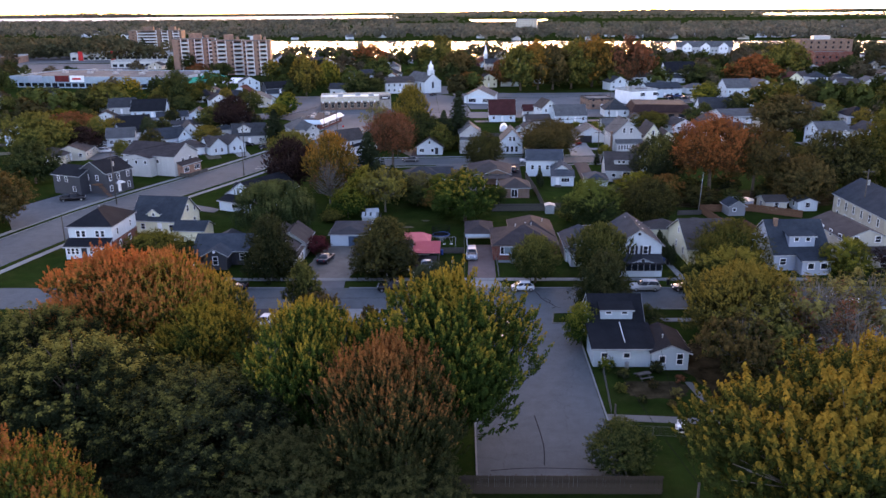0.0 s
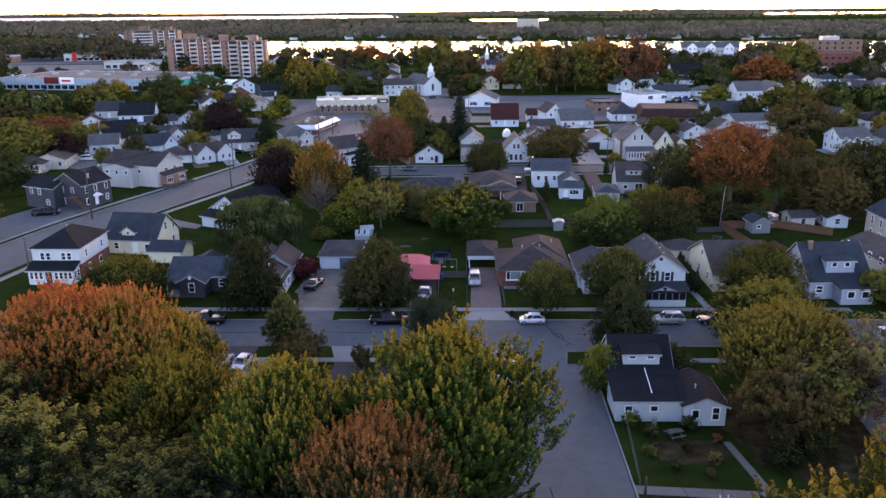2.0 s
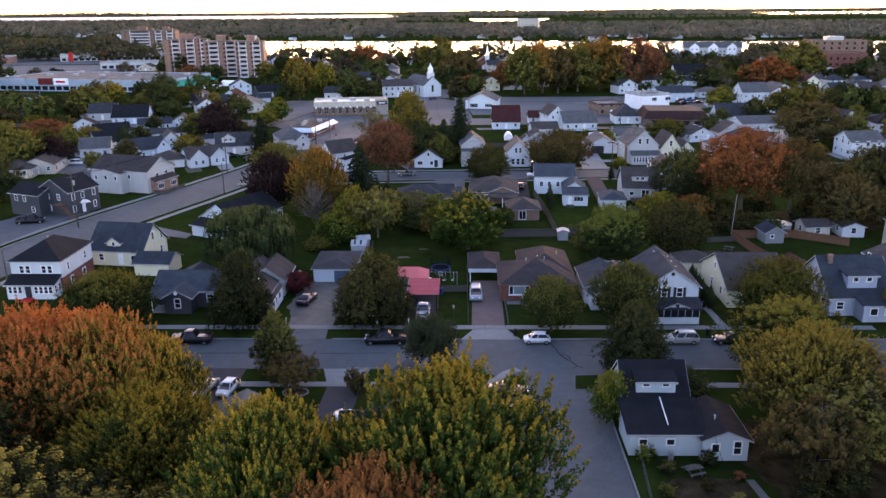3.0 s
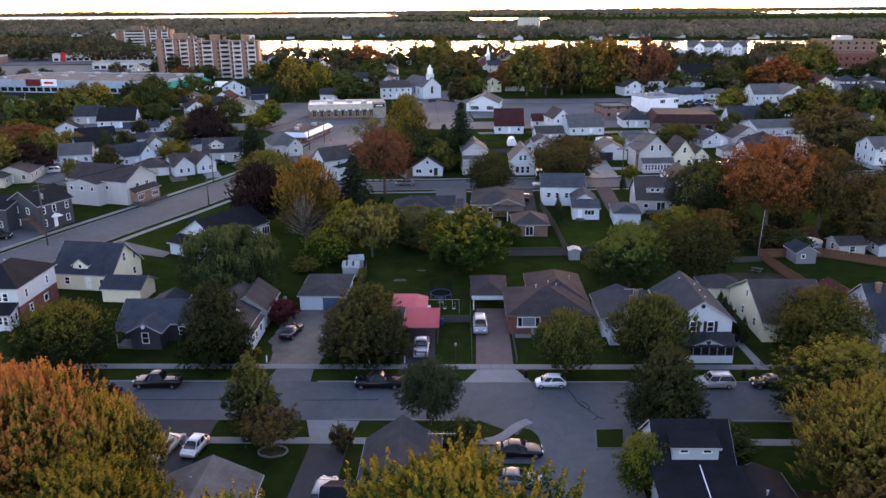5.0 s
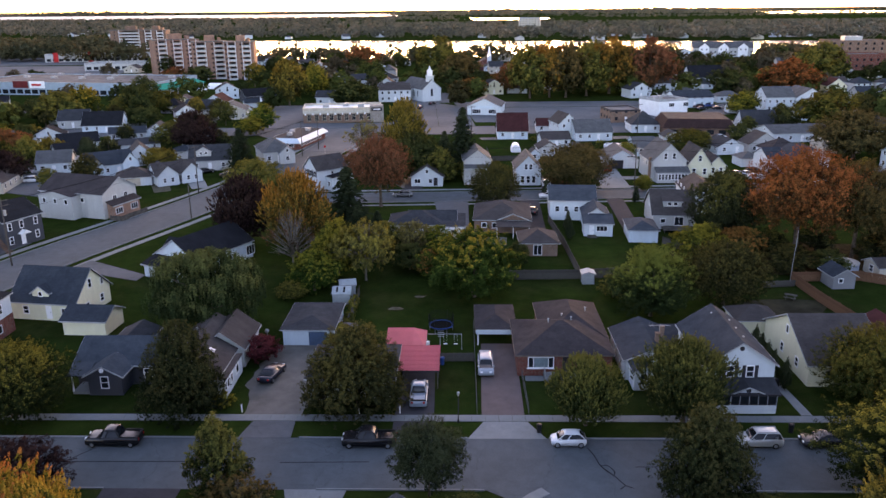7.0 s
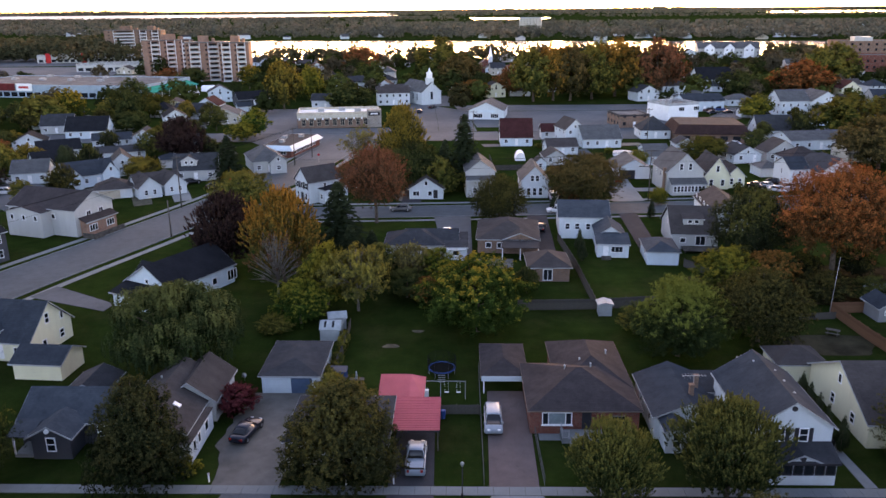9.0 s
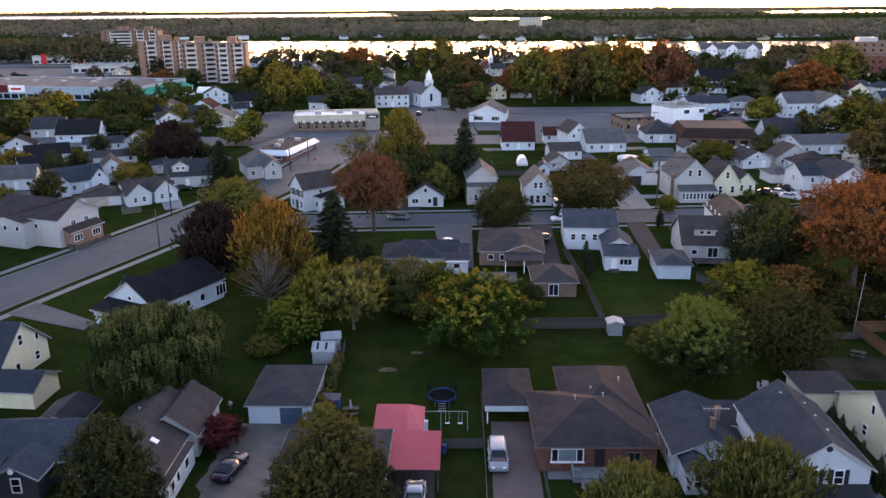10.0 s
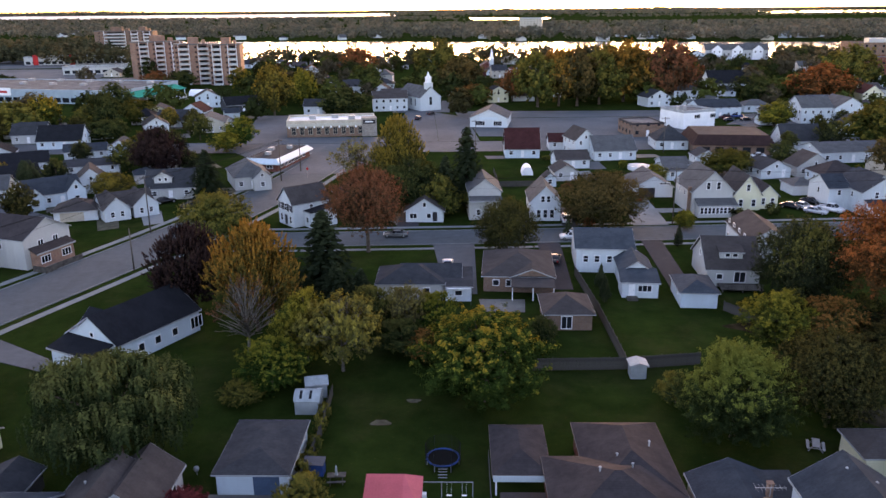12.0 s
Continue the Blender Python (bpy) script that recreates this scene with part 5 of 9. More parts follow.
rt = house(-75.6, 223.0, 72, 10.6, 17.0, 5.6, "y", 2.8, GREYSIDE, R_BROWN, "pale grey two-storey shop house with brown roof and brick front", win=[("f", -1.6, 3.6, 1.3, 1.1), ("f", 1.8, 3.6, 1.3, 1.1)] + [("l", u, 3.4, 1.0, 1.1) for u in (-6, -2, 3)], side="l")
block(rt, 0.0, -1.6, 8.4, 1.56, 2.9, "s", 0.9, BRICK_TAN, R_BROWN, 0.35, [("f", -2.4, 0.8, 2.2, 1.4), ("f", 2.4, 0.8, 2.2, 1.4)])
block(rt, -6.6, 6.0, 2.6, 9.0, 5.2, "x", 0.9, GREYSIDE, R_BROWN, 0.3, [("l", u, 3.4, 0.9, 1.1) for u in (-3, 0, 3)])
part("ramp_wall", Geo().box(-5.6, -4.6, -0.1, 3.0, -4.4, 1.1).box(-5.6, -4.4, -0.1, -5.4, -1.7, 1.1).mesh("ramp_wall", WOOD), rt, "dark wooden ramp wall at the shop front")
rt = house(-75.0, 251.4, 36, 5.4, 9.0, 2.8, "y", 2.4, WHITE, R_TAUPE, "white cottage with two front gables and brown roof", win=[("f", -1, 0.8, 0.9, 1.3), ("f", 1, 0.8, 0.9, 1.3)])
block(rt, 6.2, 0.4, 5.4, 8.6, 2.8, "y", 2.4, WHITE, R_TAUPE, 0.35, [("f", -1, 0.8, 0.9, 1.3), ("f", 1, 0.8, 0.9, 1.3)])
block(rt, 3.0, 3.0, 11.0, 6.5, 2.8, "x", 2.3, WHITE, R_TAUPE, 0.3, [])
rt = house(-84.0, 251.0, 18, 8.8, 8.0, 2.3, "h", 2.1, WHITE, R_TAUPE, "white garage with taupe hip roof", "garage", "garage", win=[])
part("garage_door", Geo().box(-3.2, -0.06, 0, 1.6, 0, 2.0).mesh("garage_door", TAN), rt, "wide pale garage door")
rt = house(-95.0, 264.5, 40, 12.0, 9.0, 3.2, "x", 3.0, PALEBLUE, R_BLUE, "pale blue house with blue-grey roof and cross gables", side="r")
block(rt, 4.4, -1.4, 4.2, 8, 3.6, "y", 2.4, PALEBLUE, R_BLUE, 0.35)
block(rt, -4.6, -2.0, 3.6, 8, 3.2, "y", 2.0, PALEBLUE, R_BLUE, 0.35)
rt = house(-70.2, 270.6, 12, 11.0, 9, 3.1, "x", 3.6, GREYSIDE, R_GREY, "grey house with front dormer", side="r")
block(rt, -1.6, 1.0, 4.0, 4.0, 5.4, "y", 1.2, GREYSIDE, R_GREY, 0.25, [("f", -0.7, 4.4, 0.8, 0.9), ("f", 0.7, 4.4, 0.8, 0.9)], z0=3.4)
rt = house(-53.0, 281.5, 24, 9.0, 14, 3.3, "h", 3.2, GREYSIDE, R_LIGHT, "pale grey office house with hip roof and entrance gable", side="r")
block(rt, 2.0, -2.2, 4.4, 4, 3.3, "y", 2.0, GREYSIDE, R_LIGHT, 0.3)
def town_house(x, y, rot, w, d, h, rf, ri, wl, rm, lab):
    kind = "garage" if "garage" in lab else "shed" if "shed" in lab else "house"
    return house(x, y, rot, w, d, h, rf, ri, wl, rm, lab, kind, kind)


town_house(-113, 282, 40, 10.7, 9, 2.8, "x", 3.0, WHITE, R_BLACK, "white house with black gable roof")
town_house(-132, 341, 8, 14, 10, 2.9, "x", 4.4, PALEBLUE, R_BLACK, "pale house with steep black roof and dormers")
town_house(-115, 323, 20, 12, 8, 2.6, "x", 1.8, WHITE, R_BLUE, "low white house with blue-grey roof")
town_house(-106, 327, 13, 7.4, 9, 3.0, "y", 2.2, PALEBLUE, R_BLUE, "pale blue cottage with front gable")
town_house(-103, 301, 21, 14, 8, 2.4, "x", 1.4, WHITE, R_GREY, "long white garage row with grey roof")
town_house(-112, 389, -2, 11.6, 9, 2.8, "x", 3.4, WHITE, R_GREY, "white house with grey roof and porch")
town_house(-93, 374, 11, 12, 14, 3.7, "y", 2.6, BEIGE, R_LIGHT, "beige low commercial building with pale roof")
town_house(-116, 449, 19, 11, 10, 4.9, "y", 3.0, PALEBLUE, R_GREY, "blue gabled house")
town_house(-96, 435, 33, 15, 9, 3.1, "x", 3.2, NAVY, R_BLACK, "dark blue house with black roof")
town_house(-58, 501, 30, 16, 10, 4.2, "x", 3.0, WHITE, R_GREY, "white house with grey roof")
town_house(-53, 586, 20, 15, 10, 4.2, "y", 3.0, WHITE, R_LIGHT, "white house with pale gable roof")
town_house(-63, 423, 0, 8.3, 8, 3.6, "x", 2.6, WHITE, R_GREY, "white house behind the restaurant")
town_house(18, 322, 0, 10.2, 10, 3.0, "x", 5.4, PALEBLUE, R_MAROON, "white house with steep maroon roof")
town_house(37, 323, 14, 6.6, 10, 5.4, "y", 3.0, WHITE, R_TAUPE, "white two-storey gabled house")
town_house(31, 306, 6, 9.3, 8, 2.6, "x", 2.0, WHITE, R_TAUPE, "low white cottage with brown roof")
town_house(31, 336, 0, 7, 7, 2.6, "x", 2.2, WHITE, R_MAROON, "white shed-like house with maroon roof")
town_house(45, 318, 6, 12.4, 11, 3.0, "x", 3.6, WHITE, R_LIGHT, "grey-roofed bungalow with glazed front porch")
town_house(66, 335, 0, 10, 11, 2.9, "h", 4.2, WHITE, R_GREY, "house with tall dark hip roof")
town_house(106, 334, 0, 12, 10, 3.0, "x", 4.4, WHITE, R_GREY, "white house with steep grey roof and dormer")
town_house(82, 292, 12, 8.6, 9, 2.6, "y", 2.2, WHITE, R_GREY, "little white gabled house")
town_house(105, 459, 12, 14, 10, 5.4, "h", 2.6, WHITE, R_TAUPE, "white two-storey house with hip roof")
town_house(138, 499, 8, 23, 12, 4.8, "x", 6.0, WHITE, R_BLACK, "large white house with black roof and gables")
town_house(88, 443, 15, 11, 10, 4.2, "y", 3.0, WHITE, R_GREY, "white gabled house")
town_house(103, 405, 12, 18, 11, 4.4, "x", 2.6, PALEBLUE, R_BLUE, "blue-grey building with dark roof")
town_house(134, 389, 5, 12, 12, 6.2, "x", 3.8, WHITE, R_LIGHT, "big white farmhouse with pale roof")
town_house(146, 388, 5, 12, 14, 6.2, "y", 3.6, WHITE, R_LIGHT, "white gabled house wing with porch")
town_house(-118, 242, 10, 9, 14, 2.8, "y", 1.8, BEIGE, R_TAUPE, "beige garage building with taupe roof")
town_house(-122, 236, 10, 10, 10, 2.6, "h", 2.0, TAN, R_TAUPE, "low house with taupe hip roof")
town_house(97, 268, 4, 8, 10, 3.2, "y", 2.6, WHITE, R_BLUE, "white house with blue roof")
town_house(122, 262, 4, 10, 10, 4.8, "x", 2.6, WHITE, R_LIGHT, "white two-storey house")
town_house(140, 270, 4, 9, 10, 3.2, "y", 2.6, PALEBLUE, R_GREY, "pale house with grey roof")
town_house(27, 290, 4, 6, 8, 2.4, "y", 1.8, GREYSIDE, R_GREY, "small grey garage")
town_house(22, 283, 4, 3.2, 4, 2.2, "y", 1.4, PALEBLUE, R_GREY, "tiny pale shed")
town_house(58, 300, 4, 7, 7, 2.4, "x", 1.4, PALEBLUE, R_LIGHT, "low pale cottage")
town_house(70, 312, 4, 6, 6, 2.4, "y", 1.6, WHITE, R_GREY, "small white garage")
town_house(72, 179, 5, 4.9, 4.5, 2.0, "x", 1.0, BEIGE, R_TAUPE, "beige garden shed")
town_house(78.5, 178, 0, 4.3, 4.5, 2.2, "y", 0.8, WHITE, R_GREY, "white garden shed")
town_house(56, 290, 6, 6, 9, 2.6, "x", 1.6, PALEBLUE, R_LIGHT, "pale garage")
town_house(-150, 300, 25, 11, 9, 3.0, "x", 3.0, WHITE, R_GREY, "white house with grey roof")
town_house(-160, 262, 20, 12, 9, 3.0, "x", 2.6, GREYSIDE, R_TAUPE, "grey house with taupe roof")
town_house(-140, 318, 20, 10, 8, 2.8, "y", 2.6, WHITE, R_BLACK, "white gabled house")
town_house(-122, 302, 30, 12, 8, 3.0, "x", 2.6, WHITE, R_BLACK, "white house with black roof")
town_house(-148, 352, 10, 11, 9, 3.2, "x", 3.6, GREYSIDE, R_GREY, "grey house with steep roof")

# commercial buildings and landmarks
rt = house(-46, 364, 8, 31, 16, 5.2, "f", 0.7, BRICK_BROWN, R_MEMB, "low restaurant with brown-brick walls and beige upper band", "restaurant", "restaurant", win=[("f", -13.2 + i * 2.9, 0.9, 1.5, 2.6) for i in range(10)] + [("r", -5 + i * 3.4, 0.9, 1.6, 2.6) for i in range(4)], trim=TAN)
for i in range(11):
    part("pilaster", Geo().box(-14.9 + i * 2.9, -0.3, 0, -14.4 + i * 2.9, -0.02, 3.7).mesh("pilaster", BRICK_BROWN), rt, "brown brick pier between windows")
    part("pier_cap", Geo().box(-14.95 + i * 2.9, -0.34, 3.2, -14.35 + i * 2.9, -0.31, 3.9).mesh("pier_cap", TRIM), rt, "white cap on a brick pier")
part("upper_band", Geo().box(-15.55, -0.29, 3.72, 10.58, -0.02, 4.84).mesh("upper_band", BEIGE), rt, "beige rendered band above the windows")
part("entrance_tower", Geo().box(10.6, -0.9, 0, 15.9, 3.5, 6.5).mesh("entrance_tower", STONE), rt, "stone-clad corner entrance")
part("sign", Geo().box(11.1, -1.1, 4.4, 15.4, -0.92, 5.8).mesh("sign", DARK), rt, "dark sign panel with pale bar")
part("sign_bar", Geo().box(11.9, -1.16, 4.9, 14.6, -1.11, 5.3).mesh("sign_bar", TRIM), rt)
for ux, uy in ((-8, 8), (0, 10), (6, 6)):
    part("roof_unit", Geo().box(ux, uy, 5.1, ux + 2.4, uy + 1.8, 6.4).mesh("roof_unit", METAL), rt, "rooftop ventilation unit")
rt = house(-49.3, 314.8, 79, 24.0, 10.0, 2.6, "f", 0.05, BRICK, R_FLAT, "flat-roofed brick diner with white sloping fascia", "diner", "shop", win=[("f", -9 + i * 2.7, 0.8, 2.0, 1.3) for i in range(7)] + [("l", -2, 0.8, 1.8, 1.2), ("l", 2.5, 0.8, 1.8, 1.2)])
fas = Geo()
low = [(-12.9, -0.9), (12.9, -0.9), (12.9, 10.9), (-12.9, 10.9)]
high = [(-11.6, 0.4), (11.6, 0.4), (11.6, 9.6), (-11.6, 9.6)]
for k in range(4):
    a, b = k, (k + 1) % 4
    fas.face((*low[a], 2.3), (*low[b], 2.3), (*high[b], 3.6), (*high[a], 3.6))
    fas.face((*low[b], 2.3), (*low[a], 2.3), (*low[a], 2.12), (*low[b], 2.12))
part("fascia_band", fas.mesh("fascia_band", PALEBLUE), rt, "broad white sloping fascia round the roof")
part("roof_top", Geo().box(-11.6, 0.4, 3.3, 11.6, 9.6, 3.5).mesh("roof_top", R_GREY), rt, "grey gravelled flat roof")
for ux, uy in ((-6, 5), (1, 7), (5, 3)):
    part("roof_unit", Geo().box(ux, uy, 3.5, ux + 1.6, uy + 1.4, 4.4).mesh("roof_unit", METAL), rt, "rooftop ventilation unit")
rt = house(10, 384, -8, 14, 18, 3.6, "y", 3.2, WHITE, R_LIGHT, "white gabled store front by a parking lot", "store", "shop", win=[("f", -3.2, 0.6, 3.6, 1.8), ("f", 3.4, 0.6, 3.2, 1.8)])
part("sign", Geo().box(-3.4, -0.12, 2.9, 3.4, -0.03, 3.8).mesh("sign", PALEBLUE), rt, "pale sign board over the entrance")
house(64, 360, 8, 11.5, 14, 4.6, "f", 0.3, BRICK_BROWN, R_FLAT, "flat-roofed dark brown brick shop", "shop", "shop", trim=DARK)
rt = house(87, 379, 22, 14, 14, 6.2, "f", 0.6, TRIM, R_FLAT, "white rendered box-shaped building with grey flat roof", "building", "building", win=[("f", -1, 3.6, 2.6, 1.6), ("f", 6, 3.6, 2.6, 1.6)])
for ux in (-6, -3):
    part("roof_unit", Geo().box(ux, 6, 6.0, ux + 1.6, 7.6, 7.6).mesh("roof_unit", METAL), rt, "rooftop unit")
rt = house(82, 326, -6, 23, 20, 3.2, "f", 0.05, BRICK_BROWN, R_BROWN, "broad brown shop with dark brown mansard roof and flat top", "shop", "shop", win=[("f", -8 + i * 4, 0.7, 2.4, 1.6) for i in range(5)], trim=R_BROWN)
man = Geo()
for k in range(4):
    c = [(-12.3, -0.8), (12.3, -0.8), (12.3, 20.8), (-12.3, 20.8)]
    q = [(-10.4, 1.1), (10.4, 1.1), (10.4, 18.9), (-10.4, 18.9)]
    a, b = k, (k + 1) % 4
    man.face((*c[a], 2.9), (*c[b], 2.9), (*q[b], 5.9), (*q[a], 5.9))
part("mansard", man.mesh("mansard", R_UMBER), rt, "steep dark red-brown shingled mansard band")
part("flat_top", Geo().box(-10.4, 1.1, 5.6, 10.4, 18.9, 5.88).mesh("flat_top", R_TAUPE), rt)
house(112, 313, 8, 20, 12, 3.2, "x", 2.0, WHITE, R_LIGHT, "long low white building", "shop", "shop")
house(-31, 433, 8, 15, 13, 5.6, "x", 2.6, WHITE, R_TAUPE, "white church hall with brown roof", "church_hall", "building")
rt = house(-13.5, 434, 30, 10, 22, 6.0, "y", 4.2, WHITE, R_LIGHT, "white wooden church with square steeple", "church", "church", win=[("l", u, 1.8, 1.0, 3.2) for u in (-6, -2, 2, 6)] + [("f", 0, 2.4, 1.4, 3.6)], side="l")
part("tower", Geo().box(-1.4, 0.6, 8, 1.4, 3.4, 11.6).box(-1.6, 0.4, 11.602, 1.6, 3.6, 11.9).mesh("tower", WHITE), rt)
part("belfry", Geo().box(-1.0, 1.0, 11.9, 1.0, 3.0, 14.2).box(-1.2, 0.8, 14.202, 1.2, 3.2, 14.4).mesh("belfry", TRIM), rt)
part("spire", Geo().tube([(0, 2, 14.4), (0, 2, 15.2), (0, 2, 16.6)], [1.0, 0.6, 0.05], 8).mesh("spire", TRIM), rt)
rt = house(18, 640, 0, 9, 16, 4, "y", 3, BRICK, R_TAUPE, "distant brick church with a slender white spire", "church", "church")
part("tower", Geo().box(1.6, -0.6, 0, 4.4, 2.2, 8.5).mesh("tower", WHITE), rt)
part("spire", Geo().tube([(3, 0.8, 8.5), (3, 0.8, 10), (3, 0.8, 15.5)], [1.7, 1.1, 0.05], 8).mesh("spire", TRIM), rt)

# strip mall in the west
rt = house(-215, 471.5, -10, 110, 52, 6.4, "f", 0.3, BLUE_METAL, R_FLAT, "long strip mall with blue-grey walls and grey flat roof", "strip_mall", "shop", win=[("f", -52 + i * 4.5, 0.5, 3.8, 2.4) for i in range(23)], trim=BLUE_METAL)
for ux, mt, lab in ((-14, TRIM, "white shop sign panel"), (-24, MAROON, "dark maroon shop sign panel"), (-42, BLUEGREY, "blue-grey shop sign panel")):
    part("sign", Geo().box(ux, -0.5, 3.6, ux + 9, -0.06, 7.2).mesh("sign", mt), rt, lab)
part("sign_bar", Geo().box(-12.6, -0.6, 4.8, -6.8, -0.52, 5.9).mesh("sign_bar", REDPAINT), rt, "red bar of sign lettering")
for i in range(11):
    part("roof_unit", Geo().box(-50 + i * 9.5, 12 + (i * 17) % 36, 6.25, -47 + i * 9.5, 14.4 + (i * 17) % 36, 7.5).mesh("roof_unit", METAL), rt, "rooftop ventilation unit")
part("awning", Geo().extrude([(55.06, 2, 5.3), (62, 2, 3.2), (62, 2, 3.0), (55.06, 2, 5.1)], (0, 46, 0)).mesh("awning", GREEN_AWN), rt, "long teal awning roof")
for i in range(7):
    part("awning_post", Geo().box(61.4, 3 + i * 7.2, -0.1, 61.7, 3.3 + i * 7.2, 3.02).mesh("awning_post", TRIM), rt)
for tx, ty in ((-138, 481), (-131, 501)):
    arc = Geo()
    ring = [(3.6 * math.cos(a), 0, 3.0 * math.sin(a)) for a in [math.pi * k / 12 for k in range(13)]]
    tun = root("greenhouse_tunnel", pose(tx, ty, 0, 0, 0, 80), "white plastic greenhouse tunnel beside the mall", "greenhouse")
    part("cover", Geo().extrude(ring[::-1], (0, 10.5, 0)).mesh("cover", TRIM, False), tun)
    part("end_frame", Geo().box(-0.6, -0.06, 0, 0.6, -0.004, 2.1).mesh("end_frame", GREYSIDE), tun, "grey door frame of the tunnel")
for x, y, rot, w, d, h, wl, lab in ((-330, 735, 10, 46, 16, 6, GREYSIDE, "grey shop building with red panels"), (-420, 700, 5, 70, 20, 6, BRICK_TAN, "long low plaza of tan brick"), (-278, 742, 0, 60, 18, 6, GREYSIDE, "long grey plaza building"), (-250, 640, 10, 50, 14, 5, GREYSIDE, "grey plaza row with flat roof")):
    rt = house(x, y, rot, w, d, h, "f", 0.7, wl, R_FLAT, lab, "shop", "shop", win=[("f", -w / 2 + 3 + i * 5, 0.6, 3.6, 2.4) for i in range(int(w / 5))])
    if "red" in lab:
        for ux in (-16, 12):
            part("panel", Geo().box(ux, -0.4, 0, ux + 4, -0.05, 8).mesh("panel", REDPAINT), rt, "red sign panel")


def apartments(x, y, rot, w, d, floors, cols, label, wall=None):
    """A slab block: broad brick piers, white balcony columns between them, roof plant."""
    fh, wall = 2.85, wall or BRICK_TAN
    rt = root("apartment_building", pose(x, y, 0, 0, 0, rot), label, "apartment block")
    h = floors * fh
    part("wall", Geo().box(-w / 2, 1.6, -0.1, w / 2, d, h).mesh("wall", wall), rt)
    part("roof", Geo().box(-w / 2 - 0.1, -0.1, h + 0.002, w / 2 + 0.1, d + 0.1, h + 0.5).mesh("roof", R_FLAT), rt)
    part("roof_plant", Geo().box(-w * 0.12, d * 0.3, h + 0.5, w * 0.16, d * 0.7, h + 4).box(w * 0.25, d * 0.3, h + 0.5, w * 0.33, d * 0.6, h + 2.5).mesh("roof_plant", wall), rt)
    bay = w / cols
    half = bay * 0.26
    floor_slab = Geo().box(-half, -0.5, 0, half, 1.6, 0.2).mesh("balcony", TRIM)
    rail = Geo().box(-half, -0.5, 0.2, half, -0.42, 1.2).mesh("railing", GREYSIDE)
    for c in range(cols):
        u = -w / 2 + bay * (c + 0.5)
        for s0, s1 in ((-0.5, -0.26), (0.26, 0.497)):
            part("pier", Geo().box(u + bay * s0, 0, -0.1, u + bay * s1, 1.58, h).mesh("pier", wall), rt)
        for s0 in (-half - 0.22, half):
            part("fin", Geo().box(u + s0, -0.7, -0.1, u + s0 + 0.22, -0.004, h + 0.3).mesh("fin", TRIM), rt, "white upright balcony wall")
        for fl in range(floors):
            b = part("balcony", floor_slab, rt, at=pose(u, 0, fl * fh))
            part("railing", rail, b)
            window(rt, pose(u, 1.596, fl * fh + 0.4), half * 1.5, 2.0, GREYSIDE)
            if bay > 7:
                for s0 in (-0.38,):
                    window(rt, pose(u + bay * s0, -0.004, fl * fh + 0.9), 1.3, 1.3, DARK)
    return rt


apartments(-192, 600, 34, 30, 15, 8, 3, "orange-brick apartment block with white balcony columns")
apartments(-158, 562, 20, 22, 18, 8, 2, "orange-brick apartment block with stacked white balconies")
apartments(-138, 556, 8, 18, 16, 8, 2, "orange-brick apartment wing with stacked balconies")
apartments(-322, 838, 8, 36, 16, 8, 1, "distant brown-brick apartment block", BRICK_BROWN)
apartments(-296, 834, 8, 22, 20, 8, 2, "distant brown-brick apartment wing", BRICK_BROWN)
rt = house(222, 742, -4, 50, 14, 7.6, "x", 4.6, GREYSIDE, R_LIGHT, "grey riverside apartment house with gabled roof", "apartment_building", "apartment block", win=[("f", -23 + i * 3.3, z, 1.4, 1.5) for i in range(15) for z in (0.8, 3.4)])
for u in (-16, 0, 16):
    block(rt, u, -1.5, 8, 6, 8.2, "y", 3.2, TRIM, R_LIGHT, 0.3, [("f", -2, 5.4, 1.2, 1.5), ("f", 2, 5.4, 1.2, 1.5)])
house(271, 596, -6, 26, 22, 10.0, "f", 0.6, BRICK, R_FLAT, "broad red-brick mill building", "mill", "building", trim=BRICK, win=[("f", -11 + i * 4.4, z, 1.6, 1.8) for i in range(6) for z in (2, 6)], side="l")
rt = house(278, 626, -6, 38, 24, 17.5, "f", 0.6, BRICK_BROWN, R_FLAT, "tall brick mill block with a grey roof", "mill", "building", trim=BRICK_BROWN, win=[("f", -16 + i * 5.3, z, 1.6, 1.8) for i in range(7) for z in (11.5, 15)])
part("roof_house", Geo().box(-7, 8, 17.3, 5, 16, 20.5).mesh("roof_house", GREYSIDE), rt, "pale rooftop plant room")
house(115, 1420, -8, 36, 16, 22, "f", 0.8, BEIGE, R_FLAT, "beige apartment tower across the river", "apartment_building", "apartment block", win=[("f", -15 + i * 5, 2.4 + z * 3.4, 2.0, 1.2) for i in range(7) for z in range(6)])

# small houses and garages packed between the streets of the mid-town
taken = [(o.matrix_basis.translation.x, o.matrix_basis.translation.y + 4) for o in scene.objects if o.parent is None and o.get("category") in ("house", "garage", "shop", "shed", "building", "restaurant", "church")]
fill = random.Random(21)
count = 0
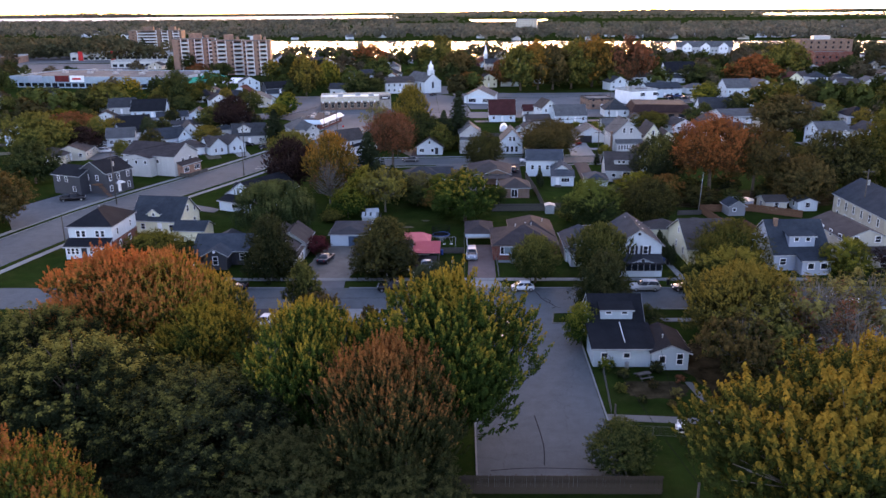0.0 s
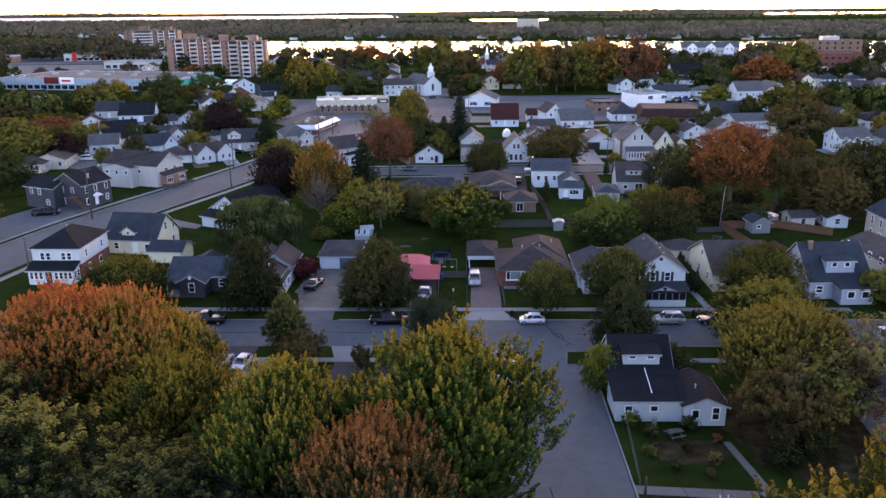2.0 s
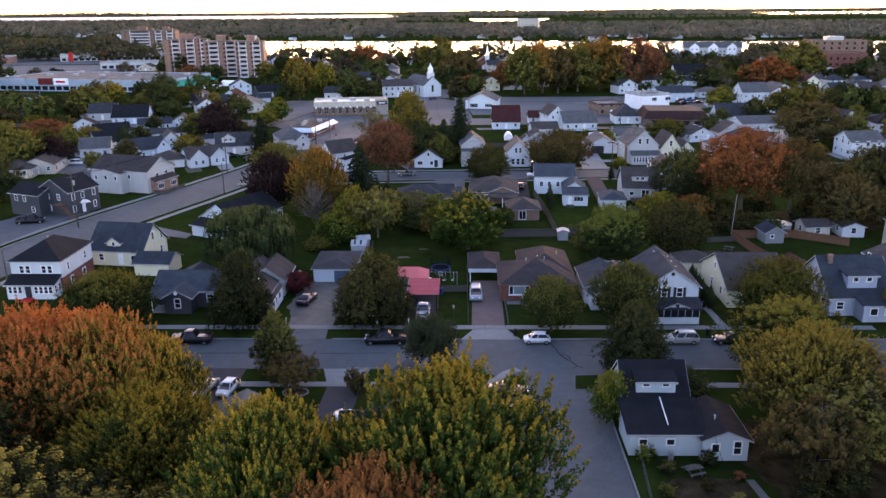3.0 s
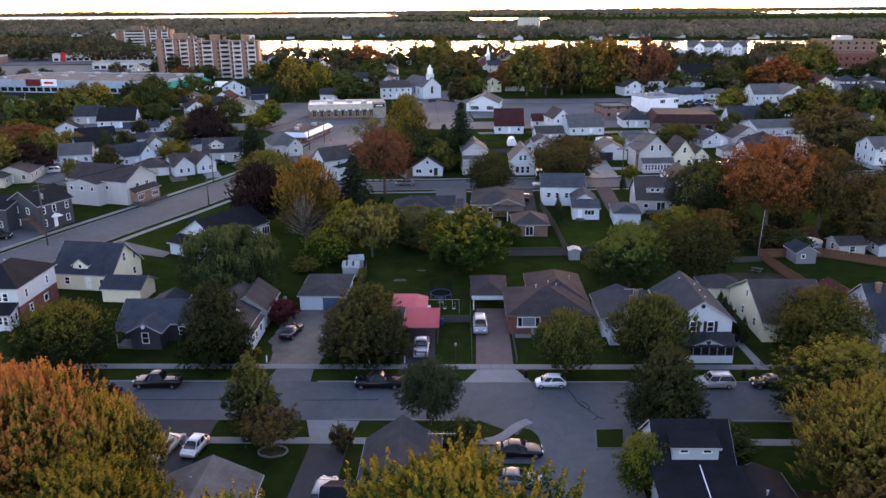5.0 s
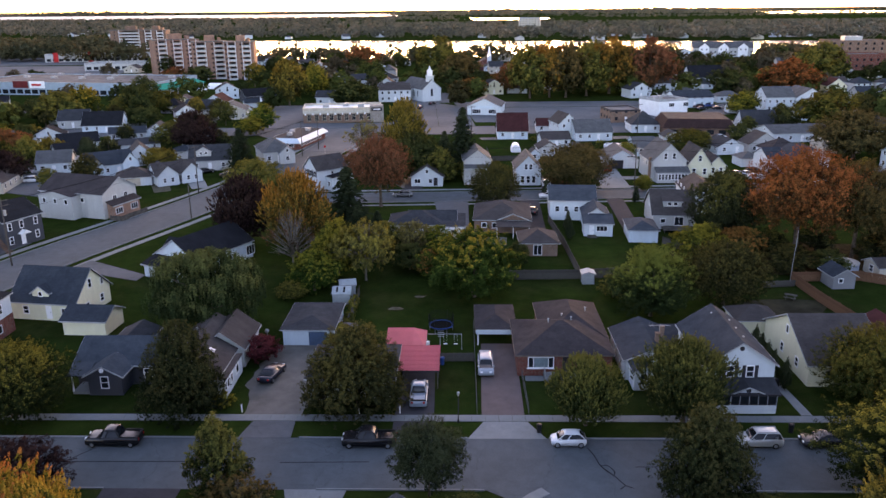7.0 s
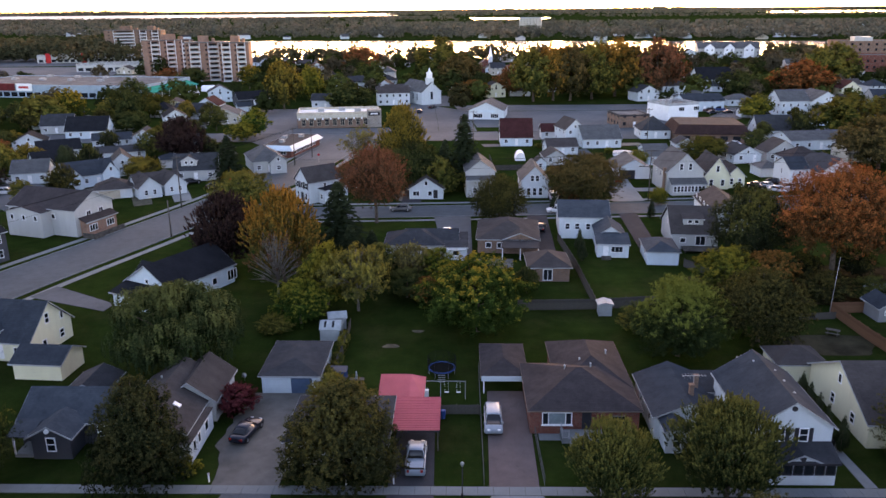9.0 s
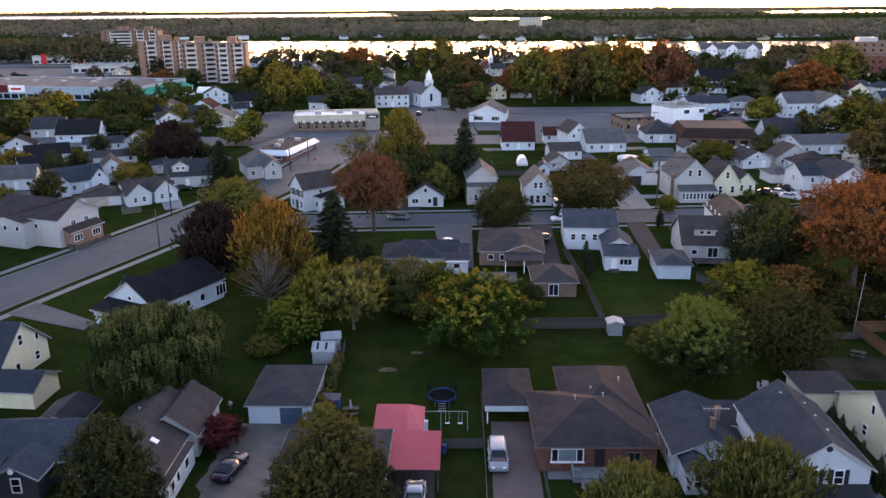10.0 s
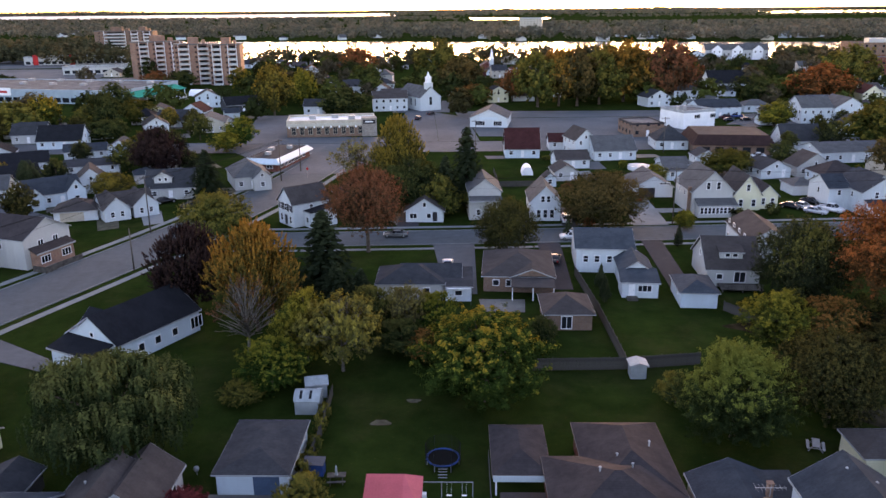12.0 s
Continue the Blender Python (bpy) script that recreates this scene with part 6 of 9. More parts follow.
for _ in range(2500):
    y = fill.uniform(245, 430)
    x = fill.choice((fill.uniform(-0.6 * y, -66), fill.uniform(64, 0.6 * y)))
    on_road = abs(y - 343 - 0.035 * max(0, x)) < 19 or abs(y - 239 - 0.07 * max(0, x)) < 14 or 24 < x < 112 and 350 < y < 414 or -90 < x < -26 and 350 < y < 425 or -275 < x < -118 and y > 408
    if count >= 44 or on_road or any((x - a) ** 2 + (y - b) ** 2 < 165 for a, b in taken):
        continue
    taken.append((x, y))
    count += 1
    small = fill.random() < 0.4
    w, d = (fill.uniform(4.5, 6.5), fill.uniform(5, 7)) if small else (fill.uniform(7.5, 10.5), fill.uniform(8, 11))
    house(x, y - d / 2, (25 if x < 0 else 5) + fill.choice((0, 0, 90, -8)), w, d, 2.4 if small else fill.choice((2.9, 3.1, 5.0)), fill.choice("xyyh"), 1.5 if small else fill.uniform(2.2, 3.4), fill.choice((WHITE, WHITE, PALEBLUE, GREYSIDE, BEIGE)), fill.choice((R_GREY, R_BLACK, R_TAUPE, R_BLUE, R_BROWN, R_LIGHT)),
          "small pale garage with shingled gable roof" if small else "pale-sided town house with dark shingled roof", "garage" if small else "house", "garage" if small else "house", "mid-town houses", win=[] if small else "auto")

# worn drives and yards beside the mid-town houses
pads = random.Random(8)
for hx, hy in [(o.matrix_basis.translation.x, o.matrix_basis.translation.y) for o in scene.objects if o.parent is None and o.get("category") in ("house", "garage") and 242 < o.matrix_basis.translation.y < 420]:
    ang = radians((25 if hx < 0 else 5) + pads.choice((0, 90)))
    w, d = pads.uniform(3.0, 6.5), pads.uniform(9, 17)
    cx, cy = hx + pads.choice((-1, 1)) * 6.5, hy + pads.uniform(-3, 7)
    ring = [(cx + u * math.cos(ang) - v * math.sin(ang), cy + u * math.sin(ang) + v * math.cos(ang)) for u, v in ((-w / 2, -d / 2), (w / 2, -d / 2 + 0.6), (w / 2 + 0.4, d / 2), (-w / 2, d / 2 - 0.5))]
    z = 0.018 + pads.random() * 0.02
    fixed("pavement_yard", Geo().face(*[(x, y, z) for x, y in ring]), pads.choice((LOT, GRAVEL, DRIVE_DARK, PATCH, CONCRETE)), "worn hard-standing yard between town houses", "driveway")


# ---- trees ----
def leaf_mesh(name, centre, normal, size, aspect=1.4, droop=None, turned_lit=None):
    """Leaves as small four-cornered blades, all in one mesh."""
    n = len(centre)
    rnd = np.random.normal(size=(n, 3))
    if droop is not None:
        rnd = rnd * 0.25 + np.array(droop)
    u = np.cross(normal, rnd)
    u /= np.linalg.norm(u, axis=1, keepdims=True) + 1e-9
    w = np.cross(normal, u)
    s = (size * np.random.uniform(0.6, 1.3, n))[:, None]
    a, b = (u, w) if droop is None else (w, u)
    long = a * s * aspect * 0.5
    wide = b * s * 0.5
    v = np.stack([centre - long, centre + wide - long * 0.1, centre + long, centre - wide - long * 0.1], 1).reshape(-1, 3)
    me = bpy.data.meshes.new(name)
    me.vertices.add(4 * n)
    me.vertices.foreach_set("co", v.astype(np.float32).ravel())
    me.loops.add(4 * n)
    me.loops.foreach_set("vertex_index", np.arange(4 * n, dtype=np.int32))
    me.polygons.add(n)
    me.polygons.foreach_set("loop_start", np.arange(0, 4 * n, 4, dtype=np.int32))
    me.materials.append(L_GREEN)
    # leaf's place on its shoot: tips are coloured as turned and as lit
    if turned_lit is not None:
        me.attributes.new("turned_lit", "FLOAT", "POINT").data.foreach_set("value", np.repeat(turned_lit, 4).astype(np.float32))
    me.update(calc_edges=True)
    return me


def ball(n):
    p = np.random.normal(size=(n, 3))
    return p / np.linalg.norm(p, axis=1, keepdims=True)


def lobes(count, R, z0, z1, shape):
    """Clump centres and sizes on the crown's envelope; shape gives the radius by height."""
    out = []
    for i in range(count):
        f = (i + 0.5) / count
        a = i * 2.39996 + random.uniform(-0.4, 0.4)
        prof = shape(f)
        k = random.uniform(0.62, 0.98) if i % 4 else random.uniform(0.1, 0.55)
        out.append((prof * R * k * math.cos(a), prof * R * k * math.sin(a), z0 + (z1 - z0) * (f * 0.92 + 0.02) + random.uniform(-0.3, 0.3), R * random.uniform(0.2, 0.36) * (0.45 + 0.55 * prof)))
    return out


def crown_mesh(name, clumps, n, size, up=0.3, flat=0.8, spiky=0.0, spray=0.42, per=26):
    """Leaves gathered in sprays on the clumps, so that the crown shows bunches and dark gaps; spiky crowns carry upright shoots."""
    c = np.array(clumps)
    weight = c[:, 3] ** 2
    m = max(8, n // per)
    idx = np.random.choice(len(c), m, p=weight / weight.sum())
    d = ball(m)
    d[:, 2] = np.abs(d[:, 2]) * np.where(np.random.rand(m) < 0.74, 1, -1)
    off = d * (c[idx, 3] * np.random.uniform(0.45, 1.1, m) ** 0.6)[:, None]
    off[:, 2] *= flat
    base = c[idx, :3] + off
    axis = c[:, :3].mean(0)
    out = base - axis
    out /= np.linalg.norm(out, axis=1, keepdims=True) + 1e-9
    grow = out * (0.6 - 0.15 * spiky) + d * (0.4 - 0.2 * spiky) + np.array((0, 0, 0.25 + spiky))
    grow /= np.linalg.norm(grow, axis=1, keepdims=True)
    k = np.random.randint(0, m, n)
    if spiky > 0.4:
        reach = spray * np.random.uniform(1.5, 3.6, m)
        q = np.random.uniform(0, 1, n) ** 0.85
        side = np.cross(grow[k], np.random.normal(size=(n, 3)))
        side /= np.linalg.norm(side, axis=1, keepdims=True) + 1e-9
        pos = base[k] + grow[k] * (q * reach[k] - 0.3)[:, None] + side * (spray * (0.5 * (1 - q) ** 0.75 + 0.05) * np.random.uniform(0.75, 1.1, n))[:, None]
        nrm = side * 0.62 + grow[k] * 0.3 + out[k] * 0.25 + np.random.normal(size=(n, 3)) * 0.22 + np.array((0, 0, up))
        turned_lit = q
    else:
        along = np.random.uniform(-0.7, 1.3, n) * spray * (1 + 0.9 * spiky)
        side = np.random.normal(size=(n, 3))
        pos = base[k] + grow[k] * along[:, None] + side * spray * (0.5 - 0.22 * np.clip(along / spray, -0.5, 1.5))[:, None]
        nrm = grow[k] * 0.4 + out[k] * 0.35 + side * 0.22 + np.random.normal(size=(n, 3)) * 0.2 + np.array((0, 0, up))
        turned_lit = np.clip((along / spray + 0.7) / 2.0, 0, 1)
    nrm /= np.linalg.norm(nrm, axis=1, keepdims=True)
    return leaf_mesh(name, pos, nrm, size, 1.9 if spiky > 0.4 else 1.4, grow[k] if spiky > 0.4 else None, turned_lit)


def wood_mesh(clumps, height, base_r, fork, mat=None, limbs=9, twigs=0, boughs=None):
    """Trunk and limbs; the limbs become meshes of their own where a list of boughs is given."""
    g = Geo()
    lean = random.uniform(-0.3, 0.3)
    g.tube([(0, 0, -0.15), (0.02, 0, 0.3), (lean * 0.3, 0.1, fork), (lean, 0.1, fork + (height - fork) * 0.5), (lean * 1.2, 0, height * 0.93)], [base_r * 1.35, base_r, base_r * 0.75, base_r * 0.42, 0.03], 9)
    pick = sorted(clumps, key=lambda q: random.random())[:limbs + twigs]
    for i, (x, y, z, r) in enumerate(pick):
        zs = fork + max(0, (z - fork)) * random.uniform(0.15, 0.5)
        mid = (x * 0.45 + random.uniform(-0.3, 0.3), y * 0.45, zs + (z - zs) * 0.55)
        rr = base_r * (0.42 if i < limbs else 0.2)
        stem, g = g, g if boughs is None else Geo()
        g.tube([(lean * 0.4, 0.05, zs * 0.9), mid, (x, y, z + r * 0.3)], [rr, rr * 0.6, 0.025], 6)
        if i >= limbs:
            for _ in range(4):
                g.tube([mid, (x + random.uniform(-1.2, 1.2), y + random.uniform(-1.2, 1.2), z + random.uniform(-0.2, 1.2))], [rr * 0.5, 0.015], 4)
        if boughs is not None:
            boughs.append(g.mesh("limb", mat or BARK, True))
        g = stem
    return g.mesh("trunk", mat or BARK, True)


def domed(f):
    return max(0.25, math.sin(math.pi * min(1, 0.18 + 0.8 * f)) ** 0.7)


def oval(f):
    return max(0.2, math.sin(math.pi * min(1, 0.12 + 0.85 * f)) ** 0.8)


def coned(f):
    return max(0.06, (1 - f) ** 0.8 * (0.75 + 0.35 * min(1, f * 5)))


def hive(f):
    return max(0.2, (1 - f) ** 0.42 * (0.86 + 0.14 * min(1, f * 6)))


def ball_head(f):
    return max(0.3, math.sqrt(max(0.0, 1 - (1.7 * f - 0.78) ** 2)))


KINDS = {}


def add_kind(key, R, H, z0, count, shape, n, size, base_r, fork, mat=None, seeds=1, **k):
    limbs, twigs = k.pop("limbs", 9), k.pop("twigs", 0)
    KINDS[key] = []
    for _ in range(seeds):
        c = lobes(count, R, z0, H * 0.94, shape)
        boughs = [] if key in ("bare", "sparse", "open") else None
        crown = crown_mesh("crown", c, n, size, **k)
        KINDS[key].append((crown, wood_mesh(c, H, base_r, fork, mat, limbs, twigs, boughs), R, H, boughs))


# reference trees: crown radius, height, first clump, clump count, profile, leaves, leaf size, trunk
add_kind("round", 5, 10, 1.3, 90, domed, 32000, 0.17, 0.26, 2.4, seeds=3, spray=0.4, per=48)
add_kind("maple", 8, 17, 2.6, 120, oval, 84000, 0.2, 0.42, 4.0, seeds=2, spiky=0.55, flat=0.95, spray=0.42, per=34)
add_kind("near", 8, 17, 2.4, 130, oval, 130000, 0.155, 0.42, 4.0, seeds=2, spiky=0.75, flat=0.95, spray=0.5, per=38)
add_kind("shade", 8, 17, 2.4, 120, domed, 76000, 0.18, 0.42, 4.0, seeds=2, spiky=0.25, flat=0.6, spray=0.62, per=70)
add_kind("open", 8, 17, 3.6, 92, oval, 115000, 0.15, 0.42, 3.4, BARK_PALE, 1, spiky=0.7, flat=0.95, spray=0.5, per=44, limbs=16, twigs=10)
add_kind("beehive", 5, 10, 0.9, 170, hive, 56000, 0.14, 0.2, 1.4, seeds=2, spray=0.24, per=16)
add_kind("clear", 5, 10, 2.9, 130, ball_head, 70000, 0.125, 0.16, 2.6, seeds=1, spray=0.22, per=14)
add_kind("high", 8, 17, 5.8, 110, domed, 70000, 0.18, 0.42, 6.0, seeds=2, spiky=0.3, spray=0.5, limbs=12)
add_kind("neat", 5, 10, 1.2, 150, domed, 46000, 0.15, 0.2, 1.6, seeds=2, spray=0.24, per=18)
add_kind("dome", 8, 12, 1.6, 190, domed, 84000, 0.155, 0.36, 2.6, seeds=2, spray=0.3, per=20)
add_kind("cone", 4, 10, 0.9, 80, coned, 22000, 0.17, 0.2, 1.6, seeds=2, spray=0.3)
add_kind("oak", 8, 14, 2.2, 110, domed, 40000, 0.25, 0.4, 3.6, seeds=2, spray=0.5)
add_kind("bare", 5, 9, 2.4, 60, domed, 1400, 0.16, 0.22, 1.8, BARK_PALE, 2, limbs=14, twigs=46, spray=0.5)
add_kind("sparse", 5, 9, 2.8, 46, domed, 4200, 0.22, 0.22, 2.2, BARK_PALE, 2, limbs=12, twigs=26, spray=0.5)
add_kind("thin", 6, 10, 3.0, 60, oval, 13000, 0.25, 0.24, 2.4, BARK_PALE, 2, limbs=12, twigs=20, spray=0.45)
add_kind("far", 7, 15, 2.4, 54, oval, 6500, 0.55, 0.4, 3.0, seeds=4, spray=0.8, spiky=0.2, per=14)
add_kind("dist", 7, 15, 2.2, 36, oval, 900, 1.25, 0.4, 3.0, seeds=4, spray=1.1, per=8)
add_kind("bush", 1.6, 2.2, 0.3, 22, domed, 3400, 0.15, 0.05, 0.3, seeds=2, spray=0.2)
# spruce: drooping whorls
KINDS["spruce"] = []
for _ in range(2):
    pos, nrm = [], []
    for i in range(26):
        z = 1.2 + 12.4 * i / 25
        reach = 3.6 * (1 - i / 26) ** 0.85 + 0.25
        for j in range(10):
            a = 2 * math.pi * j / 10 + i * 0.7 + random.uniform(-0.15, 0.15)
            rr = reach * random.uniform(0.8, 1.1)
            for _k in range(int(14 * rr / 3.6) + 5):
                q = random.uniform(0.12, 1)
                pos.append((rr * q * math.cos(a) + random.uniform(-0.2, 0.2), rr * q * math.sin(a) + random.uniform(-0.2, 0.2), z - 0.7 * q * q + random.uniform(-0.18, 0.18)))
                nrm.append((math.cos(a) * 0.5 + random.uniform(-0.4, 0.4), math.sin(a) * 0.5 + random.uniform(-0.4, 0.4), 0.8))
    nr = np.array(nrm)
    KINDS["spruce"].append((leaf_mesh("crown", np.array(pos), nr / np.linalg.norm(nr, axis=1, keepdims=True), 0.42), Geo().tube([(0, 0, -0.1), (0, 0, 13.6)], [0.25, 0.02], 8).mesh("trunk", BARK, True), 3.7, 14, None))
# willow: soft hanging plumes over a domed frame
KINDS["willow"] = []
for _ in range(2):
    c = lobes(105, 6.5, 2.2, 9.4, domed)
    pos, nrm, fall = [], [], []
    for x, y, z, r in c:
        r *= 0.82
        for _s in range(46):
            a, q = random.uniform(0, 2 * math.pi), random.uniform(0.0, 1.0) ** 0.55
            sx, sy, sz = x + r * q * math.cos(a), y + r * q * math.sin(a), z + r * 0.9 * math.sqrt(max(0, 1 - q * q * 0.92))
            ln = random.uniform(0.6, 1.9) * (0.25 + 0.9 * q)
            for k in range(int(ln / 0.14) + 2):
                if sz - k * 0.14 < 0.4:
                    break
                pos.append((sx + random.gauss(0, 0.06), sy + random.gauss(0, 0.06), sz - k * 0.14 + random.gauss(0, 0.06)))
                nrm.append((math.cos(a) * q * 0.9 + random.gauss(0, 0.16), math.sin(a) * q * 0.9 + random.gauss(0, 0.16), 1.0 - 0.6 * q - 0.04 * k))
                # plume tops marked lighter, which paints in light from above
                fall.append(1.0 - min(1.0, 0.55 * q + 0.04 * k))
    nr = np.array(nrm)
    boughs = []
    KINDS["willow"].append((leaf_mesh("crown", np.array(pos), nr / np.linalg.norm(nr, axis=1, keepdims=True), 0.16, 1.7, (0, 0, 0.35), np.array(fall)), wood_mesh(c, 9.5, 0.45, 2.4, BARK, boughs=boughs), 7.2, 10, boughs))

tree_count = 0


def tree(kind, x, y, h, r, mat, label, name="tree", turn=None, group=""):
    label += " in a yard" if len(label.split()) < 4 else ""
    global tree_count
    tree_count += 1
    form = KINDS["round" if kind == "bush" and r > 1.9 else kind]
    crown, trunk, R, H, boughs = form[tree_count % len(form)]
    rt = root(name, pose(x, y, 0, 0, 0, turn if turn is not None else (tree_count * 137) % 360) @ Matrix.Diagonal((r / R, r / R, h / H, 1)), label, "bush" if kind == "bush" else "tree", group)
    stem = part("trunk", trunk, rt)
    for bough in boughs or ():
        part("limb", bough, stem)
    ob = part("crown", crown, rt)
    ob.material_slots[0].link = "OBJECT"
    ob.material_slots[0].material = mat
    return rt


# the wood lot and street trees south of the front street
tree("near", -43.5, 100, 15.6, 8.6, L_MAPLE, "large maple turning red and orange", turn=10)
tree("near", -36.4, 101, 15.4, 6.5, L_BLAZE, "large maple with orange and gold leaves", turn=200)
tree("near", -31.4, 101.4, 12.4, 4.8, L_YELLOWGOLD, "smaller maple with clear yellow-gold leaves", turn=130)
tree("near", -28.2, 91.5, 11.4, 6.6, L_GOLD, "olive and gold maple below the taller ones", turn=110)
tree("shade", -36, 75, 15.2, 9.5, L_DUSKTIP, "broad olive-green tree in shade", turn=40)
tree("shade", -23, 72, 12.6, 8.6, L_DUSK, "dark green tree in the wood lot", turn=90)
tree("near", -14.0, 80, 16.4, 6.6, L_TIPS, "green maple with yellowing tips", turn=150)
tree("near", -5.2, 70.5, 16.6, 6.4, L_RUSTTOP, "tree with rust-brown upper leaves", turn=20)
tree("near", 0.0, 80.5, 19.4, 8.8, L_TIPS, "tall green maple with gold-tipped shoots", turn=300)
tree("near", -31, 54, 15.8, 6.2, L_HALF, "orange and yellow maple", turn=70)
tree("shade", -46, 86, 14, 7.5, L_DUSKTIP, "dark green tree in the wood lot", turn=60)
# near-black leaves here put the wood lot's deep shade into the colour
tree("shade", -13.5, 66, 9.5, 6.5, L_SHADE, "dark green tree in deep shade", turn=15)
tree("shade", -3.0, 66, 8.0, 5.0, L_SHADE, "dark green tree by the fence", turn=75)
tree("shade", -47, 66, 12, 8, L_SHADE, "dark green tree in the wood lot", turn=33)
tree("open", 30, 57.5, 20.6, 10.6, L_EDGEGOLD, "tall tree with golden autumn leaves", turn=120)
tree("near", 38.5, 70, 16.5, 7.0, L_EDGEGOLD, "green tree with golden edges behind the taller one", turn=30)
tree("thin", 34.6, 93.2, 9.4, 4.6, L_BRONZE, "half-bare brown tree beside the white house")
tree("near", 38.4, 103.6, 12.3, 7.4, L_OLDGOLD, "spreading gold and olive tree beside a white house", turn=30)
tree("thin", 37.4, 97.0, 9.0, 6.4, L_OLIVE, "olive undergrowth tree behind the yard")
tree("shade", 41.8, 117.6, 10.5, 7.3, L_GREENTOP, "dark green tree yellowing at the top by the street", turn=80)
tree("sparse", 54.5, 104, 11, 6.5, L_SPARSE, "nearly bare tree with pale limbs")
tree("bare", 45.6, 99.0, 12.0, 7.0, L_RUSSET, "nearly bare tree with pale limbs by the parking lot")
tree("bare", 47.6, 93.6, 10.5, 6.4, L_RUSSET, "nearly bare brown tree by the lot")
tree("bush", 37.0, 93.0, 3.6, 3.0, L_DUSK, "dark undergrowth shrub beside the yard", "shrub")
tree("bush", 33.6, 90.0, 2.6, 2.2, L_DUSK, "dark undergrowth shrub beside the yard", "shrub")
tree("sparse", 46.5, 101, 11.5, 7.0, L_SPARSE, "nearly bare tree with thin leaves", turn=250)
tree("neat", 17.9, 105.8, 6.4, 2.5, L_GREEN, "small green tree beside a white house")
tree("neat", 17.3, 75.2, 5.8, 3.3, L_DARK, "round green bush-like tree by the fence")
tree("clear", -2.7, 117.8, 7.9, 3.3, L_SPRUCE, "neat round dark green street tree on a clear trunk", turn=0)
tree("cone", -22.2, 117.0, 9.4, 3.5, L_SAGE, "pointed olive-green street tree")
tree("thin", -19.2, 113.0, 4.8, 3.4, L_BRONZE, "small bronze ornamental tree in a ring of stones")
tree("beehive", 22.6, 116.9, 10.4, 4.5, L_SHADE, "broad dark conical tree", turn=20)
tree("round", -41.0, 117.0, 6.0, 4.4, L_PURPLE, "dark purple-leaved small tree")
tree("bush", -11.8, 112.6, 2.9, 1.5, L_BRONZE, "tall brown hydrangea shrub", "shrub")
tree("bush", 0.6, 112.5, 4.0, 2.2, L_DARK, "dark round shrub", "shrub")
tree("bush", 27.5, 113.0, 3.0, 3.2, L_DARK, "dark hedge clump", "shrub")
# north side
tree("beehive", -11.4, 134.4, 10.8, 6.1, L_UMBER, "big round green-brown yard tree", turn=60)
tree("near", 13.9, 131.0, 8.4, 3.9, L_SAGE, "green street tree with thin trunk", turn=100)
tree("near", 24.7, 131.8, 10.2, 4.8, L_SAGE, "green leafy street tree", turn=200)
tree("beehive", -31.0, 133.4, 11.6, 4.9, L_SHADE, "dark green dense conifer", turn=0)
tree("dome", -50.0, 132.0, 9.2, 6.4, L_GREENTOP, "spreading green-yellow front yard tree")
tree("dome", 47.4, 135.6, 9.8, 6.4, L_BROWNED, "rounded olive tree before houses")
tree("round", 66.5, 134.0, 7.0, 4.0, L_YELLOW, "small yellow-green yard tree")
tree("round", 75.0, 129.5, 8, 5.0, L_PURPLE, "dark reddish tree by the street")
tree("bush", -25.6, 147.4, 3.6, 2.5, L_CRIMSON, "dark red shrub beside the gravel drive", "shrub")
tree("bush", -15.0, 149.0, 4.2, 2.4, L_OLIVE, "yellow-green shrub beside the garage", "shrub")
for vy in (152.5, 154.5, 157.0, 160.0, 163.5, 166.5):
    tree("bush", -16.0 + 0.4 * math.sin(vy), vy, 1.9 + 0.5 * math.sin(vy * 2), 0.9, L_OLIVE, "climbing vine on the leaning fence", "vine")
tree("bush", -26.2, 170.0, 3.0, 2.5, L_OLIVE, "pale green hydrangea bush", "shrub")
tree("bush", 24.2, 170.2, 4.0, 2.4, L_OLIVE, "thin pale bush by the fence", "shrub")
tree("bush", 25.5, 138.6, 1.5, 1.0, L_MAPLE, "red-flowered shrub at a house corner", "shrub")
for ty in (139.5, 142, 144.5, 147, 149.5):
    tree("cone", 38.3 + (ty % 2) * 0.3, ty, 4.4, 0.85, L_SPRUCE, "slim upright dark cedar", "cedar", group="row of cedars")
# back yards
tree("willow", -35.8, 158.0, 12.2, 9.3, L_WILLOW, "large weeping willow", "willow")
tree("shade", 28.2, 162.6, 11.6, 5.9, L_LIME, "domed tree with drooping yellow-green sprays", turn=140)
tree("dome", 40.2, 167.0, 10.6, 6.2, L_UMBER, "dark dense rounded tree")
tree("maple", -29.6, 191.2, 16.6, 6.0, L_AMBER, "tall orange-gold maple")
tree("bare", -29.0, 184.0, 11.0, 4.8, L_RUSSET, "bare grey tree with fine twigs")
tree("maple", -41.2, 199.0, 14.0, 6.0, L_PURPLE, "dark purple copper beech")
tree("spruce", -22.4, 206.5, 14.0, 6.4, L_SPRUCE, "dark green spruce", "spruce")
tree("spruce", -19.4, 199.0, 8.0, 3.6, L_SPRUCE, "dark green young spruce", "spruce")
tree("spruce", -62, 273, 11.8, 5.7, L_SPRUCE, "broad dark conifer beside the curving street", "spruce")
tree("round", -13.5, 191.5, 7.0, 3.8, L_SAGE, "dark leafy shrub tree behind the bungalow")
tree("thin", -8.4, 191.8, 6.8, 3.6, L_SPARSE, "dark leafy shrub tree behind the bungalow")
